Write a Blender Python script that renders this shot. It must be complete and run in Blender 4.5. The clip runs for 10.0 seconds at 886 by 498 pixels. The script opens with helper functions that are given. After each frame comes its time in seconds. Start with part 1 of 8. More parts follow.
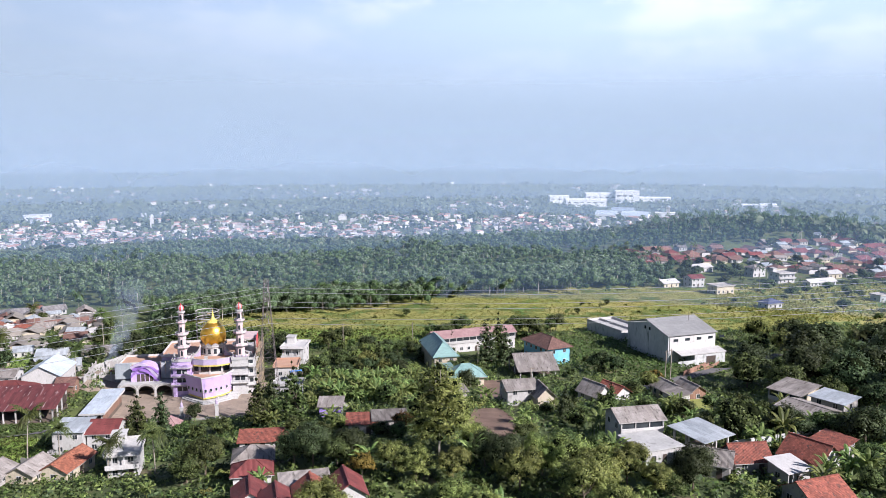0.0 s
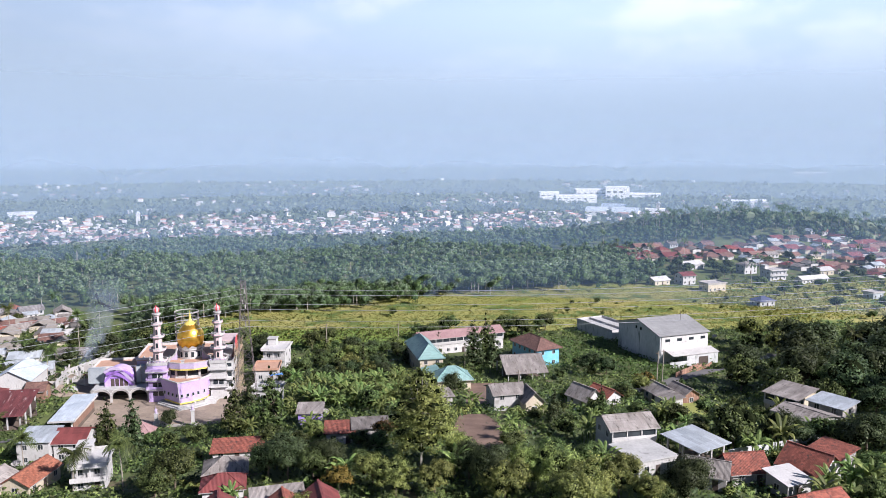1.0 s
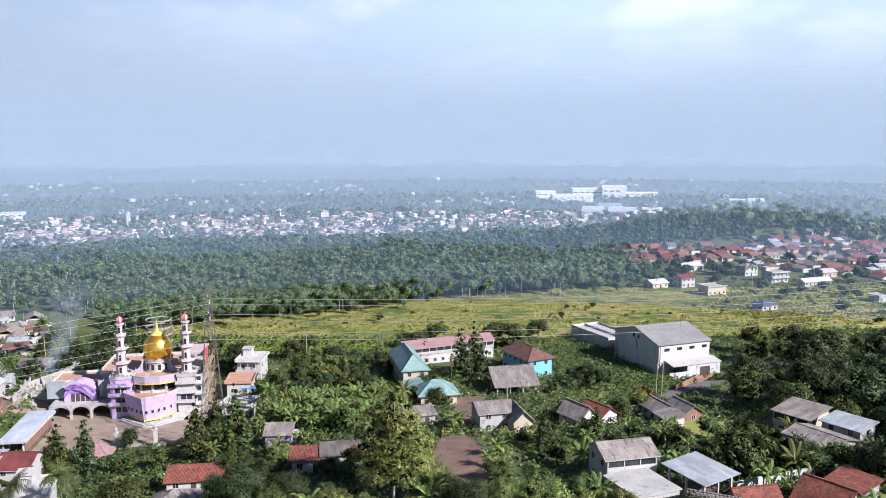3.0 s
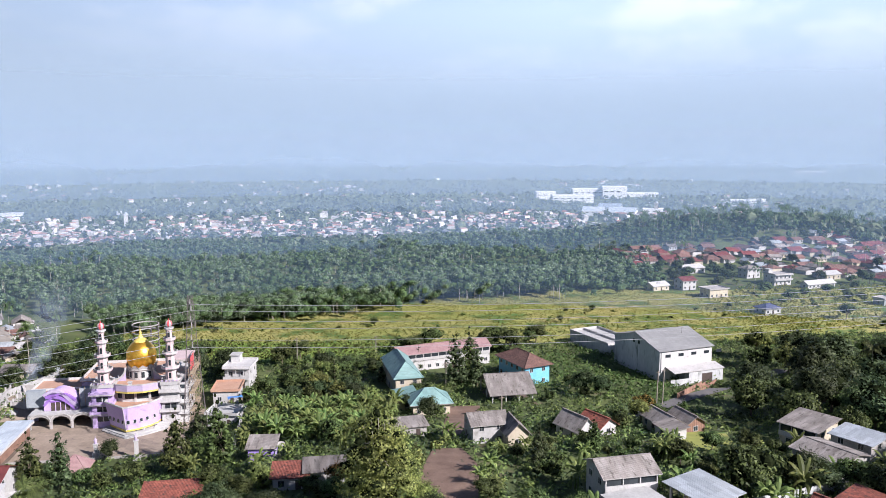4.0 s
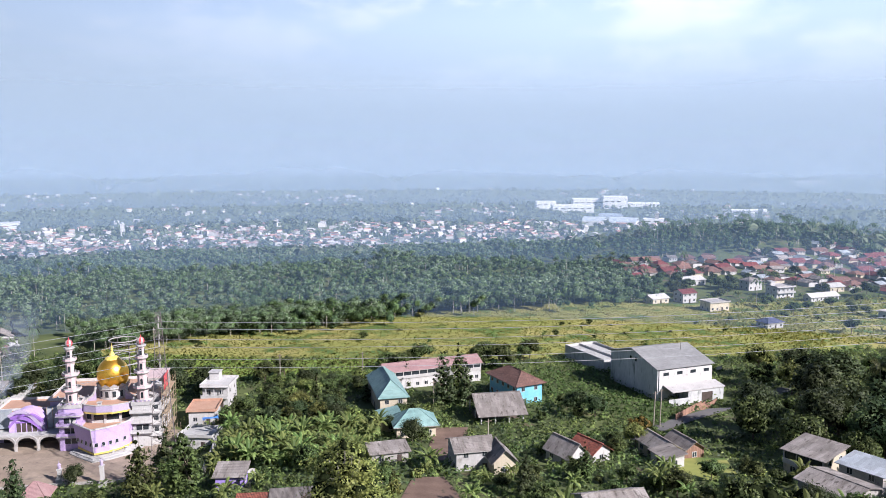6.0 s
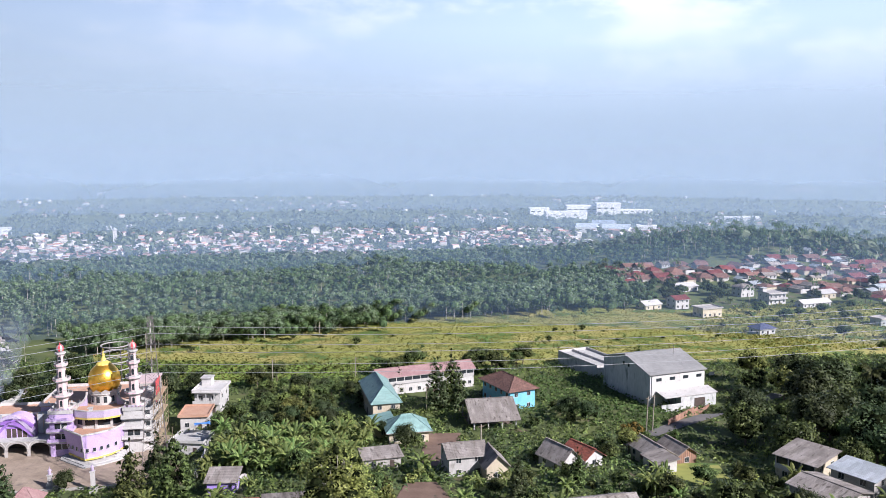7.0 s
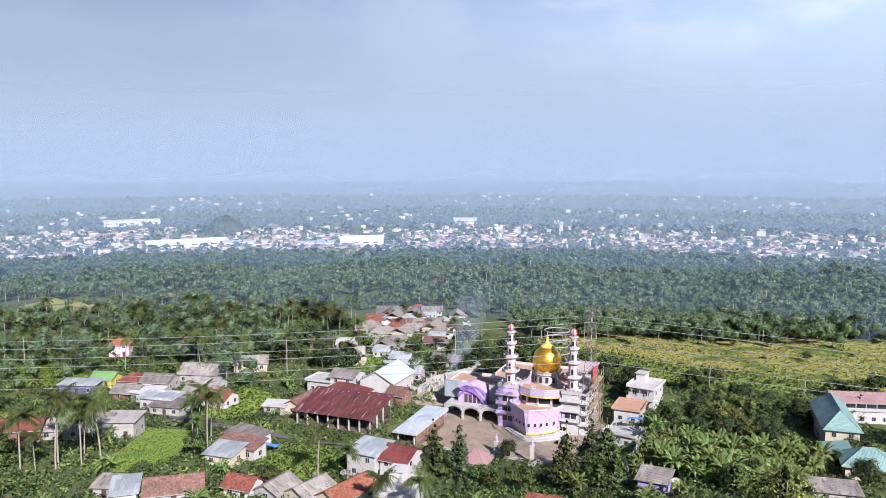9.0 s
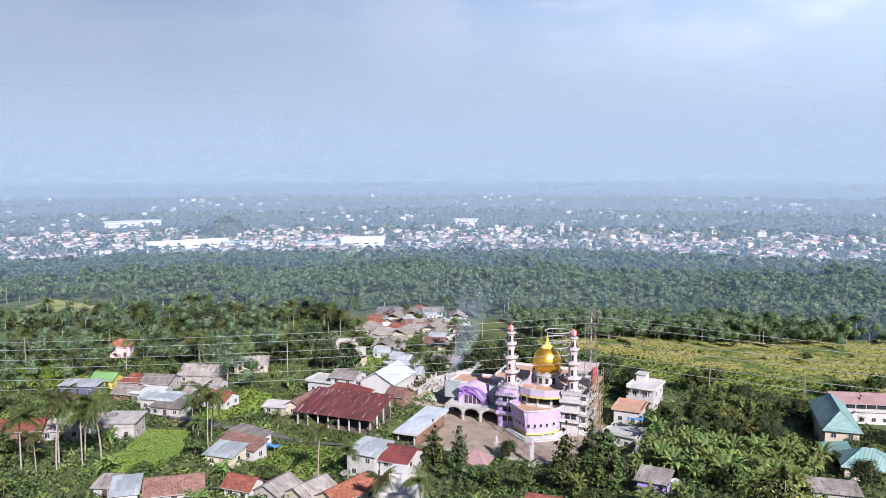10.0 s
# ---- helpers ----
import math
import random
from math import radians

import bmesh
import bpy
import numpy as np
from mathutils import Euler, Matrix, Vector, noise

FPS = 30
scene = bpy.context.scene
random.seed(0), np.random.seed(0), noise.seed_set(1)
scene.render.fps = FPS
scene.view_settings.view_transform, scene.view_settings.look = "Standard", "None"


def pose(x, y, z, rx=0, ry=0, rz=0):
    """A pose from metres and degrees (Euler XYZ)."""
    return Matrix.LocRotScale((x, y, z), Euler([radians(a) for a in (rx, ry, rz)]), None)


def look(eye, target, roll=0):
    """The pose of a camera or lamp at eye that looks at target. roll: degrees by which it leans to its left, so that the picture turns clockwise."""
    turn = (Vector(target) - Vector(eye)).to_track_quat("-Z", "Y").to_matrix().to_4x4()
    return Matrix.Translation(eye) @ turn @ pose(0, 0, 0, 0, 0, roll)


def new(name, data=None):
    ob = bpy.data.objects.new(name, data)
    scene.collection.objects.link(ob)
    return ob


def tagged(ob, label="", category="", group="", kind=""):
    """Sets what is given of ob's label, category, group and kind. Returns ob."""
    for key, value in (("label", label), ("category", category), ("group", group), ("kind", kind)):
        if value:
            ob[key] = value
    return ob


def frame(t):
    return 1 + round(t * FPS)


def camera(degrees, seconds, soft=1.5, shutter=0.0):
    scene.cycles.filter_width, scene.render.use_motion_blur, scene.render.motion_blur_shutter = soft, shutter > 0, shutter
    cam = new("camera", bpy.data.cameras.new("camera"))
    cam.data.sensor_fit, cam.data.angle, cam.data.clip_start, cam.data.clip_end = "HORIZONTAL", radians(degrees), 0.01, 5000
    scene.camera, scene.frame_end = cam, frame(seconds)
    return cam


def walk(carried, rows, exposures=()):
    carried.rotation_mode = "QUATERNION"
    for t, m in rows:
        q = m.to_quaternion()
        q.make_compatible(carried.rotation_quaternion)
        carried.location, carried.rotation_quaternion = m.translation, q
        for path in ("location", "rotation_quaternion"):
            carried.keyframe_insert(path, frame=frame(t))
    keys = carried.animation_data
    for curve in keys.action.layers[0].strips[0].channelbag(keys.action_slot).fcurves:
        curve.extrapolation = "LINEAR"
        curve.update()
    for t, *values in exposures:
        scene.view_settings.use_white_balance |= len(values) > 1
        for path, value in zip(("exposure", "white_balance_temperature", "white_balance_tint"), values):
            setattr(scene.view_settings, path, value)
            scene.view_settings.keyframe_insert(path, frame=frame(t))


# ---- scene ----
cam = camera(59.1, 10.0, soft=0.65)
METRES, EYE, TILT, LEAN, TURN = 50.0, 60.0, -7.3, 0.0, 0.0
ROWS = [
    (0.0, 0.0, 0.0, 0.0, -0.0, 0.0, 0.0),
    (0.5, 0.0156, 0.0782, 0.0077, -0.38, -0.17, 0.04),
    (1.0, 0.0333, 0.157, 0.0162, -0.69, -0.28, 0.14),
    (1.5, 0.0518, 0.2344, 0.0238, -0.86, -0.3, 0.17),
    (2.0, 0.0718, 0.3146, 0.0331, -0.97, -0.34, 0.2),
    (2.5, 0.0912, 0.3905, 0.0402, -0.94, -0.35, 0.21),
    (4.0, 0.1556, 0.6183, 0.0634, -0.85, -0.31, 0.25),
    (4.5, 0.1769, 0.6914, 0.072, -0.84, -0.3, 0.24),
    (5.0, 0.1979, 0.7668, 0.0807, -0.76, -0.26, 0.22),
    (6.5, 0.2465, 0.8209, 0.081, -0.79, 0.72, 0.14),
    (7.0, 0.2402, 0.8171, 0.0772, -1.23, 0.86, 0.08),
    (7.5, 0.2311, 0.8209, 0.0713, -1.16, 0.91, 0.02),
    (7.6, 0.2275, 0.8280, 0.0695, -0.1, 0.88, -0.12),
    (7.7, 0.2220, 0.8390, 0.0667, 3.9, 0.76, -0.62),
    (7.8, 0.2160, 0.8510, 0.0637, 9.25, 0.60, -1.29),
    (7.9, 0.2095, 0.8630, 0.0608, 15.15, 0.42, -2.03),
    (8.0, 0.2041, 0.8726, 0.0583, 18.35, 0.33, -2.44),
    (8.1, 0.2010, 0.8780, 0.0577, 21.3, 0.20, -2.74),
    (8.2, 0.1985, 0.8825, 0.0573, 23.3, 0.11, -2.94),
    (8.3, 0.1965, 0.8865, 0.0571, 25.2, 0.03, -3.13),
    (8.4, 0.1948, 0.8895, 0.0571, 26.75, -0.04, -3.28),
    (8.5, 0.1935, 0.8919, 0.0571, 27.91, -0.09, -3.39),
    (9.0, 0.1894, 0.8962, 0.0592, 30.03, -0.2, -3.6),
    (9.5, 0.1918, 0.896, 0.0594, 30.24, -0.17, -3.62),
    (10.0, 0.1972, 0.8919, 0.0596, 30.1, -0.14, -3.59),
]
walk(cam, [(t, pose(0, 0, EYE, TILT, LEAN, TURN) @ pose(METRES * x, METRES * y, METRES * z, 90 + pitch, roll, yaw)) for t, x, y, z, yaw, pitch, roll in ROWS], [(0.0, 0.78, 6260, 17), (10.0, 0.78, 6260, 17)])


# ---------------------------------------------------------------- light
SUN_AZ, SUN_EL = radians(126.0), radians(34.0)   # azimuth from +y towards +x
sun_dir = Vector((math.sin(SUN_AZ) * math.cos(SUN_EL), math.cos(SUN_AZ) * math.cos(SUN_EL), math.sin(SUN_EL)))
sun = new("sun", bpy.data.lights.new("sun", "SUN"))
sun.data.energy, sun.data.angle, sun.data.color = 5.0, radians(0.6), (1.0, 0.955, 0.93)
sun.matrix_world = look(sun_dir * 100, (0, 0, 0))

world = bpy.data.worlds.new("hazy_morning_sky")
scene.world = world
world.use_nodes = True
wn, wl = world.node_tree.nodes, world.node_tree.links
wn.clear()


def ramp(nodes, stops, mode="LINEAR"):
    n = nodes.new("ShaderNodeValToRGB")
    n.color_ramp.interpolation = mode
    while len(n.color_ramp.elements) < len(stops):
        n.color_ramp.elements.new(0.5)
    for e, (p, c) in zip(n.color_ramp.elements, stops):
        e.position, e.color = p, (*c, 1) if len(c) == 3 else c
    return n


def sky_nodes():
    tc = wn.new("ShaderNodeTexCoord")
    sky = wn.new("ShaderNodeTexSky")
    sky.sky_type, sky.sun_disc, sky.sun_elevation, sky.sun_rotation = "NISHITA", False, SUN_EL, SUN_AZ
    sep = wn.new("ShaderNodeSeparateXYZ")
    wl.new(tc.outputs["Generated"], sep.inputs[0])
    add = wn.new("ShaderNodeMath")
    add.operation = "ADD"
    add.inputs[1].default_value = 0.0
    wl.new(sep.outputs["Z"], add.inputs[0])
    # thin high cloud, thicker towards the top of the view
    mp = wn.new("ShaderNodeMapping")
    mp.inputs["Scale"].default_value = (1.0, 1.0, 2.6)
    mp.inputs["Location"].default_value = (0.37, 0.2, 0.11)
    wl.new(tc.outputs["Generated"], mp.inputs[0])
    noi = wn.new("ShaderNodeTexNoise")
    noi.inputs["Scale"].default_value, noi.inputs["Detail"].default_value, noi.inputs["Roughness"].default_value = 5.2, 8.0, 0.6
    wl.new(mp.outputs[0], noi.inputs["Vector"])
    cl = ramp(wn, [(0.44, (0, 0, 0)), (0.62, (1, 1, 1))], "EASE")
    wl.new(noi.outputs["Fac"], cl.inputs[0])
    hi = wn.new("ShaderNodeMapRange")
    hi.inputs["From Min"].default_value, hi.inputs["From Max"].default_value = 0.06, 0.2
    wl.new(sep.outputs["Z"], hi.inputs["Value"])
    up = wn.new("ShaderNodeMapRange")   # cloud thinned above the view, where unseen, to weaken the fill light
    up.inputs["From Min"].default_value, up.inputs["From Max"].default_value = 0.2, 0.3
    up.inputs["To Min"].default_value, up.inputs["To Max"].default_value = 1.0, 0.12
    wl.new(sep.outputs["Z"], up.inputs["Value"])
    cg = wn.new("ShaderNodeMath")
    cg.operation = "MULTIPLY"
    wl.new(up.outputs[0], cg.inputs[0])
    wl.new(hi.outputs[0], cg.inputs[1])
    ea = wn.new("ShaderNodeMapRange")   # more cloud towards the east
    ea.inputs["From Min"].default_value, ea.inputs["From Max"].default_value = -0.65, 0.3
    ea.inputs["To Min"].default_value, ea.inputs["To Max"].default_value = 0.25, 0.95
    wl.new(sep.outputs["X"], ea.inputs["Value"])
    ce = wn.new("ShaderNodeMath")
    ce.operation = "MULTIPLY"
    wl.new(cg.outputs[0], ce.inputs[0])
    wl.new(ea.outputs[0], ce.inputs[1])
    cf = wn.new("ShaderNodeMath")
    cf.operation = "MULTIPLY"
    wl.new(cl.outputs[0], cf.inputs[0])
    wl.new(ce.outputs[0], cf.inputs[1])
    # beyond 0.2 the unseen sky is darkened so that shadows deepen
    haze = ramp(wn, [(0.0, (0.28, 0.355, 0.45)), (0.03, (0.37, 0.47, 0.58)), (0.075, (0.445, 0.565, 0.70)), (0.16, (0.475, 0.61, 0.79)), (0.205, (0.41, 0.545, 0.76)), (0.28, (0.12, 0.175, 0.32)), (0.5, (0.05, 0.09, 0.2)), (1.0, (0.03, 0.06, 0.15))])
    wl.new(add.outputs[0], haze.inputs[0])
    mx = wn.new("ShaderNodeMixRGB")
    mx.inputs[2].default_value = (0.74, 0.81, 0.90, 1)
    wl.new(cf.outputs[0], mx.inputs[0])
    wl.new(haze.outputs[0], mx.inputs[1])
    side = wn.new("ShaderNodeMapRange")   # the sky is thicker and duller towards the west
    side.inputs["From Min"].default_value, side.inputs["From Max"].default_value = -0.75, 0.15
    side.inputs["To Min"].default_value, side.inputs["To Max"].default_value = 0.42, 0.84
    wl.new(sep.outputs["X"], side.inputs["Value"])
    bg, bg2, ad, out = wn.new("ShaderNodeBackground"), wn.new("ShaderNodeBackground"), wn.new("ShaderNodeAddShader"), wn.new("ShaderNodeOutputWorld")
    wl.new(side.outputs[0], bg.inputs[1])
    bg2.inputs[1].default_value = 0.006
    wl.new(mx.outputs[0], bg.inputs[0])
    wl.new(sky.outputs[0], bg2.inputs[0])
    wl.new(bg.outputs[0], ad.inputs[0])
    wl.new(bg2.outputs[0], ad.inputs[1])
    wl.new(ad.outputs[0], out.inputs[0])


sky_nodes()


# ---------------------------------------------------------------- materials
def surf(name, c1, c2, rough=0.8, scale=0.6, bump=0.15, metal=0.0, stretch=(1, 1, 1), c3=None, patch=0.62, rand=0.0, wave=0.0, island=False, sheet=None):
    """Weathered surface: two scales of variation, worn patches of c3, optional corrugation along local x."""
    m = bpy.data.materials.new(name)
    m.use_nodes = True
    n, l = m.node_tree.nodes, m.node_tree.links
    b = n["Principled BSDF"]
    b.inputs["Roughness"].default_value, b.inputs["Metallic"].default_value = rough, metal
    tc, mp = n.new("ShaderNodeTexCoord"), n.new("ShaderNodeMapping")
    mp.inputs["Scale"].default_value = stretch
    l.new(tc.outputs["Object"], mp.inputs[0])
    oi = n.new("ShaderNodeObjectInfo")
    big = n.new("ShaderNodeTexNoise")
    big.noise_dimensions = "4D"
    l.new(oi.outputs["Random"], big.inputs["W"])
    big.inputs["Scale"].default_value, big.inputs["Detail"].default_value = scale, 6.0
    fine = n.new("ShaderNodeTexNoise")
    fine.inputs["Scale"].default_value, fine.inputs["Detail"].default_value = scale * 9, 5.0
    l.new(mp.outputs[0], big.inputs["Vector"])
    l.new(mp.outputs[0], fine.inputs["Vector"])
    r = ramp(n, [(0.32, c1), (0.68, c2)])
    l.new(big.outputs["Fac"], r.inputs[0])
    col = r.outputs[0]
    if c3:
        r3 = ramp(n, [(patch, (0, 0, 0)), (patch + 0.12, (1, 1, 1))])
        mid = n.new("ShaderNodeTexNoise")
        mid.inputs["Scale"].default_value, mid.inputs["Detail"].default_value = scale * 2.3, 7.0
        l.new(mp.outputs[0], mid.inputs["Vector"])
        l.new(mid.outputs["Fac"], r3.inputs[0])
        m3 = n.new("ShaderNodeMixRGB")
        m3.inputs[2].default_value = (*c3, 1)
        l.new(r3.outputs[0], m3.inputs[0])
        l.new(col, m3.inputs[1])
        col = m3.outputs[0]
    vr = n.new("ShaderNodeMapRange")
    vr.inputs["To Min"].default_value, vr.inputs["To Max"].default_value = 0.72, 1.28
    l.new(fine.outputs["Fac"], vr.inputs["Value"])
    val = vr.outputs[0]
    if rand:
        rr = n.new("ShaderNodeMapRange")
        rr.inputs["To Min"].default_value, rr.inputs["To Max"].default_value = 1 - rand, 1 + rand
        if island:
            ge = n.new("ShaderNodeNewGeometry")
            l.new(ge.outputs["Random Per Island"], rr.inputs["Value"])
        else:
            l.new(oi.outputs["Random"], rr.inputs["Value"])
        mu = n.new("ShaderNodeMath")
        mu.operation = "MULTIPLY"
        l.new(val, mu.inputs[0])
        l.new(rr.outputs[0], mu.inputs[1])
        val = mu.outputs[0]
    if sheet:   # separate sheets or tile courses, each with its own shade
        br = n.new("ShaderNodeTexBrick")
        br.offset = sheet[3]
        br.inputs["Scale"].default_value, br.inputs["Mortar Size"].default_value = 1.0, 0.012
        br.inputs["Brick Width"].default_value, br.inputs["Row Height"].default_value = sheet[0], sheet[1]
        k = sheet[2]
        for q, v in (("Color1", 1 - k), ("Color2", 1 + k), ("Mortar", 0.7)):
            br.inputs[q].default_value = (v, v, v, 1)
        l.new(tc.outputs["Object"], br.inputs["Vector"])
        mq = n.new("ShaderNodeMath")
        mq.operation = "MULTIPLY"
        l.new(br.outputs["Color"], mq.inputs[0])
        l.new(val, mq.inputs[1])
        val = mq.outputs[0]
    hs = n.new("ShaderNodeHueSaturation")
    l.new(col, hs.inputs["Color"])
    l.new(val, hs.inputs["Value"])
    l.new(hs.outputs[0], b.inputs["Base Color"])
    bp = n.new("ShaderNodeBump")
    bp.inputs["Strength"].default_value, bp.inputs["Distance"].default_value = bump, 0.1
    l.new(fine.outputs["Fac"], bp.inputs["Height"])
    if wave:
        wv = n.new("ShaderNodeTexWave")
        wv.inputs["Scale"].default_value = wave
        l.new(tc.outputs["Object"], wv.inputs["Vector"])
        b2 = n.new("ShaderNodeBump")
        b2.inputs["Strength"].default_value, b2.inputs["Distance"].default_value = 0.6, 0.06
        l.new(wv.outputs["Fac"], b2.inputs["Height"])
        l.new(bp.outputs[0], b2.inputs["Normal"])
        bp = b2
    l.new(bp.outputs[0], b.inputs["Normal"])
    return m


def leaf_mat(name, dark, light, tint=0.22, rand=0.35):
    """Foliage: each leaf clump takes its own green, and each plant leans a little its own way; some light passes through."""
    m = bpy.data.materials.new(name)
    m.use_nodes = True
    n, l = m.node_tree.nodes, m.node_tree.links
    b = n["Principled BSDF"]
    ge, oi = n.new("ShaderNodeNewGeometry"), n.new("ShaderNodeObjectInfo")
    lo, mid, top = [[a + k * (b - a) for a, b in zip(dark, light)] for k in (0.14, 0.45, 0.98)]
    r = ramp(n, [(0.0, lo), (0.55, mid), (1.0, top)])
    l.new(ge.outputs["Random Per Island"], r.inputs[0])
    hs = n.new("ShaderNodeHueSaturation")
    mr, mv = n.new("ShaderNodeMapRange"), n.new("ShaderNodeMapRange")
    mr.inputs["From Min"].default_value, mr.inputs["From Max"].default_value = 0.1, 0.9
    mr.inputs["To Min"].default_value, mr.inputs["To Max"].default_value = 0.465, 0.525
    mv.inputs["From Min"].default_value, mv.inputs["From Max"].default_value = 0.25, 0.75
    mv.inputs["To Min"].default_value, mv.inputs["To Max"].default_value = 1 - rand, 1 + rand
    tc, no = n.new("ShaderNodeTexCoord"), n.new("ShaderNodeTexNoise")
    no.noise_dimensions = "4D"
    no.inputs["Scale"].default_value = 0.16
    hu, ha = n.new("ShaderNodeTexNoise"), n.new("ShaderNodeMath")
    hu.inputs["Scale"].default_value = 0.11
    l.new(tc.outputs["Object"], hu.inputs["Vector"])
    ha.operation = "ADD"
    l.new(hu.outputs["Fac"], ha.inputs[0])
    hb = n.new("ShaderNodeMath")
    hb.operation = "MULTIPLY_ADD"
    hb.inputs[1].default_value, hb.inputs[2].default_value = 0.8, -0.4
    l.new(oi.outputs["Random"], hb.inputs[0])
    l.new(hb.outputs[0], ha.inputs[1])
    l.new(ha.outputs[0], mr.inputs["Value"])
    l.new(tc.outputs["Object"], no.inputs["Vector"])
    l.new(oi.outputs["Random"], no.inputs["W"])
    mxn = n.new("ShaderNodeMath")
    mxn.operation = "ADD"
    l.new(no.outputs["Fac"], mxn.inputs[0])
    sub = n.new("ShaderNodeMath")
    sub.operation = "MULTIPLY_ADD"
    sub.inputs[1].default_value, sub.inputs[2].default_value = 0.5, -0.25
    l.new(oi.outputs["Random"], sub.inputs[0])
    l.new(sub.outputs[0], mxn.inputs[1])
    l.new(mxn.outputs[0], mv.inputs["Value"])
    l.new(mr.outputs[0], hs.inputs["Hue"])
    l.new(mv.outputs[0], hs.inputs["Value"])
    l.new(r.outputs[0], hs.inputs["Color"])
    l.new(hs.outputs[0], b.inputs["Base Color"])
    b.inputs["Roughness"].default_value = 0.55
    b.inputs["Specular IOR Level"].default_value = 0.25
    tr, mx, out = n.new("ShaderNodeBsdfTranslucent"), n.new("ShaderNodeMixShader"), n["Material Output"]
    mx.inputs[0].default_value = tint
    l.new(hs.outputs[0], tr.inputs[0])
    l.new(b.outputs[0], mx.inputs[1])
    l.new(tr.outputs[0], mx.inputs[2])
    l.new(mx.outputs[0], out.inputs[0])
    return m


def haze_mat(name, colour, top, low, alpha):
    """Haze painted on thin surfaces: mostly see-through, a little of it scatters sun and sky; thins out upwards from
    low to top.
    """
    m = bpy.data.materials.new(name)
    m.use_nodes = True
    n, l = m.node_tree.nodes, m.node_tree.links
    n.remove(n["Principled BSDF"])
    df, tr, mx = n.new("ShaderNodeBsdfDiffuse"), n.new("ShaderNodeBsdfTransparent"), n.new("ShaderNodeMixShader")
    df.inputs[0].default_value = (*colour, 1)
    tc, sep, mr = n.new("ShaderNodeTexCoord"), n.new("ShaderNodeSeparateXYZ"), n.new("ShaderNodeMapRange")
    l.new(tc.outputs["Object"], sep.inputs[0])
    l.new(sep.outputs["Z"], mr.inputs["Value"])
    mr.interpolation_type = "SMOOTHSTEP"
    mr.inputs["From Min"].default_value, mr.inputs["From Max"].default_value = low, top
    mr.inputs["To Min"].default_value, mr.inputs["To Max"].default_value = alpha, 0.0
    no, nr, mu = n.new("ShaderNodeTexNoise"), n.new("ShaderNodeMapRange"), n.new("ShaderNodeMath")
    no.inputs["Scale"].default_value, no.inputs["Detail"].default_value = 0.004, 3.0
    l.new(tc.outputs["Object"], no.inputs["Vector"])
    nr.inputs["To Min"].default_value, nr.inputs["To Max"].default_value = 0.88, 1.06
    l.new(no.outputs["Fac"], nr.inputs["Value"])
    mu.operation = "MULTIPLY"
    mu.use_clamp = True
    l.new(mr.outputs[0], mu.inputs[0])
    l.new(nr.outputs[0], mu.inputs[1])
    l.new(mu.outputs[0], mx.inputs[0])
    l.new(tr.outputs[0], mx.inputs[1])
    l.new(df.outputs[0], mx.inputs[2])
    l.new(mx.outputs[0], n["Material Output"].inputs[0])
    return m


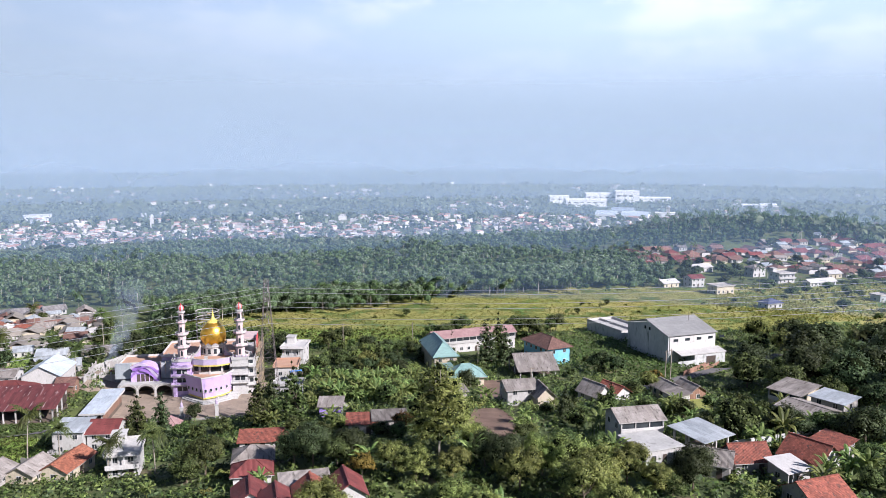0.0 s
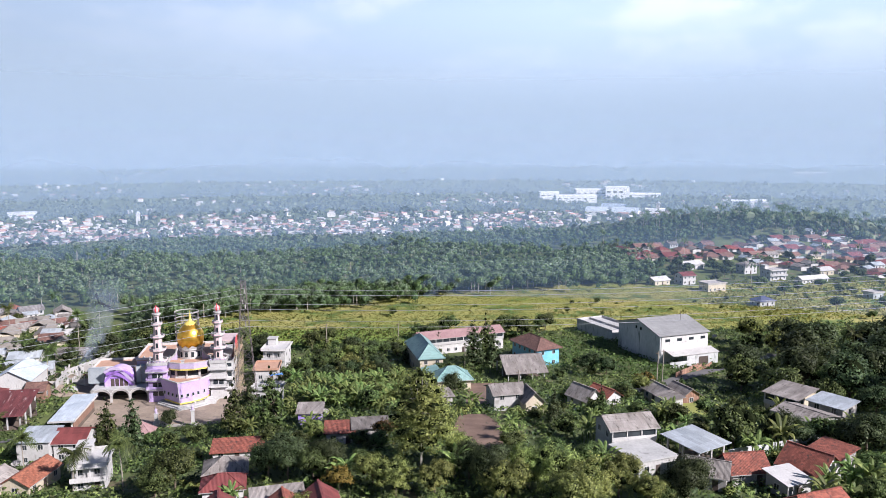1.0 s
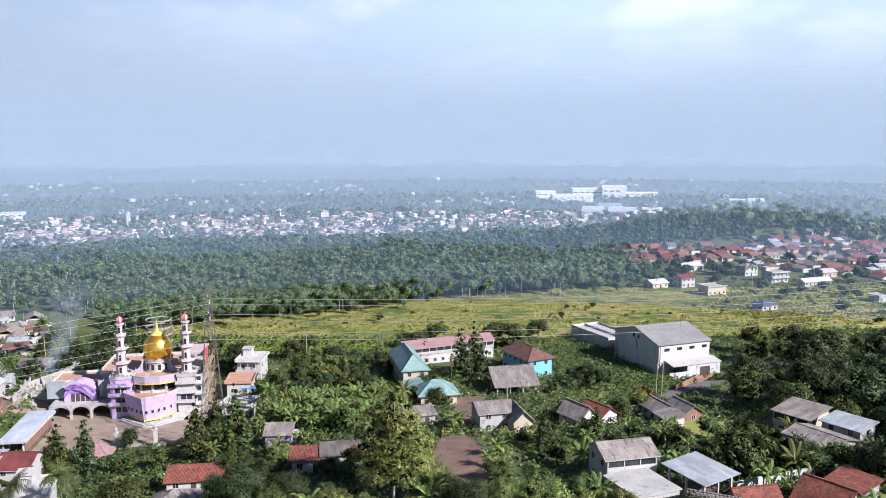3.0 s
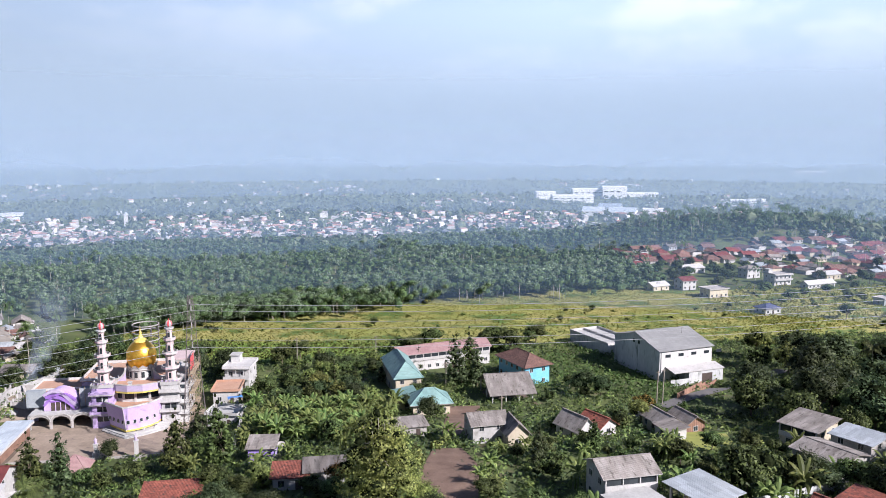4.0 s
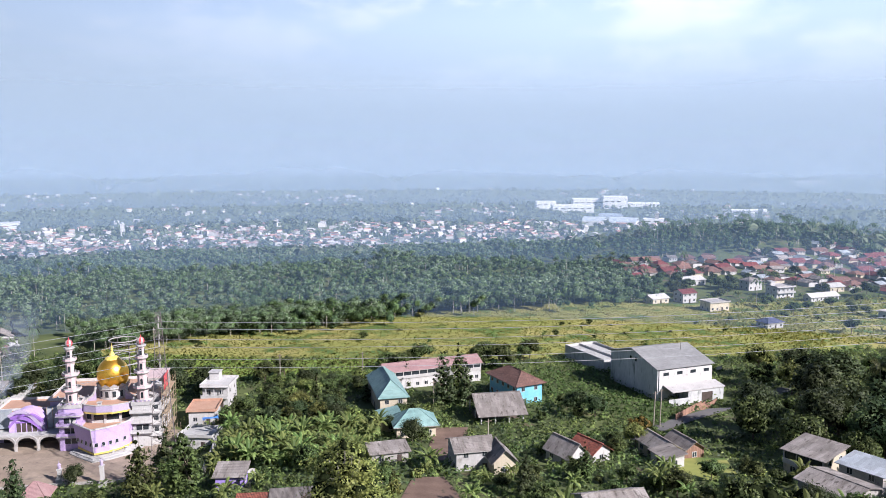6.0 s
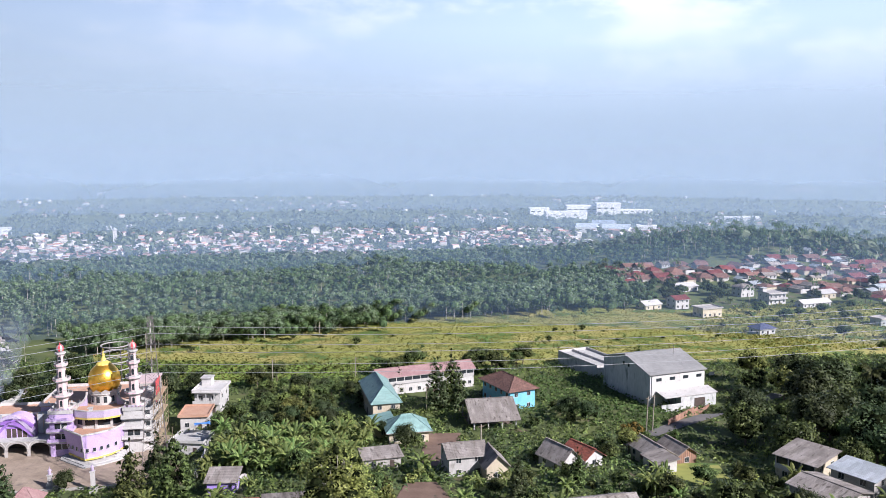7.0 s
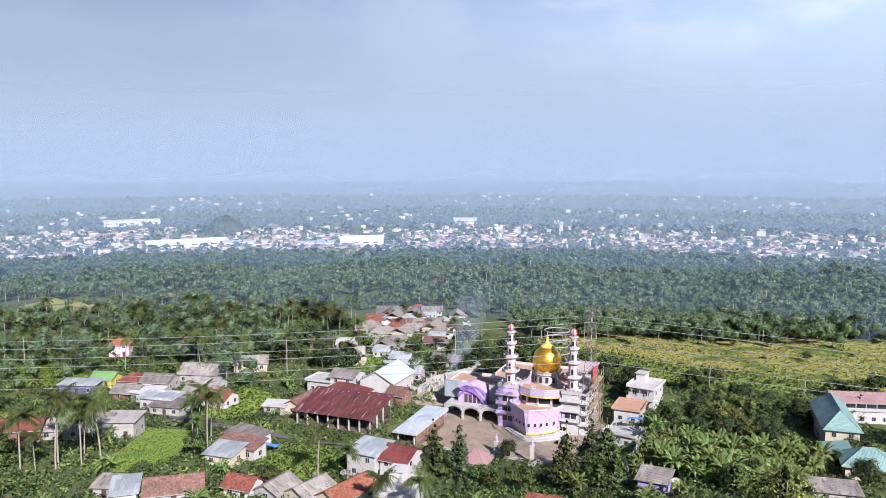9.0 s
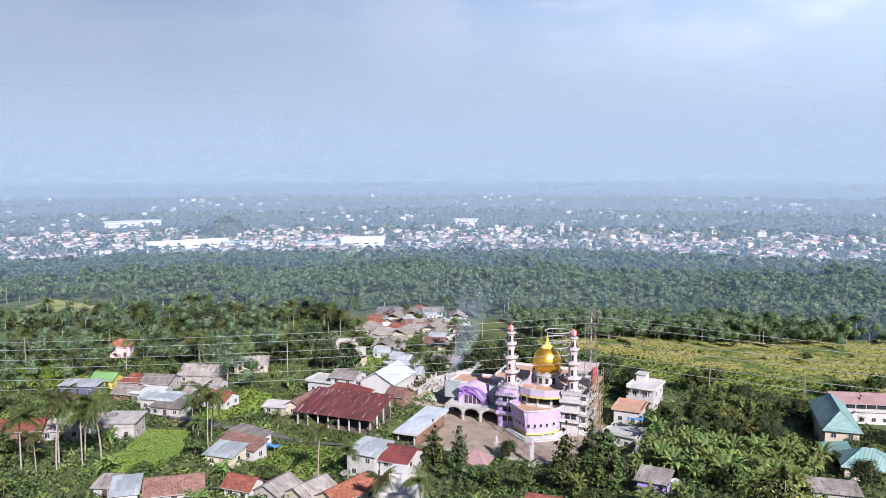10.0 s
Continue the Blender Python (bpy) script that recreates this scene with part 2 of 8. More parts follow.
M = {
    "ground": surf("undergrowth", (0.041, 0.063, 0.016), (0.108, 0.135, 0.036), 0.95, 0.05, 0.4, c3=(0.135, 0.099, 0.063), patch=0.6),
    "grass": surf("grass", (0.148, 0.257, 0.036), (0.234, 0.319, 0.054), 0.95, 0.12, 0.4, c3=(0.096, 0.159, 0.032), patch=0.58),
    "field": surf("dry_crop_field", (0.238, 0.266, 0.054), (0.361, 0.321, 0.107), 0.95, 0.035, 0.4, c3=(0.088, 0.156, 0.029), patch=0.5),
    "soil": surf("bare_soil", (0.132, 0.083, 0.059), (0.206, 0.136, 0.099), 0.95, 0.3, 0.4, c3=(0.083, 0.066, 0.042)),
    # shed floors, darkened in colour for the shade under the roof
    "soil_dark": surf("dark_shaded_floor", (0.093, 0.072, 0.055), (0.145, 0.111, 0.085), 0.95, 0.4, 0.3),
    "paving": surf("worn_concrete_paving", (0.221, 0.174, 0.132), (0.315, 0.255, 0.196), 0.9, 0.15, 0.2, c3=(0.145, 0.119, 0.102), rand=0.1, sheet=(3.0, 3.0, 0.1, 0.0)),
    "road": surf("asphalt", (0.102, 0.102, 0.102), (0.153, 0.145, 0.136), 0.9, 0.2, 0.2),
    "white": surf("white_paint", (0.484, 0.476, 0.461), (0.409, 0.401, 0.385), 0.75, 0.4, 0.1, stretch=(1, 1, 0.5), c3=(0.272, 0.257, 0.234), patch=0.6, rand=0.12),
    "bright_white": surf("fresh_white_cladding", (0.86, 0.86, 0.85), (0.78, 0.78, 0.78), 0.6, 0.1, 0.0),
    "cream": surf("cream_paint", (0.504, 0.445, 0.336), (0.420, 0.370, 0.277), 0.8, 0.4, 0.1, stretch=(1, 1, 0.5), c3=(0.252, 0.218, 0.168), patch=0.6, rand=0.15),
    "plaster": surf("grey_plaster", (0.403, 0.386, 0.361), (0.302, 0.286, 0.269), 0.9, 0.5, 0.2, c3=(0.185, 0.176, 0.160), patch=0.6),
    "mossy": surf("stained_white_wall", (0.521, 0.529, 0.521), (0.403, 0.420, 0.420), 0.9, 0.25, 0.2, stretch=(1, 1, 0.35), c3=(0.168, 0.185, 0.168), patch=0.58),
    "brick": surf("bare_brickwork", (0.24, 0.135, 0.095), (0.31, 0.18, 0.125), 0.9, 0.8, 0.3, c3=(0.18, 0.14, 0.11), sheet=(0.5, 0.25, 0.2, 0.5)),
    "lilac": surf("lilac_paint", (0.452, 0.330, 0.582), (0.516, 0.401, 0.631), 0.65, 0.4, 0.1),
    "pale_lilac": surf("pale_lilac_paint", (0.383, 0.316, 0.451), (0.416, 0.351, 0.473), 0.65, 0.4, 0.1),
    "blush": surf("pale_blush_paint", (0.534, 0.424, 0.424), (0.491, 0.383, 0.376), 0.7, 0.4, 0.1),
    "net_grey": surf("grey_green_netting", (0.24, 0.27, 0.29), (0.32, 0.35, 0.36), 0.9, 0.6, 0.3, sheet=(1.5, 1.9, 0.12, 0.0)),
    "purple": surf("purple_paint", (0.239, 0.114, 0.418), (0.303, 0.175, 0.471), 0.55, 0.5, 0.1),
    "yellow": surf("yellow_paint", (0.570, 0.441, 0.076), (0.623, 0.517, 0.152), 0.6, 0.5, 0.1),
    "pink": surf("pink_paint", (0.72, 0.36, 0.42), (0.78, 0.46, 0.5), 0.7, 0.5, 0.1),
    "red": surf("red_paint", (0.55, 0.06, 0.08), (0.62, 0.1, 0.1), 0.5, 0.5, 0.1),
    "orange": surf("terracotta_roof_terrace", (0.395, 0.228, 0.152), (0.456, 0.289, 0.205), 0.9, 0.3, 0.1, c3=(0.289, 0.190, 0.144)),
    "sky_blue": surf("sky_blue_paint", (0.14, 0.42, 0.58), (0.2, 0.5, 0.64), 0.6, 0.5, 0.1),
    "tarp": surf("blue_tarpaulin", (0.05, 0.2, 0.6), (0.1, 0.32, 0.7), 0.45, 0.6, 0.3),
    "violet_wall": surf("violet_wall_paint", (0.26, 0.18, 0.5), (0.34, 0.25, 0.58), 0.7, 0.5, 0.1),
    "tile": surf("red_clay_tiles", (0.17, 0.05, 0.034), (0.27, 0.085, 0.055), 0.85, 0.6, 0.5, c3=(0.08, 0.042, 0.034), patch=0.56, rand=0.18, wave=1.2, sheet=(0.42, 0.36, 0.3, 0.5)),
    "tile_brown": surf("brown_clay_tiles", (0.14, 0.075, 0.06), (0.22, 0.12, 0.095), 0.85, 0.45, 0.5, c3=(0.14, 0.09, 0.075), rand=0.18, wave=1.2, sheet=(0.42, 0.36, 0.3, 0.5)),
    "tile_orange": surf("orange_clay_tiles", (0.235, 0.076, 0.042), (0.30, 0.115, 0.068), 0.85, 0.5, 0.5, c3=(0.12, 0.058, 0.042), rand=0.15, wave=1.2, sheet=(0.42, 0.36, 0.3, 0.5)),
    "maroon": surf("maroon_roof_sheet", (0.135, 0.031, 0.029), (0.19, 0.05, 0.045), 0.7, 0.4, 0.2, c3=(0.10, 0.045, 0.045), rand=0.15, wave=1.4, sheet=(1.0, 2.0, 0.2, 0.3)),
    "rust": surf("faded_maroon_corrugated_sheet", (0.088, 0.020, 0.022), (0.15, 0.043, 0.042), 0.75, 0.4, 0.2, stretch=(1.8, 0.13, 1), c3=(0.42, 0.33, 0.31), patch=0.6, wave=1.6, sheet=(0.9, 3.2, 0.2, 0.0)),
    "asbestos": surf("weathered_fibre_cement_sheet", (0.170, 0.149, 0.132), (0.289, 0.264, 0.242), 0.9, 0.5, 0.3, stretch=(1.4, 0.3, 1), c3=(0.102, 0.089, 0.076), patch=0.57, rand=0.3, wave=1.6, sheet=(1.0, 1.7, 0.14, 0.0)),
    "zinc": surf("pale_galvanised_sheet", (0.306, 0.340, 0.357), (0.425, 0.459, 0.476), 0.5, 0.3, 0.1, metal=0.15, stretch=(1, 0.3, 1), c3=(0.340, 0.357, 0.357), rand=0.1, wave=1.2, sheet=(0.9, 2.2, 0.16, 0.0)),
    "pale_zinc": surf("pale_blue_white_sheet", (0.46, 0.53, 0.58), (0.56, 0.62, 0.66), 0.5, 0.3, 0.1, metal=0.1, stretch=(1, 0.3, 1), c3=(0.40, 0.45, 0.48), wave=1.2, sheet=(0.9, 2.2, 0.08, 0.0)),
    "grey_sheet": surf("grey_steel_roof_sheet", (0.255, 0.255, 0.246), (0.306, 0.306, 0.293), 0.5, 0.1, 0.1, metal=0.1, stretch=(0.5, 3, 1), rand=0.05, wave=0.8, sheet=(1.2, 6.0, 0.06, 0.0)),
    "green_roof": surf("sea_green_sheet_roof", (0.170, 0.297, 0.276), (0.230, 0.365, 0.340), 0.5, 0.3, 0.1, metal=0.05, stretch=(1, 0.3, 1), c3=(0.102, 0.204, 0.187), rand=0.08, wave=1.2, sheet=(0.9, 3.0, 0.08, 0.0)),
    "pale_roof": surf("pale_sandy_roof", (0.199, 0.179, 0.153), (0.265, 0.242, 0.209), 0.9, 0.4, 0.2, c3=(0.179, 0.156, 0.133), patch=0.58, rand=0.15, wave=1.2),
    "rose_roof": surf("faded_rose_sheet_roof", (0.26, 0.15, 0.15), (0.34, 0.22, 0.21), 0.75, 0.4, 0.2, c3=(0.20, 0.12, 0.12), wave=1.4),
    "roof_blue": surf("dark_blue_sheet_roof", (0.06, 0.07, 0.13), (0.10, 0.11, 0.19), 0.6, 0.3, 0.1, wave=1.2),
    "apple_roof": surf("bright_green_sheet_roof", (0.12, 0.28, 0.08), (0.18, 0.34, 0.13), 0.6, 0.3, 0.1, wave=1.2),
    "slab": surf("stained_concrete_slab", (0.468, 0.468, 0.451), (0.357, 0.357, 0.340), 0.9, 0.25, 0.2, c3=(0.187, 0.187, 0.178), patch=0.6),
    # window glass; the open galleries use it as painted shade
    "pane": surf("dark_window_glass", (0.02, 0.025, 0.03), (0.04, 0.05, 0.055), 0.12, 0.8, 0.02),
    # door wood; also stands in for shade inside the pavilion and the arcade
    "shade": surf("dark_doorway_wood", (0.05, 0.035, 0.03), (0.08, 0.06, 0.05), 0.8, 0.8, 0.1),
    "gold": surf("gold_leaf_sheet", (0.95, 0.50, 0.06), (1.0, 0.60, 0.10), 0.33, 0.6, 0.04, metal=0.9, c3=(0.75, 0.36, 0.04), patch=0.6),
    "steel": surf("galvanised_lattice_steel", (0.120, 0.102, 0.099), (0.162, 0.138, 0.132), 0.7, 0.5, 0.1, metal=0.2),
    "bamboo": surf("bamboo_scaffold_poles", (0.274, 0.209, 0.130), (0.360, 0.288, 0.194), 0.8, 0.7, 0.1),
    "wire": surf("aluminium_conductor", (0.33, 0.34, 0.35), (0.40, 0.41, 0.42), 0.45, 0.5, 0.0, metal=0.4),
    # near-black filling inside crowns: shade between the leaf tufts, painted as colour
    "crown_shade": surf("painted_crown_shade", (0.008, 0.012, 0.005), (0.018, 0.023, 0.010), 0.95, 0.8, 0.3),
    "bark": surf("tree_bark", (0.12, 0.09, 0.065), (0.2, 0.16, 0.12), 0.95, 0.8, 0.4),
    "pale_bark": surf("pale_bark", (0.34, 0.31, 0.26), (0.44, 0.41, 0.35), 0.9, 0.8, 0.3),
    "palm_bark": surf("palm_bark", (0.270, 0.232, 0.188), (0.345, 0.315, 0.262), 0.9, 1.5, 0.4),
    "town_wall": surf("town_house_walls", (0.640, 0.624, 0.592), (0.448, 0.424, 0.400), 0.8, 0.05, 0.0, rand=0.35, island=True),
    "town_roof": surf("town_tile_roofs", (0.36, 0.16, 0.11), (0.42, 0.3, 0.26), 0.8, 0.02, 0.0, rand=0.4, island=True),
    "leaf": leaf_mat("broad_leaves", (0.013, 0.026, 0.009), (0.160, 0.216, 0.067)),
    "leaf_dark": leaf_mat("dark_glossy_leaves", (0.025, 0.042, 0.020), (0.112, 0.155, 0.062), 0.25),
    "leaf_olive": leaf_mat("olive_feathery_leaves", (0.040, 0.062, 0.016), (0.345, 0.405, 0.115)),
    "leaf_rust": leaf_mat("russet_leaves", (0.096, 0.064, 0.016), (0.192, 0.112, 0.028)),
    "leaf_palm": leaf_mat("palm_fronds", (0.030, 0.050, 0.014), (0.115, 0.15, 0.045)),
    "leaf_banana": leaf_mat("banana_leaves", (0.042, 0.085, 0.02), (0.29, 0.36, 0.115), 0.4),
    "leaf_maize": leaf_mat("maize_leaves", (0.06, 0.10, 0.03), (0.17, 0.215, 0.07), 0.4),
    "leaf_rice": leaf_mat("rice_blades", (0.135, 0.21, 0.03), (0.19, 0.265, 0.045), 0.4, 0.2),
    "leaf_field": leaf_mat("pale_crop_leaves", (0.105, 0.151, 0.027), (0.347, 0.326, 0.076), 0.4),
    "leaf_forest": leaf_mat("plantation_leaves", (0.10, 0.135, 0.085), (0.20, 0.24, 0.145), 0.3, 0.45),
}


M["crown_shade"].node_tree.nodes["Principled BSDF"].inputs["Specular IOR Level"].default_value = 0.0


# ---------------------------------------------------------------- mesh helpers
def part(name, bm, material, parent=None, label="", m=None):
    """Links a bmesh (or a ready mesh) as one object under a thing or a part."""
    if isinstance(bm, bmesh.types.BMesh):
        me = bpy.data.meshes.new(name)
        bm.normal_update()
        bm.to_mesh(me)
        bm.free()
    else:
        me = bm
    if material and not me.materials:
        me.materials.append(M[material])
    ob = new(name, me)
    if parent:
        ob.parent = parent
    if m:
        ob.matrix_basis = m
    if label:
        ob["label"] = label
    return ob


def thing(name, m, label, category, group="", kind=""):
    ob = new(name)
    ob.matrix_basis = m
    ob.empty_display_size = 0.3
    return tagged(ob, label, category, group, kind)


def box(bm, x0, x1, y0, y1, z0, z1):
    v = [bm.verts.new(p) for p in ((x0, y0, z0), (x1, y0, z0), (x1, y1, z0), (x0, y1, z0), (x0, y0, z1), (x1, y0, z1), (x1, y1, z1), (x0, y1, z1))]
    for f in ((3, 2, 1, 0), (4, 5, 6, 7), (0, 1, 5, 4), (1, 2, 6, 5), (2, 3, 7, 6), (3, 0, 4, 7)):
        bm.faces.new([v[i] for i in f])
    return bm


def boxes(*args):
    bm = bmesh.new()
    for a in args:
        box(bm, *a)
    return bm


def slab(bm, quad, t):
    """A sheet of thickness t below the quad of points."""
    a = [bm.verts.new(p) for p in quad]
    b = [bm.verts.new((p[0], p[1], p[2] - t)) for p in quad]
    bm.faces.new(a)
    bm.faces.new(b[::-1])
    n = len(a)
    for i in range(n):
        bm.faces.new((a[i], b[i], b[(i + 1) % n], a[(i + 1) % n]))
    return bm


def lathe(bm, prof, n=16, cx=0, cy=0, cap=True, phase=0.0):
    """Rings of (radius, z) turned about an upright axis."""
    rings = []
    for r, z in prof:
        rings.append([bm.verts.new((cx + r * math.cos(phase + 2 * math.pi * i / n), cy + r * math.sin(phase + 2 * math.pi * i / n), z)) for i in range(n)])
    for a, b in zip(rings, rings[1:]):
        for i in range(n):
            bm.faces.new((a[i], a[(i + 1) % n], b[(i + 1) % n], b[i]))
    if cap:
        bm.faces.new(rings[0][::-1])
        bm.faces.new(rings[-1])
    return bm


def wall_strip(bm, pts, z0, z1, t, closed=False):
    """An upright wall of thickness t along plan points, its outer face on the points (outside lies to the right of the way)."""
    n = len(pts)
    P = [Vector((p[0], p[1])) for p in pts]
    inner = []
    for i in range(n):
        a = P[i - 1] if (i or closed) else P[i]
        b = P[(i + 1) % n] if (i < n - 1 or closed) else P[i]
        d = (b - a).normalized()
        inner.append(P[i] + Vector((-d.y, d.x)) * t)
    rows = [[bm.verts.new((p.x, p.y, z)) for p in Q] for Q, z in ((P, z0), (P, z1), (inner, z1), (inner, z0))]
    for k in range(4):
        r, s = rows[k], rows[(k + 1) % 4]
        for i in range(n if closed else n - 1):
            j = (i + 1) % n
            bm.faces.new((r[i], r[j], s[j], s[i]))
    if not closed:
        bm.faces.new([rows[k][0] for k in range(4)])
        bm.faces.new([rows[k][-1] for k in range(3, -1, -1)])
    return bm


def rod(bm, a, b, r, n=5):
    a, b = Vector(a), Vector(b)
    d = (b - a).normalized()
    u = d.orthogonal().normalized()
    w = d.cross(u)
    ra = [bm.verts.new(a + (u * math.cos(2 * math.pi * i / n) + w * math.sin(2 * math.pi * i / n)) * r) for i in range(n)]
    rb = [bm.verts.new(b + (u * math.cos(2 * math.pi * i / n) + w * math.sin(2 * math.pi * i / n)) * r) for i in range(n)]
    for i in range(n):
        bm.faces.new((ra[i], ra[(i + 1) % n], rb[(i + 1) % n], rb[i]))
    return bm


def quads_mesh(name, V, mats, idx=None, N=None):
    """A mesh of loose faces from an array (n, corners, 3); N: the soft shading normal of each face, by which leaves read as one rounded crown."""
    me = bpy.data.meshes.new(name)
    V = np.asarray(V, np.float32)
    if N is not None:
        N = np.asarray(N, np.float32)
        N = N / (np.linalg.norm(N, axis=1, keepdims=True) + 1e-9)
        turn = (np.cross(V[:, 1] - V[:, 0], V[:, 2] - V[:, 0]) * N).sum(1) < 0
        V[turn] = V[turn][:, ::-1]
    n, k = V.shape[:2]
    me.vertices.add(n * k)
    me.vertices.foreach_set("co", V.ravel())
    me.loops.add(n * k)
    me.loops.foreach_set("vertex_index", np.arange(n * k, dtype=np.int32))
    me.polygons.add(n)
    me.polygons.foreach_set("loop_start", np.arange(0, n * k, k, dtype=np.int32))
    me.polygons.foreach_set("loop_total", np.full(n, k, np.int32))
    for q in mats:
        me.materials.append(M[q])
    if idx is not None:
        me.polygons.foreach_set("material_index", np.asarray(idx, np.int32))
    me.update(calc_edges=True)
    if N is not None:
        me.attributes.new("custom_normal", "FLOAT_VECTOR", "POINT").data.foreach_set("vector", np.repeat(N, k, 0).ravel())
    return me


def flat(T):
    """The facing of loose triangles."""
    return np.cross(T[:, 1] - T[:, 0], T[:, 2] - T[:, 0])


def smooth01(a, b, v):
    u = np.clip((v - a) / (b - a), 0, 1)
    return u * u * (3 - 2 * u)


KY = [-400, 100, 150, 185, 230, 280, 384, 600, 700, 1000, 1300, 1800, 2400, 3000, 6000]
KZ = [4, 1, 0, -4, -12, -15.5, -20, -25, -30, -60, -66, -66, -52, -24, 60]


PADS = [(-78, 232, 27, -16.85), (-118, 207, 13, -14.2), (91, 287, 22, -16.3)]   # levelled sites: x, y, radius, height


def G(x, y):
    """Height of the ground."""
    r = np.hypot(x, y)
    z = np.interp(y + (r - y) * smooth01(330, 600, r), KY, KZ)
    z = z - 9 * smooth01(10, 70, -np.asarray(x, float)) * smooth01(60, 150, y) * (1 - 0.9 * smooth01(170, 260, y))
    z = z + 27 * np.exp(-((x - 300) / 170) ** 2 - ((y - 690) / 110) ** 2)
    for px, py, pr, pz in PADS:
        k = 1 - smooth01(pr, pr * 1.35, np.hypot(x - px, y - py))
        z = z * (1 - k) + pz * k
    return z


def g(x, y):
    return float(G(x, y))


# ---------------------------------------------------------------- ground
def ground():
    xs = np.unique(np.concatenate([np.linspace(-5000, -500, 12), np.arange(-500, 520, 6), np.linspace(520, 5000, 12)]))
    ys = np.unique(np.concatenate([np.linspace(-1500, -50, 8), np.arange(-50, 760, 6), np.linspace(760, 1500, 30), np.linspace(1500, 5200, 16)]))
    X, Y = np.meshgrid(xs, ys)
    Z = G(X, Y)
    V = np.stack([X, Y, Z], -1).reshape(-1, 3)
    nx = len(xs)
    F = [(j * nx + i, j * nx + i + 1, (j + 1) * nx + i + 1, (j + 1) * nx + i) for j in range(len(ys) - 1) for i in range(nx - 1)]
    me = bpy.data.meshes.new("ground")
    me.from_pydata(V.tolist(), [], F)
    part_ob = part("ground", me, "ground")
    tagged(part_ob, "rolling ground with dark green undergrowth and patches of soil", "ground", kind="structure")
    for p in me.polygons:
        p.use_smooth = True


ground()


def inside(poly, x, y):
    c, n = False, len(poly)
    for i in range(n):
        (x1, y1), (x2, y2) = poly[i], poly[i - 1]
        if (y1 > y) != (y2 > y) and x < (x2 - x1) * (y - y1) / (y2 - y1) + x1:
            c = not c
    return c


OPEN = []   # plan outlines kept free of trees


def plot(name, poly, material, label, category, step=3.0, lift=0.14, keep=True):
    """A patch of ground cover that follows the land."""
    bm = bmesh.new()
    v = [bm.verts.new((x, y, 0)) for x, y in poly]
    bm.faces.new(v)
    lo = [min(p[i] for p in poly) for i in (0, 1)]
    hi = [max(p[i] for p in poly) for i in (0, 1)]
    for ax in (0, 1):
        k = lo[ax] + step
        while k < hi[ax]:
            co, no = [0, 0, 0], [0, 0, 0]
            co[ax], no[ax] = k, 1
            bmesh.ops.bisect_plane(bm, geom=bm.verts[:] + bm.edges[:] + bm.faces[:], plane_co=co, plane_no=no)
            k += step
    for w in bm.verts:
        w.co.z = g(w.co.x, w.co.y) + lift
    bm.normal_update()
    if bm.faces[:] and sum(f.normal.z for f in bm.faces) < 0:
        bmesh.ops.reverse_faces(bm, faces=bm.faces[:])
    ob = part(name, bm, material)
    if keep:
        OPEN.append(poly)
    return tagged(ob, label, category, kind="structure")


plot("crop_field", [(-120, 330), (-60, 300), (20, 318), (60, 330), (130, 330), (170, 345), (190, 400), (165, 445), (112, 470), (43, 446), (6, 434), (-40, 406), (-90, 384), (-122, 364)], "field", "yellow-green crop field with low rows of plants", "field", 6)
plot("rice_field", [(-138, 144), (-143.5, 158), (-155, 175.5), (-145, 181), (-132.5, 168.5), (-125.5, 151.5)], "grass", "bright green rice plot", "field")
plot("vegetable_plot", [(-114, 169.5), (-117.2, 178.5), (-119, 187), (-107.5, 192), (-99, 188), (-95.5, 179), (-97.5, 169.5), (-103, 166)], "grass", "green vegetable plot beside the lane", "field")
plot("meadow", [(-229, 180), (-252, 199), (-240, 211), (-218, 203), (-212, 184)], "grass", "green meadow among palms", "field")
plot("maize_field", [(50, 262), (72, 238), (84, 262), (64, 318), (46, 300)], "ground", "green maize field beside a warehouse", "field")
plot("yard", [(5, 152), (15, 150), (17, 176), (14, 190), (8, 190), (6, 176)], "soil", "bare reddish earth yard between houses", "ground")
plot("schoolyard", [(10, 205), (19, 205), (21, 240), (12, 240)], "soil", "bare reddish earth playground", "ground")
plot("lawn", [(60, 186), (72, 186), (76, 205), (64, 208)], "field", "sunlit dry grass plot with tree shade", "ground")
plot("forest_meadow", [(-398, 284), (-356, 266), (-334, 284), (-362, 312), (-414, 322)], "field", "pale dry meadow among the far trees", "field", 6)
plot("forest_meadow", [(-356, 322), (-314, 324), (-340, 360), (-382, 370)], "field", "pale dry meadow among the far trees", "field", 6)
plot("village_garden", [(150, 330), (300, 380), (330, 480), (140, 455)], "field", "green gardens round the far houses", "field", 8, keep=False)


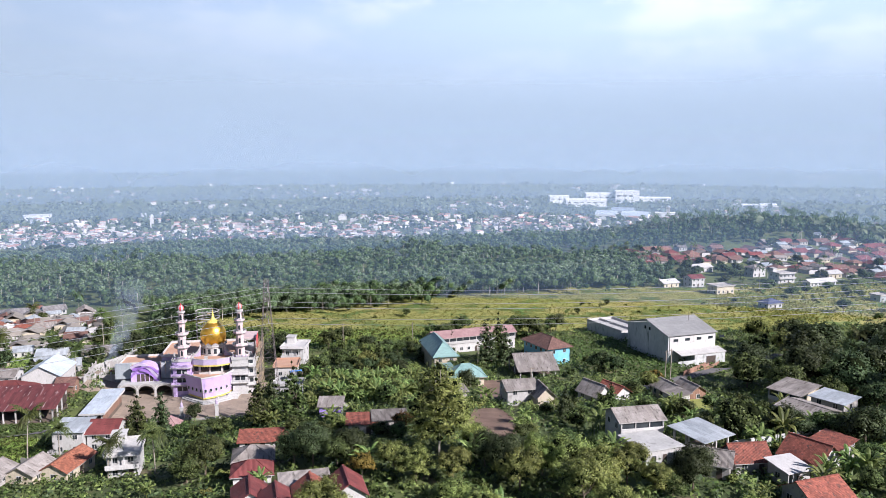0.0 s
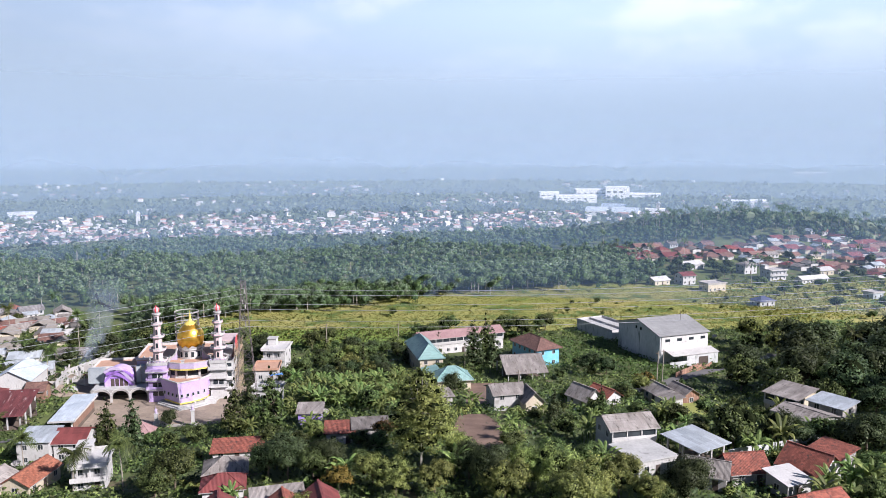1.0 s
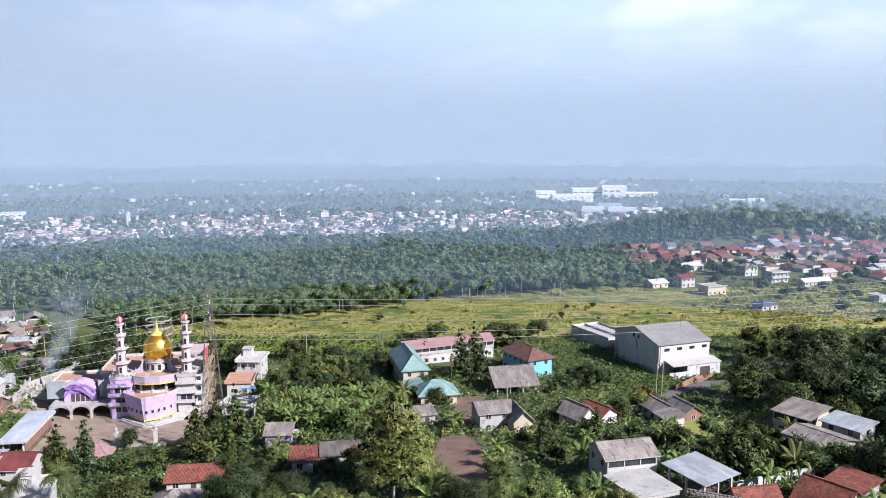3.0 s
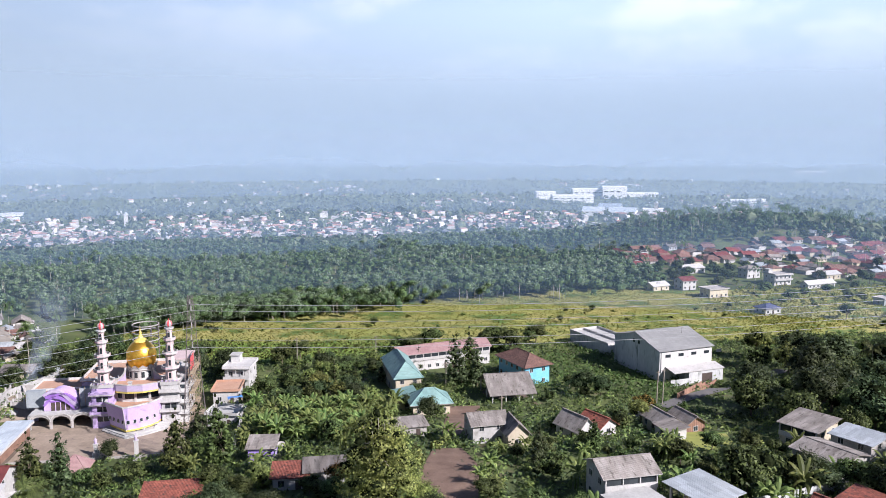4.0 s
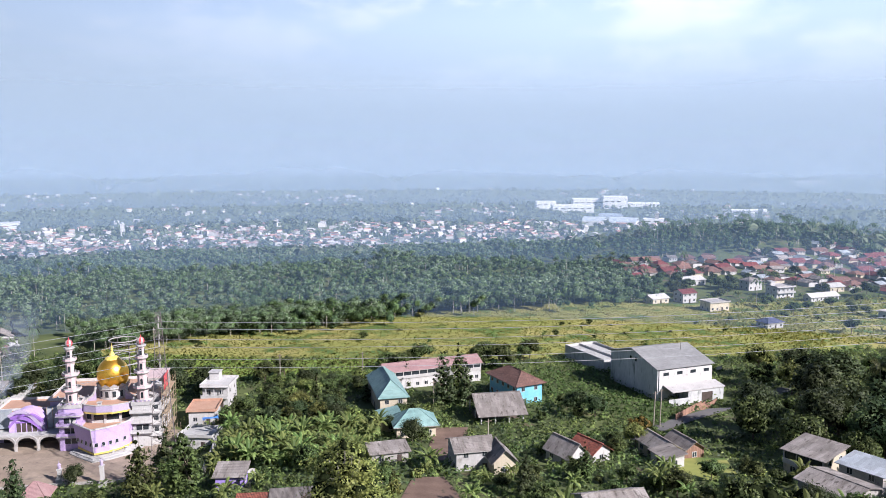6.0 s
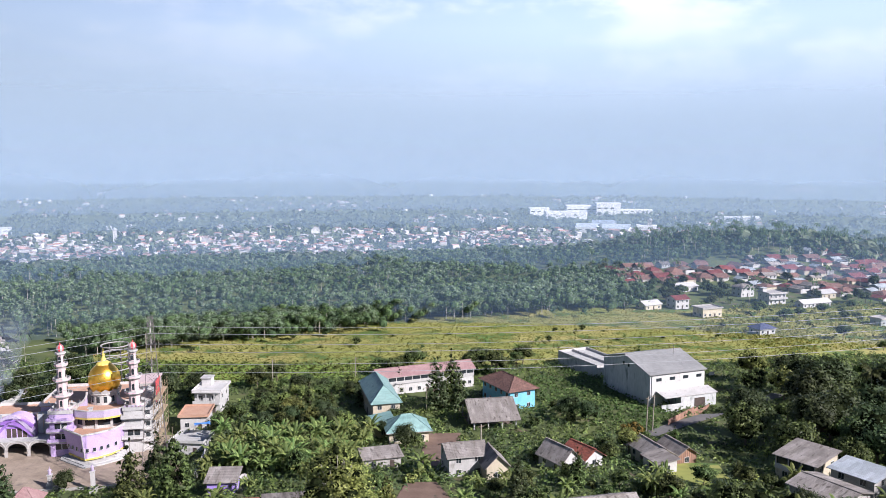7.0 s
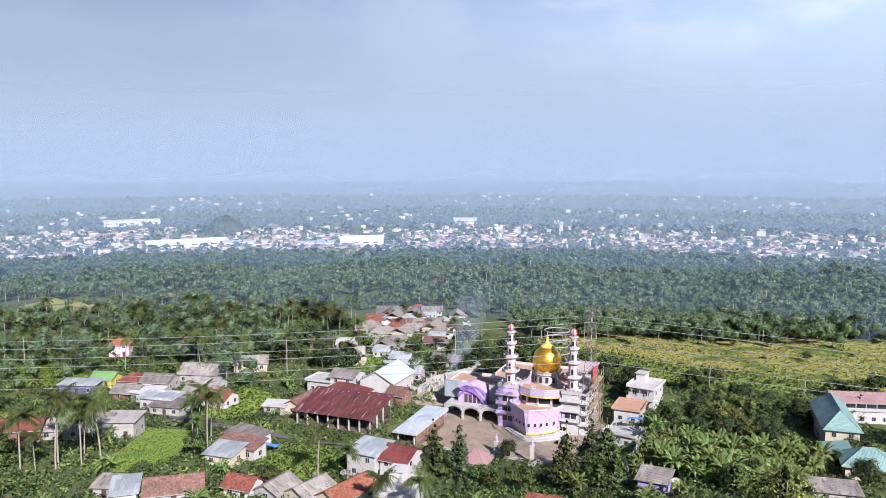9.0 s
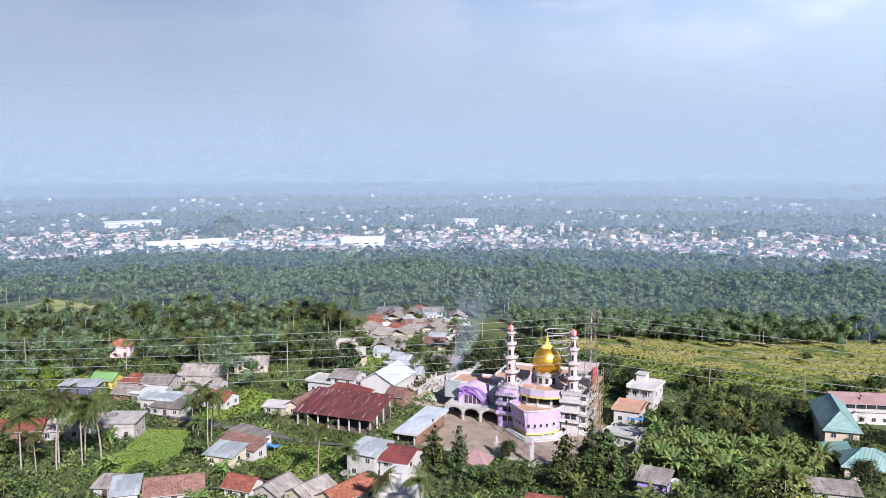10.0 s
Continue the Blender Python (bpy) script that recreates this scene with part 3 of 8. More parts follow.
def lane(name, pts, w, label):
    bm = bmesh.new()
    rows = []
    for i in range(len(pts) - 1):
        a, b = Vector(pts[i]), Vector(pts[i + 1])
        d = (b - a).normalized()
        s = Vector((-d.y, d.x)) * w / 2
        n = max(1, int((b - a).length / 3))
        for k in range(n + (i == len(pts) - 2)):
            p = a + (b - a) * k / n
            rows.append([bm.verts.new((q.x, q.y, g(q.x, q.y) + 0.2)) for q in (p + s, p - s)])
    for r, q in zip(rows, rows[1:]):
        bm.faces.new((r[0], r[1], q[1], q[0]))
    side = []
    for i, p in enumerate(pts):   # scrub keeps off the lane and its verges
        a, b = Vector(pts[max(0, i - 1)]), Vector(pts[min(len(pts) - 1, i + 1)])
        d = (b - a).normalized()
        side.append((p[0] - d.y * (w / 2 + 1.4), p[1] + d.x * (w / 2 + 1.4), p[0] + d.y * (w / 2 + 1.4), p[1] - d.x * (w / 2 + 1.4)))
    OPEN.append([q[:2] for q in side] + [q[2:] for q in reversed(side)])
    tagged(part(name, bm, "road"), label, "road", kind="structure")


GARDEN = [(-166, 204), (-165, 222), (-153, 221), (-143, 208), (-146, 193), (-153, 191)]
plot("garden", GARDEN, "grass", "sunlit grassy garden between the houses", "field")
plot("garden", [(-172, 262), (-166, 284), (-146, 281), (-144, 255)], "grass", "bright green garden below the hamlet", "field", keep=False)
plot("dirt_yard", [(-198, 177), (-207, 187), (-204, 194), (-192, 184)], "soil", "bare pale earth yard beside a low building", "ground")


plot("verge", [(-125.5, 194), (-130.5, 202), (-108.5, 205.5), (-105, 198.5)], "ground", "grassy bank before the pavilion", "ground")
lane("road", [(-170, 186), (-136, 188.5), (-121, 191), (-106, 195.5), (-96, 201.5), (-88, 208)], 3.4, "narrow grey asphalt village lane")
lane("road", [(60, 228), (80, 246), (100, 262), (125, 282)], 4.5, "narrow grey asphalt road past the warehouse")


# ---------------------------------------------------------------- houses
def window_mesh():
    bm = boxes((-0.6, 0.6, -0.06, 0.02, -0.05, 0.05), (-0.6, 0.6, -0.06, 0.02, 1.15, 1.25), (-0.6, -0.52, -0.06, 0.02, 0.05, 1.15), (0.52, 0.6, -0.06, 0.02, 0.05, 1.15), (-0.03, 0.03, -0.05, 0.02, 0.05, 1.15))
    me = bpy.data.meshes.new("window")
    bm.to_mesh(me)
    bm.free()
    me.materials.append(M["white"])
    bm = boxes((-0.52, 0.52, -0.015, 0.02, 0.05, 1.15))
    pm = bpy.data.meshes.new("pane")
    bm.to_mesh(pm)
    bm.free()
    pm.materials.append(M["pane"])
    bm = boxes((-0.5, 0.5, -0.05, 0.02, 0, 2.05), (0.3, 0.36, -0.09, -0.05, 0.95, 1.05))
    dm = bpy.data.meshes.new("door")
    bm.to_mesh(dm)
    bm.free()
    dm.materials.append(M["shade"])
    return me, pm, dm


WIN, PANE, DOOR = window_mesh()


def window(parent, m):
    w = part("window", WIN, None, parent, m=m)
    part("pane", PANE, None, w)
    return w


def roof_bm(kind, w, d, h, rise, o=0.6, t=0.12):
    bm = bmesh.new()
    W, D = w / 2 + o, d / 2 + o
    e = h - rise * o / (d / 2) if kind in ("gable", "hip") else h
    if kind == "gable":
        slab(bm, [(-W, -D, e), (W, -D, e), (W, 0, h + rise), (-W, 0, h + rise)], t)
        slab(bm, [(W, D, e), (-W, D, e), (-W, 0, h + rise), (W, 0, h + rise)], t)
        box(bm, -W, W, -0.18, 0.18, h + rise - 0.06, h + rise + 0.08)
    elif kind == "hip":
        r = max(0.3, W - D)
        p = [(-W, -D, e), (W, -D, e), (W, D, e), (-W, D, e), (-r, 0, h + rise), (r, 0, h + rise)]
        for q in ((0, 1, 5, 4), (1, 2, 5), (2, 3, 4, 5), (3, 0, 4)):
            slab(bm, [p[i] for i in q], t)
        for a, b in ((4, 5), (0, 4), (3, 4), (1, 5), (2, 5)):
            rod(bm, p[a], p[b], 0.14)
    elif kind == "shed":
        slab(bm, [(-W, -D, h), (W, -D, h), (W, D, h + rise), (-W, D, h + rise)], t)
    elif kind == "flat":
        box(bm, -W, W, -D, D, h, h + 0.2)
        wall_strip(bm, [(-W, -D), (W, -D), (W, D), (-W, D)], h + 0.2, h + 0.75, 0.15, True)
    return bm


COUNT = []   # plan circles of buildings


def house(x, y, yaw, w, d, h, roof, roofm, wallm, label, rise=1.6, storeys=1, group="houses of the village", name="house", cat="house", z=None, wins=None, porch=False, gallery=False, sink=2.0, over=0.6, tank=False):
    """A house: walls, roof, doors and windows; local x along its front, the front facing local -y."""
    z = g(x, y) if z is None else z
    COUNT.append((x, y, math.hypot(w, d) / 2))
    ob = thing(name, pose(x, y, z, 0, 0, yaw), label, cat, group)
    bm = boxes((-w / 2, w / 2, -d / 2, d / 2, -sink, h))
    if roof == "gable":
        for s in (-1, 1):
            a = [bm.verts.new((s * w / 2, k * d / 2, h)) for k in (-1, 1)] + [bm.verts.new((s * w / 2, 0, h + rise - 0.1))]
            b = [bm.verts.new((s * (w / 2 - 0.15), v.co.y, v.co.z)) for v in a]
            bm.faces.new(a if s > 0 else a[::-1])
            bm.faces.new(b[::-1] if s > 0 else b)
            for i in range(3):
                bm.faces.new((a[i], b[i], b[(i + 1) % 3], a[(i + 1) % 3]))
    if roof == "shed":
        slab(bm, [(-w / 2, -d / 2 + 0.02, h), (w / 2, -d / 2 + 0.02, h), (w / 2, d / 2, h + rise * 0.8), (-w / 2, d / 2, h + rise * 0.8)], 0.01)
        box(bm, -w / 2, w / 2, d / 2 - 0.15, d / 2, h, h + rise * 0.78)
    part("wall", bm, wallm, ob)
    part("roof", roof_bm(roof, w, d, h, rise, over), roofm, ob)
    if roof in ("gable", "hip"):
        e = h - rise * over / (d / 2) - 0.2
        for v in (-d / 2 - over - 0.03, d / 2 + over):
            part("fascia", boxes((-w / 2 - over, w / 2 + over, v, v + 0.03, e, e + 0.16)), "plaster", ob)
    sh = h / storeys
    for s in range(storeys):
        n = max(1, int(w / 2.8)) if wins is None else wins
        for i in range(n):
            u = -w / 2 + w * (i + 0.5) / n
            if s == 0 and i == n // 2:
                part("door", DOOR, None, ob, m=pose(u, -d / 2, 0.05))
            else:
                window(ob, pose(u, -d / 2, s * sh + 0.95))
        for k in range(max(1, int(d / 3.5))):
            v = -d / 2 + d * (k + 0.5) / max(1, int(d / 3.5))
            window(ob, pose(w / 2, v, s * sh + 0.95, 0, 0, 90))
            window(ob, pose(-w / 2, v, s * sh + 0.95, 0, 0, -90))
    if gallery:   # open upper gallery: shade painted as a flat dark strip, white parapet and posts
        part("gallery_recess", boxes((-w / 2 + 0.3, w / 2 - 0.3, -d / 2 - 0.1, -d / 2 - 0.07, h - 1.9, h - 0.35)), "pane", ob)
        part("parapet", boxes((-w / 2, w / 2, -d / 2 - 0.35, -d / 2 - 0.11, h - 2.7, h - 1.75)), "white", ob)
        for i in range(max(3, int(w / 2.6)) + 1):
            u = -w / 2 + 0.12 + (w - 0.24) * i / max(3, int(w / 2.6))
            part("post", boxes((u - 0.1, u + 0.1, -d / 2 - 0.3, -d / 2 - 0.14, h - 1.75, h - 0.3)), "white", ob)
    if porch:
        part("porch_roof", slab(bmesh.new(), [(-w / 2, -d / 2 - 2.2, sh - 0.45), (w / 2, -d / 2 - 2.2, sh - 0.45), (w / 2, -d / 2 - 0.01, sh - 0.05), (-w / 2, -d / 2 - 0.01, sh - 0.05)], 0.12), roofm, ob)
        for u in (-w / 2 + 0.2, 0, w / 2 - 0.2):
            part("post", boxes((u - 0.1, u + 0.1, -d / 2 - 2.05, -d / 2 - 1.85, -sink, sh - 0.53)), "white", ob)
    if roof == "flat" and storeys == 2:
        part("stair_head", boxes((-w / 2 + 0.4, -w / 2 + 3.2, d / 2 - 3.4, d / 2 - 0.3, h + 0.2, h + 2.5)), wallm, ob)
        part("stair_head_roof", boxes((-w / 2 + 0.1, -w / 2 + 3.5, d / 2 - 3.8, d / 2, h + 2.5, h + 2.7)), "white", ob)
        for u in range(int(w / 2.4)):
            part("balcony_post", boxes((-w / 2 + 1.2 + 2.4 * u, -w / 2 + 1.4 + 2.4 * u, -d / 2 - 1.15, -d / 2 - 0.95, sh, h)), wallm, ob)
        part("balcony", boxes((-w / 2 - 0.2, w / 2 + 0.2, -d / 2 - 1.3, -d / 2 - 0.01, sh - 0.15, sh + 0.05)), wallm, ob)
        part("balustrade", boxes((-w / 2 - 0.2, w / 2 + 0.2, -d / 2 - 1.3, -d / 2 - 1.18, sh + 0.05, sh + 0.9)), "white", ob)
        part("canopy_slab", boxes((-w / 2 - 0.3, w / 2 + 0.3, -d / 2 - 1.5, -d / 2 - 0.61, h + 0.001, h + 0.19)), wallm, ob)
    if tank:
        part("water_tank", lathe(bmesh.new(), [(0.55, h + 0.8), (0.6, h + 1.0), (0.6, h + 1.9), (0.2, h + 2.15)], 12, w / 4, d / 4), "sky_blue", ob)
        part("tank_stand", boxes((w / 4 - 0.6, w / 4 + 0.6, d / 4 - 0.6, d / 4 + 0.6, h + 0.15, h + 0.8)), "plaster", ob)
    return ob


def open_shed(x, y, yaw, w, d, h, roof, roofm, label, rise=1.6, n=6, z=None, name="open_shed", postm="white", back=False, cat="shed", k=3, sink=1.5):
    """A roof on posts."""
    z = g(x, y) if z is None else z
    COUNT.append((x, y, math.hypot(w, d) / 2))
    ob = thing(name, pose(x, y, z, 0, 0, yaw), label, cat)
    part("roof", roof_bm(roof, w, d, h, rise, 0.9, 0.1), roofm, ob)
    part("floor_slab", boxes((-w / 2, w / 2, -d / 2, d / 2, -sink, 0.12)), "soil_dark", ob)
    for j in range(k):
        for i in range(n):
            if 0 < j < k - 1 and 0 < i < n - 1:
                continue
            u, v = -w / 2 + 0.2 + (w - 0.4) * i / (n - 1), -d / 2 + 0.2 + (d - 0.4) * j / (k - 1)
            top = h + (rise * (v + d / 2) / d if roof == "shed" else rise * (1 - abs(v) / (d / 2)) if roof == "gable" else 0) - 0.12
            part("post", boxes((u - 0.17, u + 0.17, v - 0.17, v + 0.17, 0.12, top)), postm, ob)
    part("beam", boxes((-w / 2, w / 2, -d / 2 + 0.1, -d / 2 + 0.3, h - 0.45, h - 0.14)), postm, ob)
    if back:
        # added back wall, dark to paint the shaded interior
        part("wall", boxes((-w / 2, w / 2, d / 2 - 0.4, d / 2 - 0.25, 0.12, h)), "shade", ob)
    return ob


HOUSES = [
    # x, y, yaw, w, d, h, roof, roof material, wall material, label, extras
    (-89.3, 181.8, 4, 7, 7.7, 5.8, "shed", "zinc", "white", "white two-storey house with pale grey sloping roof", dict(storeys=2, rise=0.8)),
    (-82.3, 184.5, 4, 6.5, 9, 5.0, "gable", "maroon", "white", "white two-storey house with maroon roof and balconies", dict(storeys=2, rise=1.8)),
    (-70, 165.2, 14, 6.5, 8.5, 5.6, "flat", "white", "white", "white modern two-storey house with flat roof", dict(storeys=2)),
    (-82.0, 163.5, 84, 11, 6, 3.0, "gable", "tile_orange", "cream", "long house with bright orange tile roof", dict(rise=1.6)),
    (-88.4, 160.2, 84, 8, 6, 2.7, "gable", "asbestos", "cream", "low cream house with weathered grey gable roof", dict(rise=1.5)),
    (-94.8, 157.6, 93, 7, 5.6, 2.6, "gable", "asbestos", "plaster", "plastered house with dull grey gable roof", dict(rise=1.4)),
    (-124.3, 180, -4, 10.2, 5, 3.3, "shed", "asbestos", "white", "patched white house with sheet roof and blue tarpaulin", dict(rise=0.8)),
    (-120.5, 173.8, 4, 11, 4.4, 3.0, "shed", "tile_brown", "white", "white row house with brown tile roof", dict(rise=1.3)),
    (-119.2, 167.5, 12, 6.8, 6, 2.9, "shed", "zinc", "cream", "cream hut with patched zinc and rust-red roof", dict(rise=1.0)),
    (-110, 145.2, 46, 10.4, 6.6, 2.9, "gable", "tile_brown", "white", "white bungalow with long red-brown tile roof", dict(rise=1.9)),
    (-116.5, 139, 46, 4.5, 7, 3.0, "shed", "zinc", "white", "white lean-to with pale zinc roof", dict(rise=0.9)),
    (-121.5, 139.2, 25, 4.6, 4.4, 2.7, "shed", "asbestos", "plaster", "grey shack with fibre-cement roof", dict(rise=0.8)),
    (-100.8, 154.4, 9, 6, 4.8, 2.7, "gable", "tile", "white", "white house with weathered red tile roof", dict(rise=1.5)),
    (-158, 203, 10, 8, 7, 3.0, "gable", "tile", "white", "white house with dull red roof", dict()),
    (-166, 204.5, 10, 10, 7, 3.2, "gable", "asbestos", "cream", "cream house with long grey sheet roof", dict()),
    (-177.8, 194.1, 11, 8, 5.4, 3.2, "shed", "white", "plaster", "low workshop with bright white sheet roof", dict(rise=0.8)),
    (-169, 191.5, 17, 10, 6, 3.4, "flat", "zinc", "white", "white flat-roofed house by the lane", dict()),
    (-162.5, 189, 17, 9, 6, 2.8, "shed", "asbestos", "plaster", "grey shack with patched sheet roof", dict(rise=0.6)),
    (-184.5, 193, 17, 8, 6, 2.8, "gable", "asbestos", "brick", "dark hut with dull grey roof", dict()),
    (-184.6, 221.6, 20, 13, 9, 3.4, "gable", "asbestos", "plaster", "house with broad mossy grey roof", dict(rise=2.2)),
    (-172, 211.5, 20, 9, 8, 3.2, "gable", "asbestos", "white", "white house with folded pale grey roof", dict()),
    (-203.5, 199, 22, 7, 6, 3.0, "gable", "apple_roof", "yellow", "small yellow house with bright green roof", dict()),
    (-195, 203, 22, 6, 7, 3.2, "hip", "tile", "pink", "small pink house with red roof", dict()),
    (-187.5, 206.5, 22, 9, 8, 3.2, "gable", "asbestos", "plaster", "plain house with pale grey roof", dict()),
    (-162.6, 165, 30, 11, 8, 3.4, "gable", "asbestos", "plaster", "grey-roofed house half hidden by palms", dict()),
    (-155, 168, 30, 8, 7, 4.5, "shed", "plaster", "plaster", "unfinished grey concrete house", dict(rise=0.5)),
    (-170, 150, 40, 12, 7, 3.2, "gable", "tile", "brick", "long house with dull red tile roof", dict()),
    (-165, 157, 40, 12, 7, 3.0, "gable", "asbestos", "plaster", "house with dull blue-grey roof among palms", dict()),
    (-237.6, 230.6, 40, 7, 7, 5.0, "hip", "tile_orange", "pink", "far house with pink-red hipped roof", dict(storeys=2)),
    (-222.4, 252.5, 40, 8, 8, 3.4, "hip", "tile_brown", "brick", "far house with brown roof among trees", dict()),
    (-180.9, 239.6, 40, 11, 8, 3.2, "gable", "asbestos", "cream", "far grey-roofed house by palms", dict()),
    (-135.7, 235, 8, 8, 8, 6.0, "gable", "asbestos", "white", "white two-storey house with pale stone-grey roof", dict(storeys=2, rise=1.4)),
    (-143.5, 233, 8, 8, 7, 3.8, "flat", "slab", "white", "white flat-roofed house behind the pavilion", dict()),
    (-125, 241, 98, 15, 11, 5.4, "gable", "pale_zinc", "white", "white hall with broad pale blue sheet roof", dict(rise=3.0)),
    (-116, 234, 8, 5, 6, 3.4, "gable", "tile_brown", "brick", "half-ruined brick house with brown roof", dict()),
    (-48.7, 238, -6, 8, 6.5, 3.4, "flat", "slab", "white", "low unfinished house with stained slab roof and blue tarpaulin", dict()),
    (-52.1, 254, 5, 7, 8.5, 3.8, "flat", "orange", "white", "white house with terracotta-coloured terrace", dict()),
    (-52.3, 270.5, -2, 7.5, 9, 6.6, "flat", "white", "white", "white two-storey concrete house with roof terrace", dict(storeys=2)),
    (-28.3, 191, 3, 5.4, 5, 3.1, "shed", "asbestos", "violet_wall", "violet hut with weathered grey roof", dict(rise=0.9)),
    (11, 292.5, 22, 33, 8, 6.4, "gable", "rose_roof", "white", "long white two-storey school block with faded rose roof", dict(gallery=True, storeys=2, rise=1.7)),
    (37.0, 272.7, -64, 15.8, 8.8, 6.9, "hip", "tile_brown", "sky_blue", "sky-blue two-storey house with brown hipped tile roof", dict(storeys=2, rise=2.4, over=1.0)),
    (19.8, 199.3, 12, 8, 7.5, 5.2, "gable", "asbestos", "white", "white two-storey house with weathered grey roof", dict(storeys=2, rise=1.4)),
    (25.7, 195.6, 102, 6.5, 4.6, 3.6, "gable", "asbestos", "cream", "cream annexe with steep grey gable", dict(rise=2.2)),
    (40.6, 203, -58, 7.5, 5, 3.0, "gable", "asbestos", "white", "white house with folded grey gable roofs", dict(rise=2.4)),
    (46.5, 206.5, -58, 7, 5, 3.0, "gable", "tile", "white", "small house with brick-red wall and roof", dict()),
    (62.5, 208.5, -72, 9, 5.4, 3.1, "gable", "asbestos", "cream", "cream house with brown-grey sheet roof", dict()),
    (68.3, 209.5, -72, 7.5, 5, 3.0, "gable", "asbestos", "brick", "brick house with sandy grey roof", dict()),
    (61.5, 199.5, -72, 5.5, 4.5, 2.8, "shed", "asbestos", "white", "low white annexe with pale roof", dict(rise=0.6)),
    (39.7, 156.6, 12, 9.4, 7.4, 6.3, "gable", "asbestos", "white", "white two-storey house with weathered brown-grey roof", dict(gallery=True, storeys=2, rise=1.5)),
    (88.0, 190.0, -54, 8.2, 8.4, 5.2, "shed", "asbestos", "cream", "long two-storey house with weathered grey roof", dict(gallery=True, storeys=2, rise=1.2)),
    (82.6, 170.5, -60, 10, 8.4, 4.4, "gable", "asbestos", "plaster", "grey plastered house with creeper on its sheet roof", dict(rise=1.0)),
    (92.4, 178.5, -56, 8, 6, 5.0, "shed", "zinc", "plaster", "unfinished block house with zinc roof", dict(storeys=2, rise=0.8)),
    (56.9, 140.8, 8, 6.8, 5.6, 3.0, "gable", "tile", "plaster", "house with red clay tile roof", dict(rise=2.2)),
    (68.8, 140.5, -54, 7.6, 7.4, 3.2, "gable", "tile", "white", "house with large red tile roof", dict(rise=2.8)),
    (62.5, 135, 20, 5, 5, 3.0, "shed", "white", "white", "small house with white sheet roof", dict(rise=0.8)),
    (62.5, 124.5, 20, 8, 7, 3.0, "gable", "tile", "plaster", "house with dark red tile roof among banana plants", dict(rise=2.0)),
    (76, 147, -58, 6, 6, 2.8, "shed", "tile", "plaster", "small lean-to with red tile roof", dict(rise=1.2)),
    (50, 139.5, -25, 7, 6, 3.0, "gable", "asbestos", "plaster", "low shack with grey sheet roof", dict()),
    (-40.5, 169.5, 8, 10, 5, 2.3, "shed", "tile", "white", "low house with red tile roof", dict(rise=1.1)),
    (-38.6, 152.5, 12, 7.5, 6.5, 3.0, "hip", "asbestos", "plaster", "house with pale grey hipped roof", dict(rise=1.8)),
    (-36.5, 143, 12, 7, 5.5, 3.0, "hip", "maroon", "white", "white house with maroon hipped roof", dict()),
    (-33.5, 129, 105, 7, 5.4, 3.0, "gable", "maroon", "white", "white row house with maroon gable roof", dict(rise=1.8)),
    (-27.6, 123.5, 105, 7, 5.4, 3.0, "gable", "maroon", "white", "white row house with maroon gable roof", dict(rise=1.8)),
    (-22.0, 125, 105, 7, 5.4, 3.2, "gable", "tile", "white", "white row house with dull red gable roof", dict(rise=1.9)),
    (-16.4, 126.5, 105, 7, 5.4, 3.2, "gable", "maroon", "white", "white row house with maroon gable roof", dict(rise=1.9)),
    (-24.5, 132, 15, 8, 4.5, 2.8, "shed", "asbestos", "plaster", "grey lean-to behind the row of gables", dict(rise=0.6)),
    (-18, 167, 5, 6, 5, 2.8, "shed", "tile", "white", "small hut with red roof", dict(rise=0.8)),
    (-12, 168.5, 8, 7, 5, 3.0, "shed", "asbestos", "plaster", "small hut with pale sheet roof", dict(rise=0.6)),
    (2, 206, 15, 8, 5, 2.8, "shed", "asbestos", "plaster", "low hut with grey roof beside the yard", dict(rise=0.6)),
    (-1.6, 262.9, -77, 22.5, 7.6, 6.8, "hip", "green_roof", "cream", "cream school building with sea-green hipped roof", dict(storeys=2, rise=3.3, over=0.7)),
    (7, 235.2, 10, 10, 7.6, 4.0, "hip", "green_roof", "cream", "cream annexe with sea-green hipped roof", dict(rise=2.6, over=0.9)),
    (0.2, 240, -78, 7, 5, 3.8, "shed", "green_roof", "cream", "cream lean-to with sea-green roof", dict(rise=1.0)),
]
for hx, hy, yaw, w, d, h, roof, rm, wm, label, extra in HOUSES:
    house(hx, hy, yaw, w, d, h, roof, rm, wm, label, **{"rise": 1.6, **extra})

open_shed(-118.7, 210.6, 9.2, 22.4, 12.4, 4.0, "shed", "rust", "long open pavilion with faded maroon corrugated roof on white posts", 3.0, 8, name="pavilion", z=-14.2, k=4, back=True)
cano = open_shed(-98.0, 217.7, 8, 5, 20, 3.4, "shed", "pale_zinc", "long pale canopy roof beside a brick-sided walkway", 0.5, 2, name="canopy", k=6, cat="canopy", z=-15.6)
part("side_wall", boxes((2.35, 2.5, -9, 10, 0.12, 2.6)), "brick", cano, "bare brick side wall")
part("front_fascia", boxes((-3.4, 3.4, -10.95, -10.9, 3.0, 3.5)), "white", cano)
part("side_fascia", boxes((3.4, 3.45, -10.9, 10.9, 3.1, 3.7)), "white", cano)
open_shed(51.8, 150.9, 33, 7.6, 7.6, 3.8, "shed", "zinc", "open shed with pale blue-grey sheet roof on white posts", 0.8, 3, cat="shed", k=3)
open_shed(29.3, 250.8, 10, 12, 14.5, 3.4, "gable", "asbestos", "open pavilion with broad grey-brown roof", 3.6, 4, cat="pavilion")
house(-128.5, 224, 8, 13, 9, 4.4, "hip", "maroon", "cream", "cream house with maroon hipped roof behind the pavilion", rise=2.4)
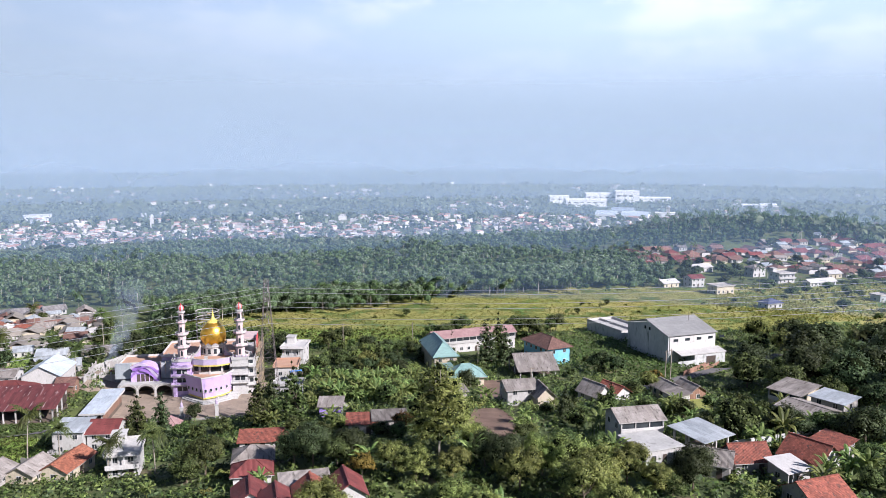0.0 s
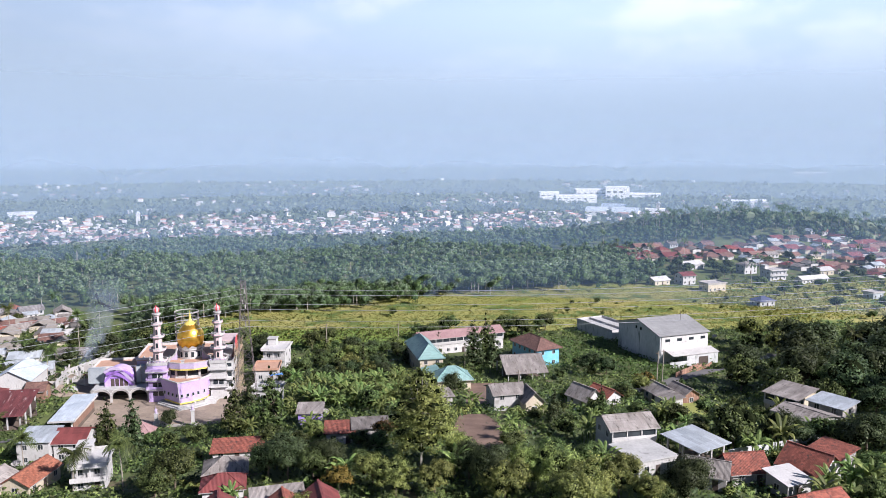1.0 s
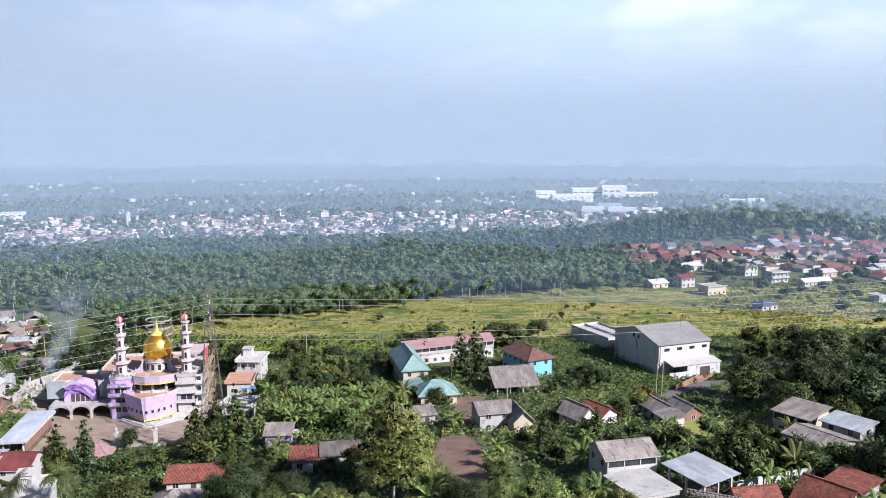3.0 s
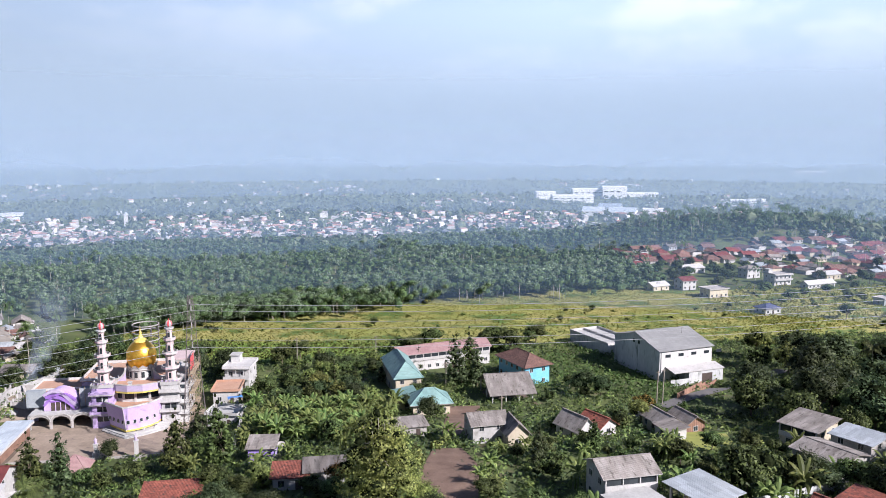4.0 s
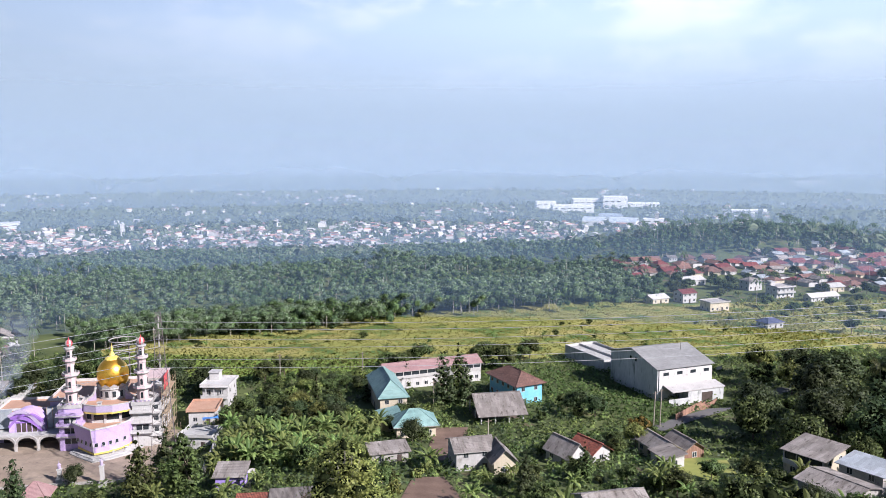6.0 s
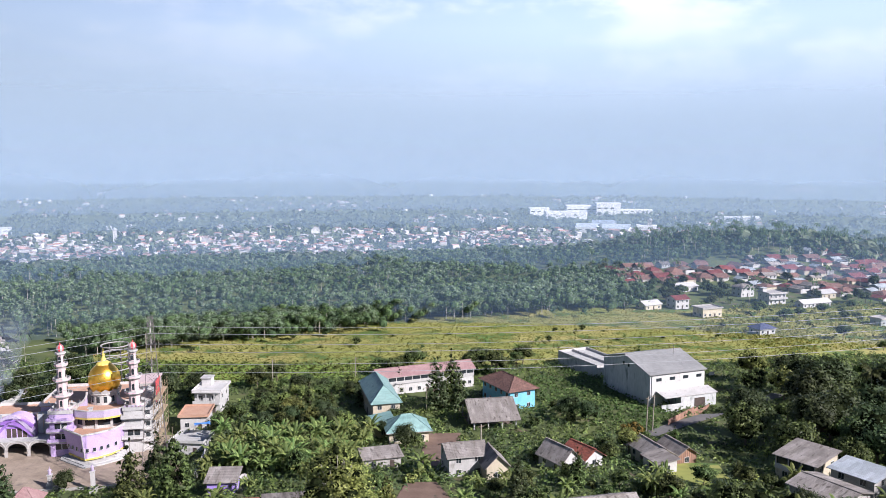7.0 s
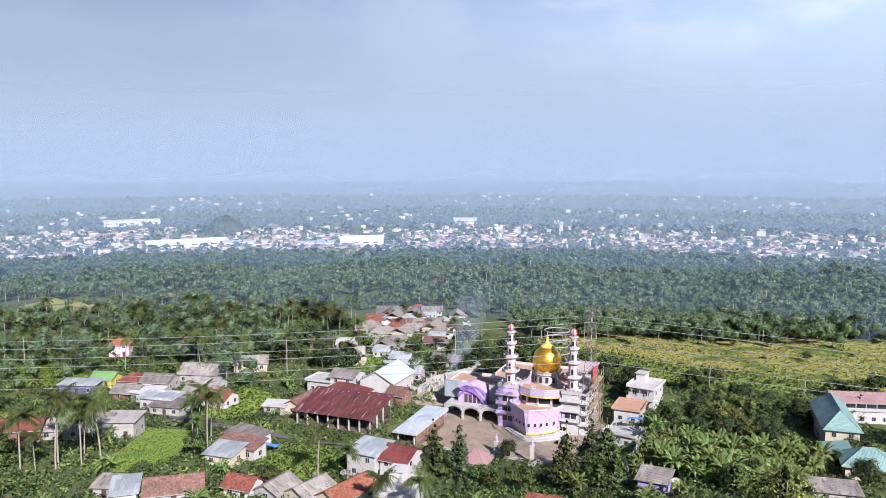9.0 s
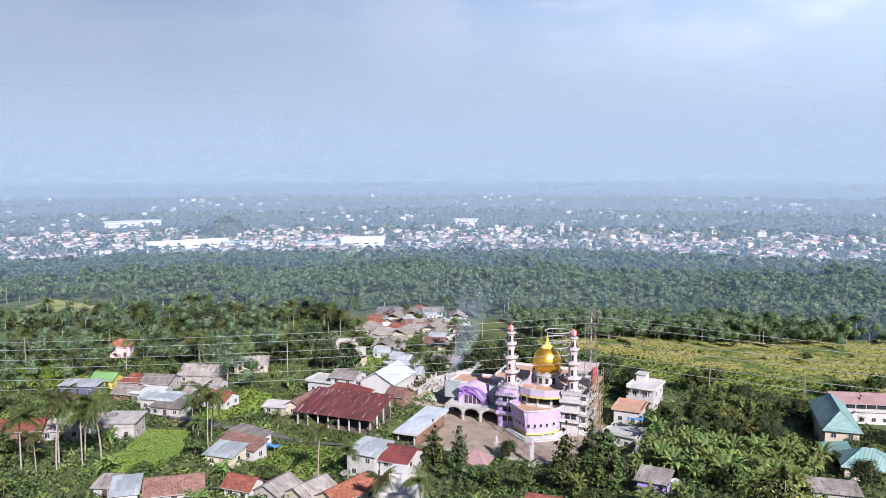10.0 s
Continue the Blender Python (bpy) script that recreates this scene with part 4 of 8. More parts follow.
house(-135.5, 213, 100, 11, 6, 3.0, "gable", "tile_brown", "cream", "small house with brown tile roof beside the pavilion", rise=1.5)
house(-139.5, 206.5, 20, 6, 4, 2.6, "shed", "white", "plaster", "low hut with bright white sheet roof", rise=0.6)
house(-201, 188.5, 24, 11, 5, 3.2, "shed", "zinc", "roof_blue", "long low dark-walled shop with pale sheet roof", rise=0.6)
te = thing("terrace_house", pose(40.6, 147.6, g(40.6, 147.6), 0, 0, 22), "low white house under a stained concrete roof slab", "house")
COUNT.append((40.6, 147.6, 6))
part("wall", boxes((-4.2, 4.2, -4.8, 4.2, -2, 3.1)), "white", te)
part("roof_slab", boxes((-4.5, 4.5, -5.1, 4.5, 3.1, 3.3)), "slab", te)
window(te, pose(-2.5, -4.8, 0.95))
window(te, pose(2.5, -4.8, 0.95))
part("door", DOOR, None, te, m=pose(0, -4.8, 0.05))
ki = open_shed(-75.3, 206.0, 8, 5, 5, 2.6, "hip", "rose_roof", "small open kiosk with faded rose hipped roof", 2.2, 2, cat="kiosk", k=2, name="kiosk")


# ---------------------------------------------------------------- mosque
def arc(cx, cy, r, a0, a1, n):
    return [(cx + r * math.cos(radians(a0 + (a1 - a0) * i / n)), cy + r * math.sin(radians(a0 + (a1 - a0) * i / n))) for i in range(n + 1)]


def plate(bm, pts, z0, z1):
    a = [bm.verts.new((x, y, z0)) for x, y in pts]
    b = [bm.verts.new((x, y, z1)) for x, y in pts]
    bm.faces.new(a[::-1])
    bm.faces.new(b)
    for i in range(len(pts)):
        j = (i + 1) % len(pts)
        bm.faces.new((a[i], a[j], b[j], b[i]))
    return bm


def minaret(mosque, mx, my, base):
    """Octagonal tiers, each with a scalloped balcony and arched openings, under a ribbed red and white ball."""
    shaft = part("minaret", lathe(bmesh.new(), [(2.3, base), (2.3, base + 0.3), (1.7, base + 0.4), (1.6, base + 0.7)], 8, mx, my, phase=0.39), "pale_lilac", mosque, "white and pale lilac tiered minaret")
    z = base + 0.7
    for r, hh, br in ((1.5, 3.5, 2.7), (1.3, 4.0, 2.5), (1.08, 3.8, 2.1), (0.8, 3.1, 1.65)):
        part("balcony", lathe(bmesh.new(), [(r, z - 0.7), (br - 0.25, z - 0.25), (br, z), (br, z + 0.75), (br - 0.12, z + 0.75), (br - 0.12, z + 0.1), (r, z + 0.1)], 8, mx, my, False, 0.39), "white", shaft)
        part("band", lathe(bmesh.new(), [(br + 0.02, z + 0.15), (br + 0.03, z + 0.32), (br + 0.02, z + 0.34)], 8, mx, my, False, 0.39), "pink", shaft)
        part("tier", lathe(bmesh.new(), [(r, z + 0.05), (r, z + hh - 0.6), (r + 0.12, z + hh - 0.45), (r, z + hh - 0.3), (r, z + hh)], 8, mx, my, False, 0.39), "blush", shaft)
        for k in range(4):
            a = 90 * k + 45
            bm = boxes((-0.3, 0.3, -0.05, 0.04, 0, 1.3))
            lathe(bm, [(0.3, -0.05), (0.3, 0.04)], 10)
            for v in bm.verts[8:]:
                v.co = Vector((v.co.x, v.co.z, 1.3 + v.co.y))
            part("opening", bm, "pane", shaft, m=pose(mx, my, z + 0.85, 0, 0, a + 45) @ pose(0, -r * 0.925, 0))
        z += hh
    part("balcony", lathe(bmesh.new(), [(0.8, z - 0.4), (1.3, z), (1.3, z + 0.35), (0.8, z + 0.35)], 8, mx, my, True, 0.39), "white", shaft)
    for k in range(10):
        bm = bmesh.new()
        n = 6
        cols = [[(0.95 * math.sin(math.pi * i / n), 0.35 + 1.0 - 1.0 * math.cos(math.pi * i / n)) for i in range(n + 1)]] * 2
        v = [[bm.verts.new((mx + r * math.cos(a), my + r * math.sin(a), z + q)) for r, q in cols[0]] for a in (2 * math.pi * k / 10, 2 * math.pi * (k + 1) / 10)]
        for i in range(n):
            bm.faces.new((v[0][i], v[1][i], v[1][i + 1], v[0][i + 1]))
        part("ball_rib", bm, "red" if k % 2 else "white", shaft)
    part("finial", lathe(bmesh.new(), [(0.16, z + 2.2), (0.2, z + 2.4), (0.03, z + 2.9)], 6, mx, my), "red", shaft)


def mosque():
    Z0 = -15.7
    ob = thing("mosque", pose(-72.5, 239.3, Z0, 0, 0, 8.4), "lilac and white mosque with golden dome and twin minarets, partly scaffolded", "mosque")
    COUNT.append((-72.5, 245, 20))
    prow = [(-8.0, -0.5), (-7.9, -4.2), (-5.0, -7.3), (-1.9, -10.4), (1.4, -8.9), (4.2, -6.6), (6.0, -4.0), (6.6, -1.2)]
    # open ground floor with stout columns
    part("ground_floor_wall", plate(bmesh.new(), [(-6.5, 0), (-5, -3.4), (-1.6, -6.2), (2.4, -5), (5.2, -2), (5.6, 1), (5.6, 8), (-6.5, 8)], -1.5, 0.3), "pane", ob)
    for px, py in ((-6.4, -3.6), (-4.2, -6.0), (-1.7, -8.4), (2.2, -6.9), (4.8, -4.4)):
        part("column", lathe(bmesh.new(), [(0.4, -1.5), (0.35, -0.8), (0.35, -0.2), (0.5, 0.2)], 10, px, py), "white", ob)
    part("step", plate(bmesh.new(), [(x * 1.22 + 0.8, y * 1.12 - 0.3) for x, y in prow], -1.6, -0.55), "slab", ob)
    part("upper_step", plate(bmesh.new(), [(x * 1.1 + 0.5, y * 1.03 - 0.2) for x, y in prow], -0.56, -0.3), "slab", ob)
    for k in range(5):   # slanting entrance stair under the right of the prow
        part("stair_step", boxes((4.3 + 0.35 * k, 8.2, -6.9 + 0.5 * k, -6.4 + 0.5 * k, -1.5, -0.4 + 0.3 * k)), "white", ob)
    # flared lilac prow with small square windows
    bm = bmesh.new()
    lo = [(x * 0.87, y * 0.87) for x, y in prow]
    rows = [[bm.verts.new((x, y, z)) for x, y in P] for P, z in ((lo, 0.5), (prow, 6.8), ([(x * 0.965, y * 0.965) for x, y in prow], 6.8), ([(x * 0.84, y * 0.84) for x, y in prow], 0.5))]
    for k in range(4):
        for i in range(len(prow) - 1):
            bm.faces.new((rows[k][i], rows[k][i + 1], rows[(k + 1) % 4][i + 1], rows[(k + 1) % 4][i]))
    body = part("curved_front_wall", bm, "lilac", ob, "flaring lilac curved front wall")
    part("yellow_band", wall_strip(bmesh.new(), [(x * 0.885, y * 0.885) for x, y in prow], 0.05, 0.5, 0.5), "yellow", body)
    part("coping", wall_strip(bmesh.new(), [(x * 1.02, y * 1.02) for x, y in prow], 6.8, 7.1, 0.55), "white", body)
    for i in range(len(prow) - 1):
        (x1, y1), (x2, y2) = prow[i], prow[i + 1]
        n = 2 if math.hypot(x2 - x1, y2 - y1) > 3.2 else 1
        yaw = math.degrees(math.atan2(y2 - y1, x2 - x1))
        for k in range(n):
            u = (k + 0.5) / n
            cx, cy = (x1 + (x2 - x1) * u) * 0.966, (y1 + (y2 - y1) * u) * 0.966
            f = part("window", boxes((-0.42, 0.42, -0.12, 0.2, -0.05, 0.08), (-0.42, 0.42, -0.12, 0.2, 1.3, 1.4), (-0.42, -0.34, -0.12, 0.2, 0.08, 1.3), (0.34, 0.42, -0.12, 0.2, 0.08, 1.3)), "white", body, m=pose(cx * 0.965, cy * 0.965, 2.2, -9, 0, yaw))
            part("pane", boxes((-0.34, 0.34, -0.08, 0.2, 0.08, 1.3)), "pane", f)
    part("keel_strip", rod(bmesh.new(), (-1.9 * 0.88, -10.4 * 0.885, 0.4), (-1.93, -10.5, 6.9), 0.12, 5), "white", body)
    part("terrace", plate(bmesh.new(), [(x * 0.96, y * 0.96) for x, y in prow] + [(6.3, 3), (-7.6, 3)], 5.5, 5.7), "orange", ob, "terracotta-coloured terrace floor")
    # recessed glazed storey
    mid = [(-6.6, 3.5), (-6.0, 0.6), (-3.8, -0.9), (-0.6, -1.6), (3.0, -1.0), (5.4, 0.5), (6.4, 3.5)]
    part("glazed_storey", plate(bmesh.new(), mid + [(6.4, 10), (-6.6, 10)], 5.7, 8.8), "pane", ob, "dark glazing under the balcony")
    for x, y in mid[1:-1]:
        part("pier", boxes((x - 0.3, x + 0.3, y - 0.25, y + 0.35, 5.7, 8.8)), "white", ob)
    part("spandrel", wall_strip(bmesh.new(), [(x * 1.02, y * 1.02 - 0.05) for x, y in mid], 5.7, 6.5, 0.2), "white", ob)
    up = [(-7.0, 3.0), (-7.3, 0.4), (-5.4, -2.2), (-2.2, -3.7), (1.8, -3.7), (5.2, -2.2), (7.0, 0.4), (7.2, 3.0)]
    bal = part("balcony_wall", wall_strip(bmesh.new(), up, 9.2, 10.9, 0.25), "pale_lilac", ob, "pale lilac balcony parapet")
    part("yellow_band", wall_strip(bmesh.new(), [(x * 0.985, y * 0.985) for x, y in up], 8.7, 9.2, 0.4), "yellow", bal)
    part("coping", wall_strip(bmesh.new(), [(x * 1.015, y * 1.015) for x, y in up], 10.9, 11.1, 0.4), "white", bal)
    part("upper_terrace", plate(bmesh.new(), [(x * 0.97, y * 0.97) for x, y in up] + [(7.0, 13), (-6.8, 13)], 9.7, 9.95), "orange", ob)
    part("terrace_lantern", boxes((-1.9, -1.1, -3.2, -2.4, 9.95, 11.6), (-2.1, -0.9, -3.4, -2.2, 11.6, 11.75)), "white", ob)
    for sg in (-1, 1):   # curved shoulder walls on both sides of the drum
        bm = bmesh.new()
        prof = [(-0.6 + sg * (8.0 - 4.3 * math.sin(math.pi / 2 * k / 8)), 9.95 + 3.6 * (1 - math.cos(math.pi / 2 * k / 8))) for k in range(9)]
        for y0, y1 in ((4.6, 5.0),):
            rows = [[bm.verts.new((x, y, z)) for x, z in prof] + [bm.verts.new((prof[-1][0], y, 9.95))] for y in (y0, y1)]
            bm.faces.new(rows[0] if sg < 0 else rows[0][::-1])
            bm.faces.new(rows[1][::-1] if sg < 0 else rows[1])
            for k in range(len(rows[0])):
                j = (k + 1) % len(rows[0])
                bm.faces.new((rows[0][k], rows[0][j], rows[1][j], rows[1][k]))
        part("shoulder_wall", bm, "pale_lilac", ob)
        bm = bmesh.new()
        for p, q in zip(prof, prof[1:]):
            rod(bm, (p[0], 4.7, p[1] + 0.1), (q[0], 4.7, q[1] + 0.1), 0.3, 6)
        part("shoulder_coping", bm, "white", ob)
    # drum and dome
    cx, cy = -0.6, 8.0
    drum = part("drum", lathe(bmesh.new(), [(3.6, 9.6), (3.6, 12.6), (4.0, 12.8), (4.0, 13.1), (3.4, 13.2)], 24, cx, cy), "white", ob)
    for k in range(12):
        a = 30 * k + 15
        part("window", boxes((-0.42, 0.42, -0.05, 0.1, 0, 1.6)), "pane", drum, m=pose(cx, cy, 10.6, 0, 0, a) @ pose(0, -3.6, 0))
    bm = bmesh.new()
    for k in range(12):   # a ring of upright petals round the foot of the dome
        a0, a1 = 2 * math.pi * k / 12, 2 * math.pi * (k + 1) / 12
        am = (a0 + a1) / 2
        q = [bm.verts.new((cx + r * math.cos(a), cy + r * math.sin(a), z)) for r, a, z in ((4.0, a0, 13.1), (4.0, a1, 13.1), (4.25, a1, 13.6), (4.35, am, 14.3), (4.25, a0, 13.6))]
        bm.faces.new(q)
        q = [bm.verts.new((cx + r * math.cos(a), cy + r * math.sin(a), z)) for r, a, z in ((3.85, a0, 13.1), (4.1, a0, 13.6), (4.2, am, 14.3), (4.1, a1, 13.6), (3.85, a1, 13.1))]
        bm.faces.new(q)
    part("petal_ring", bm, "white", drum)
    prof = [(3.1, 13.1), (3.65, 14.1), (3.98, 15.3), (4.05, 16.5), (3.88, 17.6), (3.45, 18.6), (2.8, 19.4), (2.0, 20.1), (1.3, 20.55), (0.9, 20.9)]
    dome = part("dome", lathe(bmesh.new(), prof, 32, cx, cy), "gold", ob, "golden metal dome")
    for p in dome.data.polygons:
        p.use_smooth = True
    part("dome_cap", lathe(bmesh.new(), [(2.0, 20.25), (1.75, 20.6), (0.8, 21.2), (0.45, 22.0), (0.3, 22.5), (0.42, 22.8), (0.2, 23.1), (0.3, 23.4), (0.08, 23.8), (0.05, 24.6)], 12, cx, cy), "yellow", dome, "yellow finial cap")
    part("crescent", wall_strip(bmesh.new(), arc(cx, 0, 0.45, -60, 240, 12), 24.6, 24.7, 0.1), "gold", dome, m=pose(0, 0, 0))
    # main hall behind
    hall = part("hall_wall", boxes((-17, 7.5, 8.2, 26, -1, 9.2)), "pale_lilac", ob)
    part("hall_roof", boxes((-17.2, 7.7, 7.9, 26.2, 9.2, 9.4)), "orange", hall, "terracotta-coloured flat roof")
    part("parapet", wall_strip(bmesh.new(), [(-17.2, 7.8), (7.7, 7.8), (7.7, 26.2), (-17.2, 26.2)], 9.4, 10.2, 0.2, True), "white", hall)
    for i in range(9):
        part("roof_post", boxes((-16.9 + i * 1.9, -16.5 + i * 1.9, 7.75, 8.1, 10.2, 10.6)), "white", hall)
    # corner towers under the minarets
    for sx, hw, wm, bandm in ((-9.0, 2.75, "lilac", "lilac"), (8.6, 2.4, "white", "white")):
        t = part("corner_tower", boxes((sx - hw, sx + hw, -2.2, 3.4, -1.5, 10.2)), wm, ob)
        for z in (2.9, 5.6, 8.3):
            part("ledge", boxes((sx - hw - 0.5, sx + hw + 0.45, -3.3, 3.5, z, z + 0.3)), "white", t)
            part("balustrade", wall_strip(bmesh.new(), [(sx - hw - 0.45, 0), (sx - hw - 0.45, -3.25), (sx + hw + 0.4, -3.25), (sx + hw + 0.4, 0)], z + 0.3, z + 1.0, 0.14), bandm, t)
            if sx < 0 or z == 5.6:
                part("window", boxes((sx - 1.5, sx + 1.5, -2.26, -2.1, z - 2.0, z - 0.6)), "pane", t)
                part("window_post", boxes((sx - 0.12, sx + 0.12, -2.34, -2.26, z - 2.0, z - 0.6)), "white", t)
        part("parapet", wall_strip(bmesh.new(), [(sx - hw - 0.2, -2.4), (sx + hw + 0.2, -2.4), (sx + hw + 0.2, 3.5), (sx - hw - 0.2, 3.5)], 10.2, 11.2, 0.2, True), "white", t)
        for i in range(5):
            part("merlon", boxes((sx - 2.1 + 0.95 * i, sx - 1.7 + 0.95 * i, -2.45, -2.2, 11.2, 11.6)), "pale_lilac", t)
        minaret(ob, sx, 0.4, 10.2)
    # white right wing
    wing = part("right_wing", boxes((6.6, 12.0, 3.4, 18, -1, 10.8)), "white", ob, "white three-storey stair wing")
    for z in (2.4, 5.3, 8.0):
        part("ledge", boxes((6.5, 12.4, 3.0, 18.2, z, z + 0.25)), "white", wing)
        for k in range(3):
            part("window", boxes((11.98, 12.06, 5.5 + 4 * k, 7.7 + 4 * k, z + 0.9, z + 2.3)), "pane", wing)
        part("window", boxes((7.6, 10.6, 3.34, 3.44, z + 0.9, z + 2.2)), "pane", wing)
    part("front_block", boxes((10.6, 12.9, -1.4, 9, -1.5, 9.6)), "white", ob)
    for z in (1.9, 4.9, 7.9):
        part("canopy_ledge", boxes((10.5, 13.4, -2.6, 9.2, z, z + 0.25)), "white", ob)
        part("window", boxes((11.1, 12.5, -1.46, -1.3, z + 0.9, z + 2.0)), "pane", ob)
        for k in range(2):
            part("window", boxes((12.86, 12.98, 1.2 + 4 * k, 3.4 + 4 * k, z + 0.8, z + 2.1)), "pane", ob)
    part("parapet", wall_strip(bmesh.new(), [(10.6, -1.4), (12.9, -1.4), (12.9, 9), (10.6, 9)], 9.6, 10.6, 0.2, True), "white", ob)
    # unfinished concrete frame rising behind the right minaret
    for x in (7.4, 12.4):
        for y in (7.0, 11.0, 15.0):
            part("frame_post", boxes((x - 0.2, x + 0.2, y - 0.2, y + 0.2, 10.8, 14.8)), "plaster", ob)
    part("frame_slab", boxes((6.9, 12.9, 6.5, 15.5, 14.8, 15.15)), "blush", ob)
    part("frame_beam", boxes((6.9, 12.9, 6.5, 6.8, 14.2, 14.8)), "plaster", ob)
    # purple arched portal with crossing bands
    def portal(cx, y, w, z, top):
        pts = [(cx + w * math.cos(math.pi * k / 18), z + 1.6 + (top - z - 1.6) * math.sin(math.pi * k / 18)) for k in range(19)]
        bm = bmesh.new()
        rows = [[bm.verts.new((px, yy, pz)) for px, pz in [(cx + w, z)] + pts + [(cx - w, z)]] for yy in (y, y + 3.4)]
        bm.faces.new(rows[0])
        bm.faces.new(rows[1][::-1])
        for k in range(len(rows[0])):
            j = (k + 1) % len(rows[0])
            bm.faces.new((rows[1][k], rows[1][j], rows[0][j], rows[0][k]))
        por = part("portal", bm, "lilac", ob, "lilac arched portal with purple and white crossing bands")
        part("recess", boxes((cx - w * 0.62, cx + w * 0.62, y - 0.06, y, z + 0.2, z + 2.7)), "shade", por, "dark glazed recess")
        for k in range(5):
            u = cx + w * (-0.6 + 0.3 * k)
            part("mullion", boxes((u - 0.1, u + 0.1, y - 0.14, y - 0.06, z + 0.2, z + 2.7)), "lilac", por)
        part("transom", boxes((cx - w * 0.62, cx + w * 0.62, y - 0.14, y - 0.06, z + 2.7, z + 3.1)), "purple", por)
        def band(points, r, mat):
            bm = bmesh.new()
            for (ax, az), (bx, bz) in zip(points, points[1:]):
                dx, dz = bx - ax, bz - az
                m = math.hypot(dx, dz)
                nx, nz = -dz / m * r, dx / m * r
                slab_pts = [(ax - nx, az - nz), (bx - nx, bz - nz), (bx + nx, bz + nz), (ax + nx, az + nz)]
                f = [bm.verts.new((px, y - 0.7, pz)) for px, pz in slab_pts]
                q = [bm.verts.new((px, y + 0.1, pz)) for px, pz in slab_pts]
                bm.faces.new(f)
                for i in range(4):
                    bm.faces.new((f[i], q[i], q[(i + 1) % 4], f[(i + 1) % 4]))
            part("crossing_band", bm, mat, por)
        n = 14
        band([(cx - w * 0.95 + 1.95 * w * k / n, z + 2.6 + (top - z - 2.4) * math.sin(math.pi * (0.18 + 0.82 * k / n)) - 1.6 * k / n) for k in range(n + 1)], 0.42, "pale_lilac")
        band([(cx - w * 0.85 + 1.8 * w * k / n, z + 4.3 - 3.6 * (k / n) ** 2 + 0.5 * math.sin(math.pi * k / n)) for k in range(n + 1)], 0.42, "purple")
        band([(cx + w * 0.95 - 1.9 * w * k / n, z + 2.0 + (top - z - 2.6) * math.sin(math.pi * (0.1 + 0.8 * k / n)) - 1.2 * k / n) for k in range(n + 1)], 0.3, "purple")
    portal(-21.0, 2.2, 4.3, 2.9, 9.2)
    part("side_hall", boxes((-29.4, -11.8, 6.5, 16, -1, 7.4)), "pale_lilac", ob)
    part("side_hall_roof", boxes((-29.6, -11.8, 6.3, 16.2, 7.4, 7.65)), "orange", ob)
    part("side_hall_parapet", wall_strip(bmesh.new(), [(-29.6, 6.3), (-11.8, 6.3), (-11.8, 16.2), (-29.6, 16.2)], 7.65, 8.3, 0.2, True), "white", ob)
    part("scaffold_net", boxes((-16.4, -12.0, 3.6, 6.2, 3.6, 8.6)), "net_grey", ob, "grey-green netting over the unfinished bay")
    for k in range(4):
        part("net_pole", rod(bmesh.new(), (-16.4 + 1.45 * k, 3.5, 3.6), (-16.4 + 1.45 * k, 3.5, 9.2), 0.06, 5), "bamboo", ob)
    part("net_panel", boxes((-30.5, -25.8, 4.4, 6.2, 3.6, 8.2)), "net_grey", ob, "grey-green netting over the unfinished bay")
    # low arcade
    arcade = part("arcade_roof", boxes((-28.4, -11.9, -1.0, 6.4, 2.9, 3.2)), "slab", ob)
    for i in range(4):
        u = -28.2 + 16.1 * i / 3
        part("arcade_pier", boxes((u - 0.35, u + 0.35, -0.95, -0.45, -1.5, 2.9)), "plaster", arcade)
        if i < 3:
            bm = bmesh.new()
            c = u + 16.1 / 6
            pts = [(c + 2.3 * math.cos(math.pi * k / 10), 0.9 + 1.7 * math.sin(math.pi * k / 10)) for k in range(11)]
            a = [bm.verts.new((x, -0.9, z)) for x, z in pts]
            b = [bm.verts.new((x, -0.9, 2.89)) for x, z in pts]
            a2 = [bm.verts.new((x, -0.5, z)) for x, z in pts]
            b2 = [bm.verts.new((x, -0.5, 2.89)) for x, z in pts]
            for k in range(10):
                bm.faces.new((a[k + 1], a[k], b[k], b[k + 1]))
                bm.faces.new((a2[k], a2[k + 1], b2[k + 1], b2[k]))
                bm.faces.new((a[k], a[k + 1], a2[k + 1], a2[k]))
            part("arch", bm, "plaster", arcade)
            bm = bmesh.new()
            out = [(c + 2.75 * math.cos(math.pi * k / 10), 1.1 + 2.3 * math.sin(math.pi * k / 10)) for k in range(11)]
            for p, q in zip(out, out[1:]):
                rod(bm, (p[0], -1.0, p[1]), (q[0], -1.0, q[1]), 0.16, 4)
            part("arch_moulding", bm, "white", arcade)
    # dark backing paints the shade behind the arches
    part("arcade_back", boxes((-28.2, -12.1, 6.0, 6.2, -1.5, 2.9)), "shade", arcade)
    # scaffold on the right
    sc = thing("scaffold", pose(-72.5, 239.3, Z0, 0, 0, 8.4), "bamboo and steel scaffold beside the mosque wing", "scaffold")
    for i in range(5):
        for j in range(2):
            x, y = 13.6 + 1.3 * j, -2 + 3.2 * i
            part("pole", rod(bmesh.new(), (x, y, -1.5), (x, y, 14.5 + 0.9 * ((i * 3 + j) % 3)), 0.06), "bamboo", sc)
    for k in range(9):
        z = 0.6 + 1.7 * k
        for j in range(2):
            part("ledger", rod(bmesh.new(), (13.6 + 1.3 * j, -2.4, z), (13.6 + 1.3 * j, 11.2, z), 0.05), "bamboo", sc)
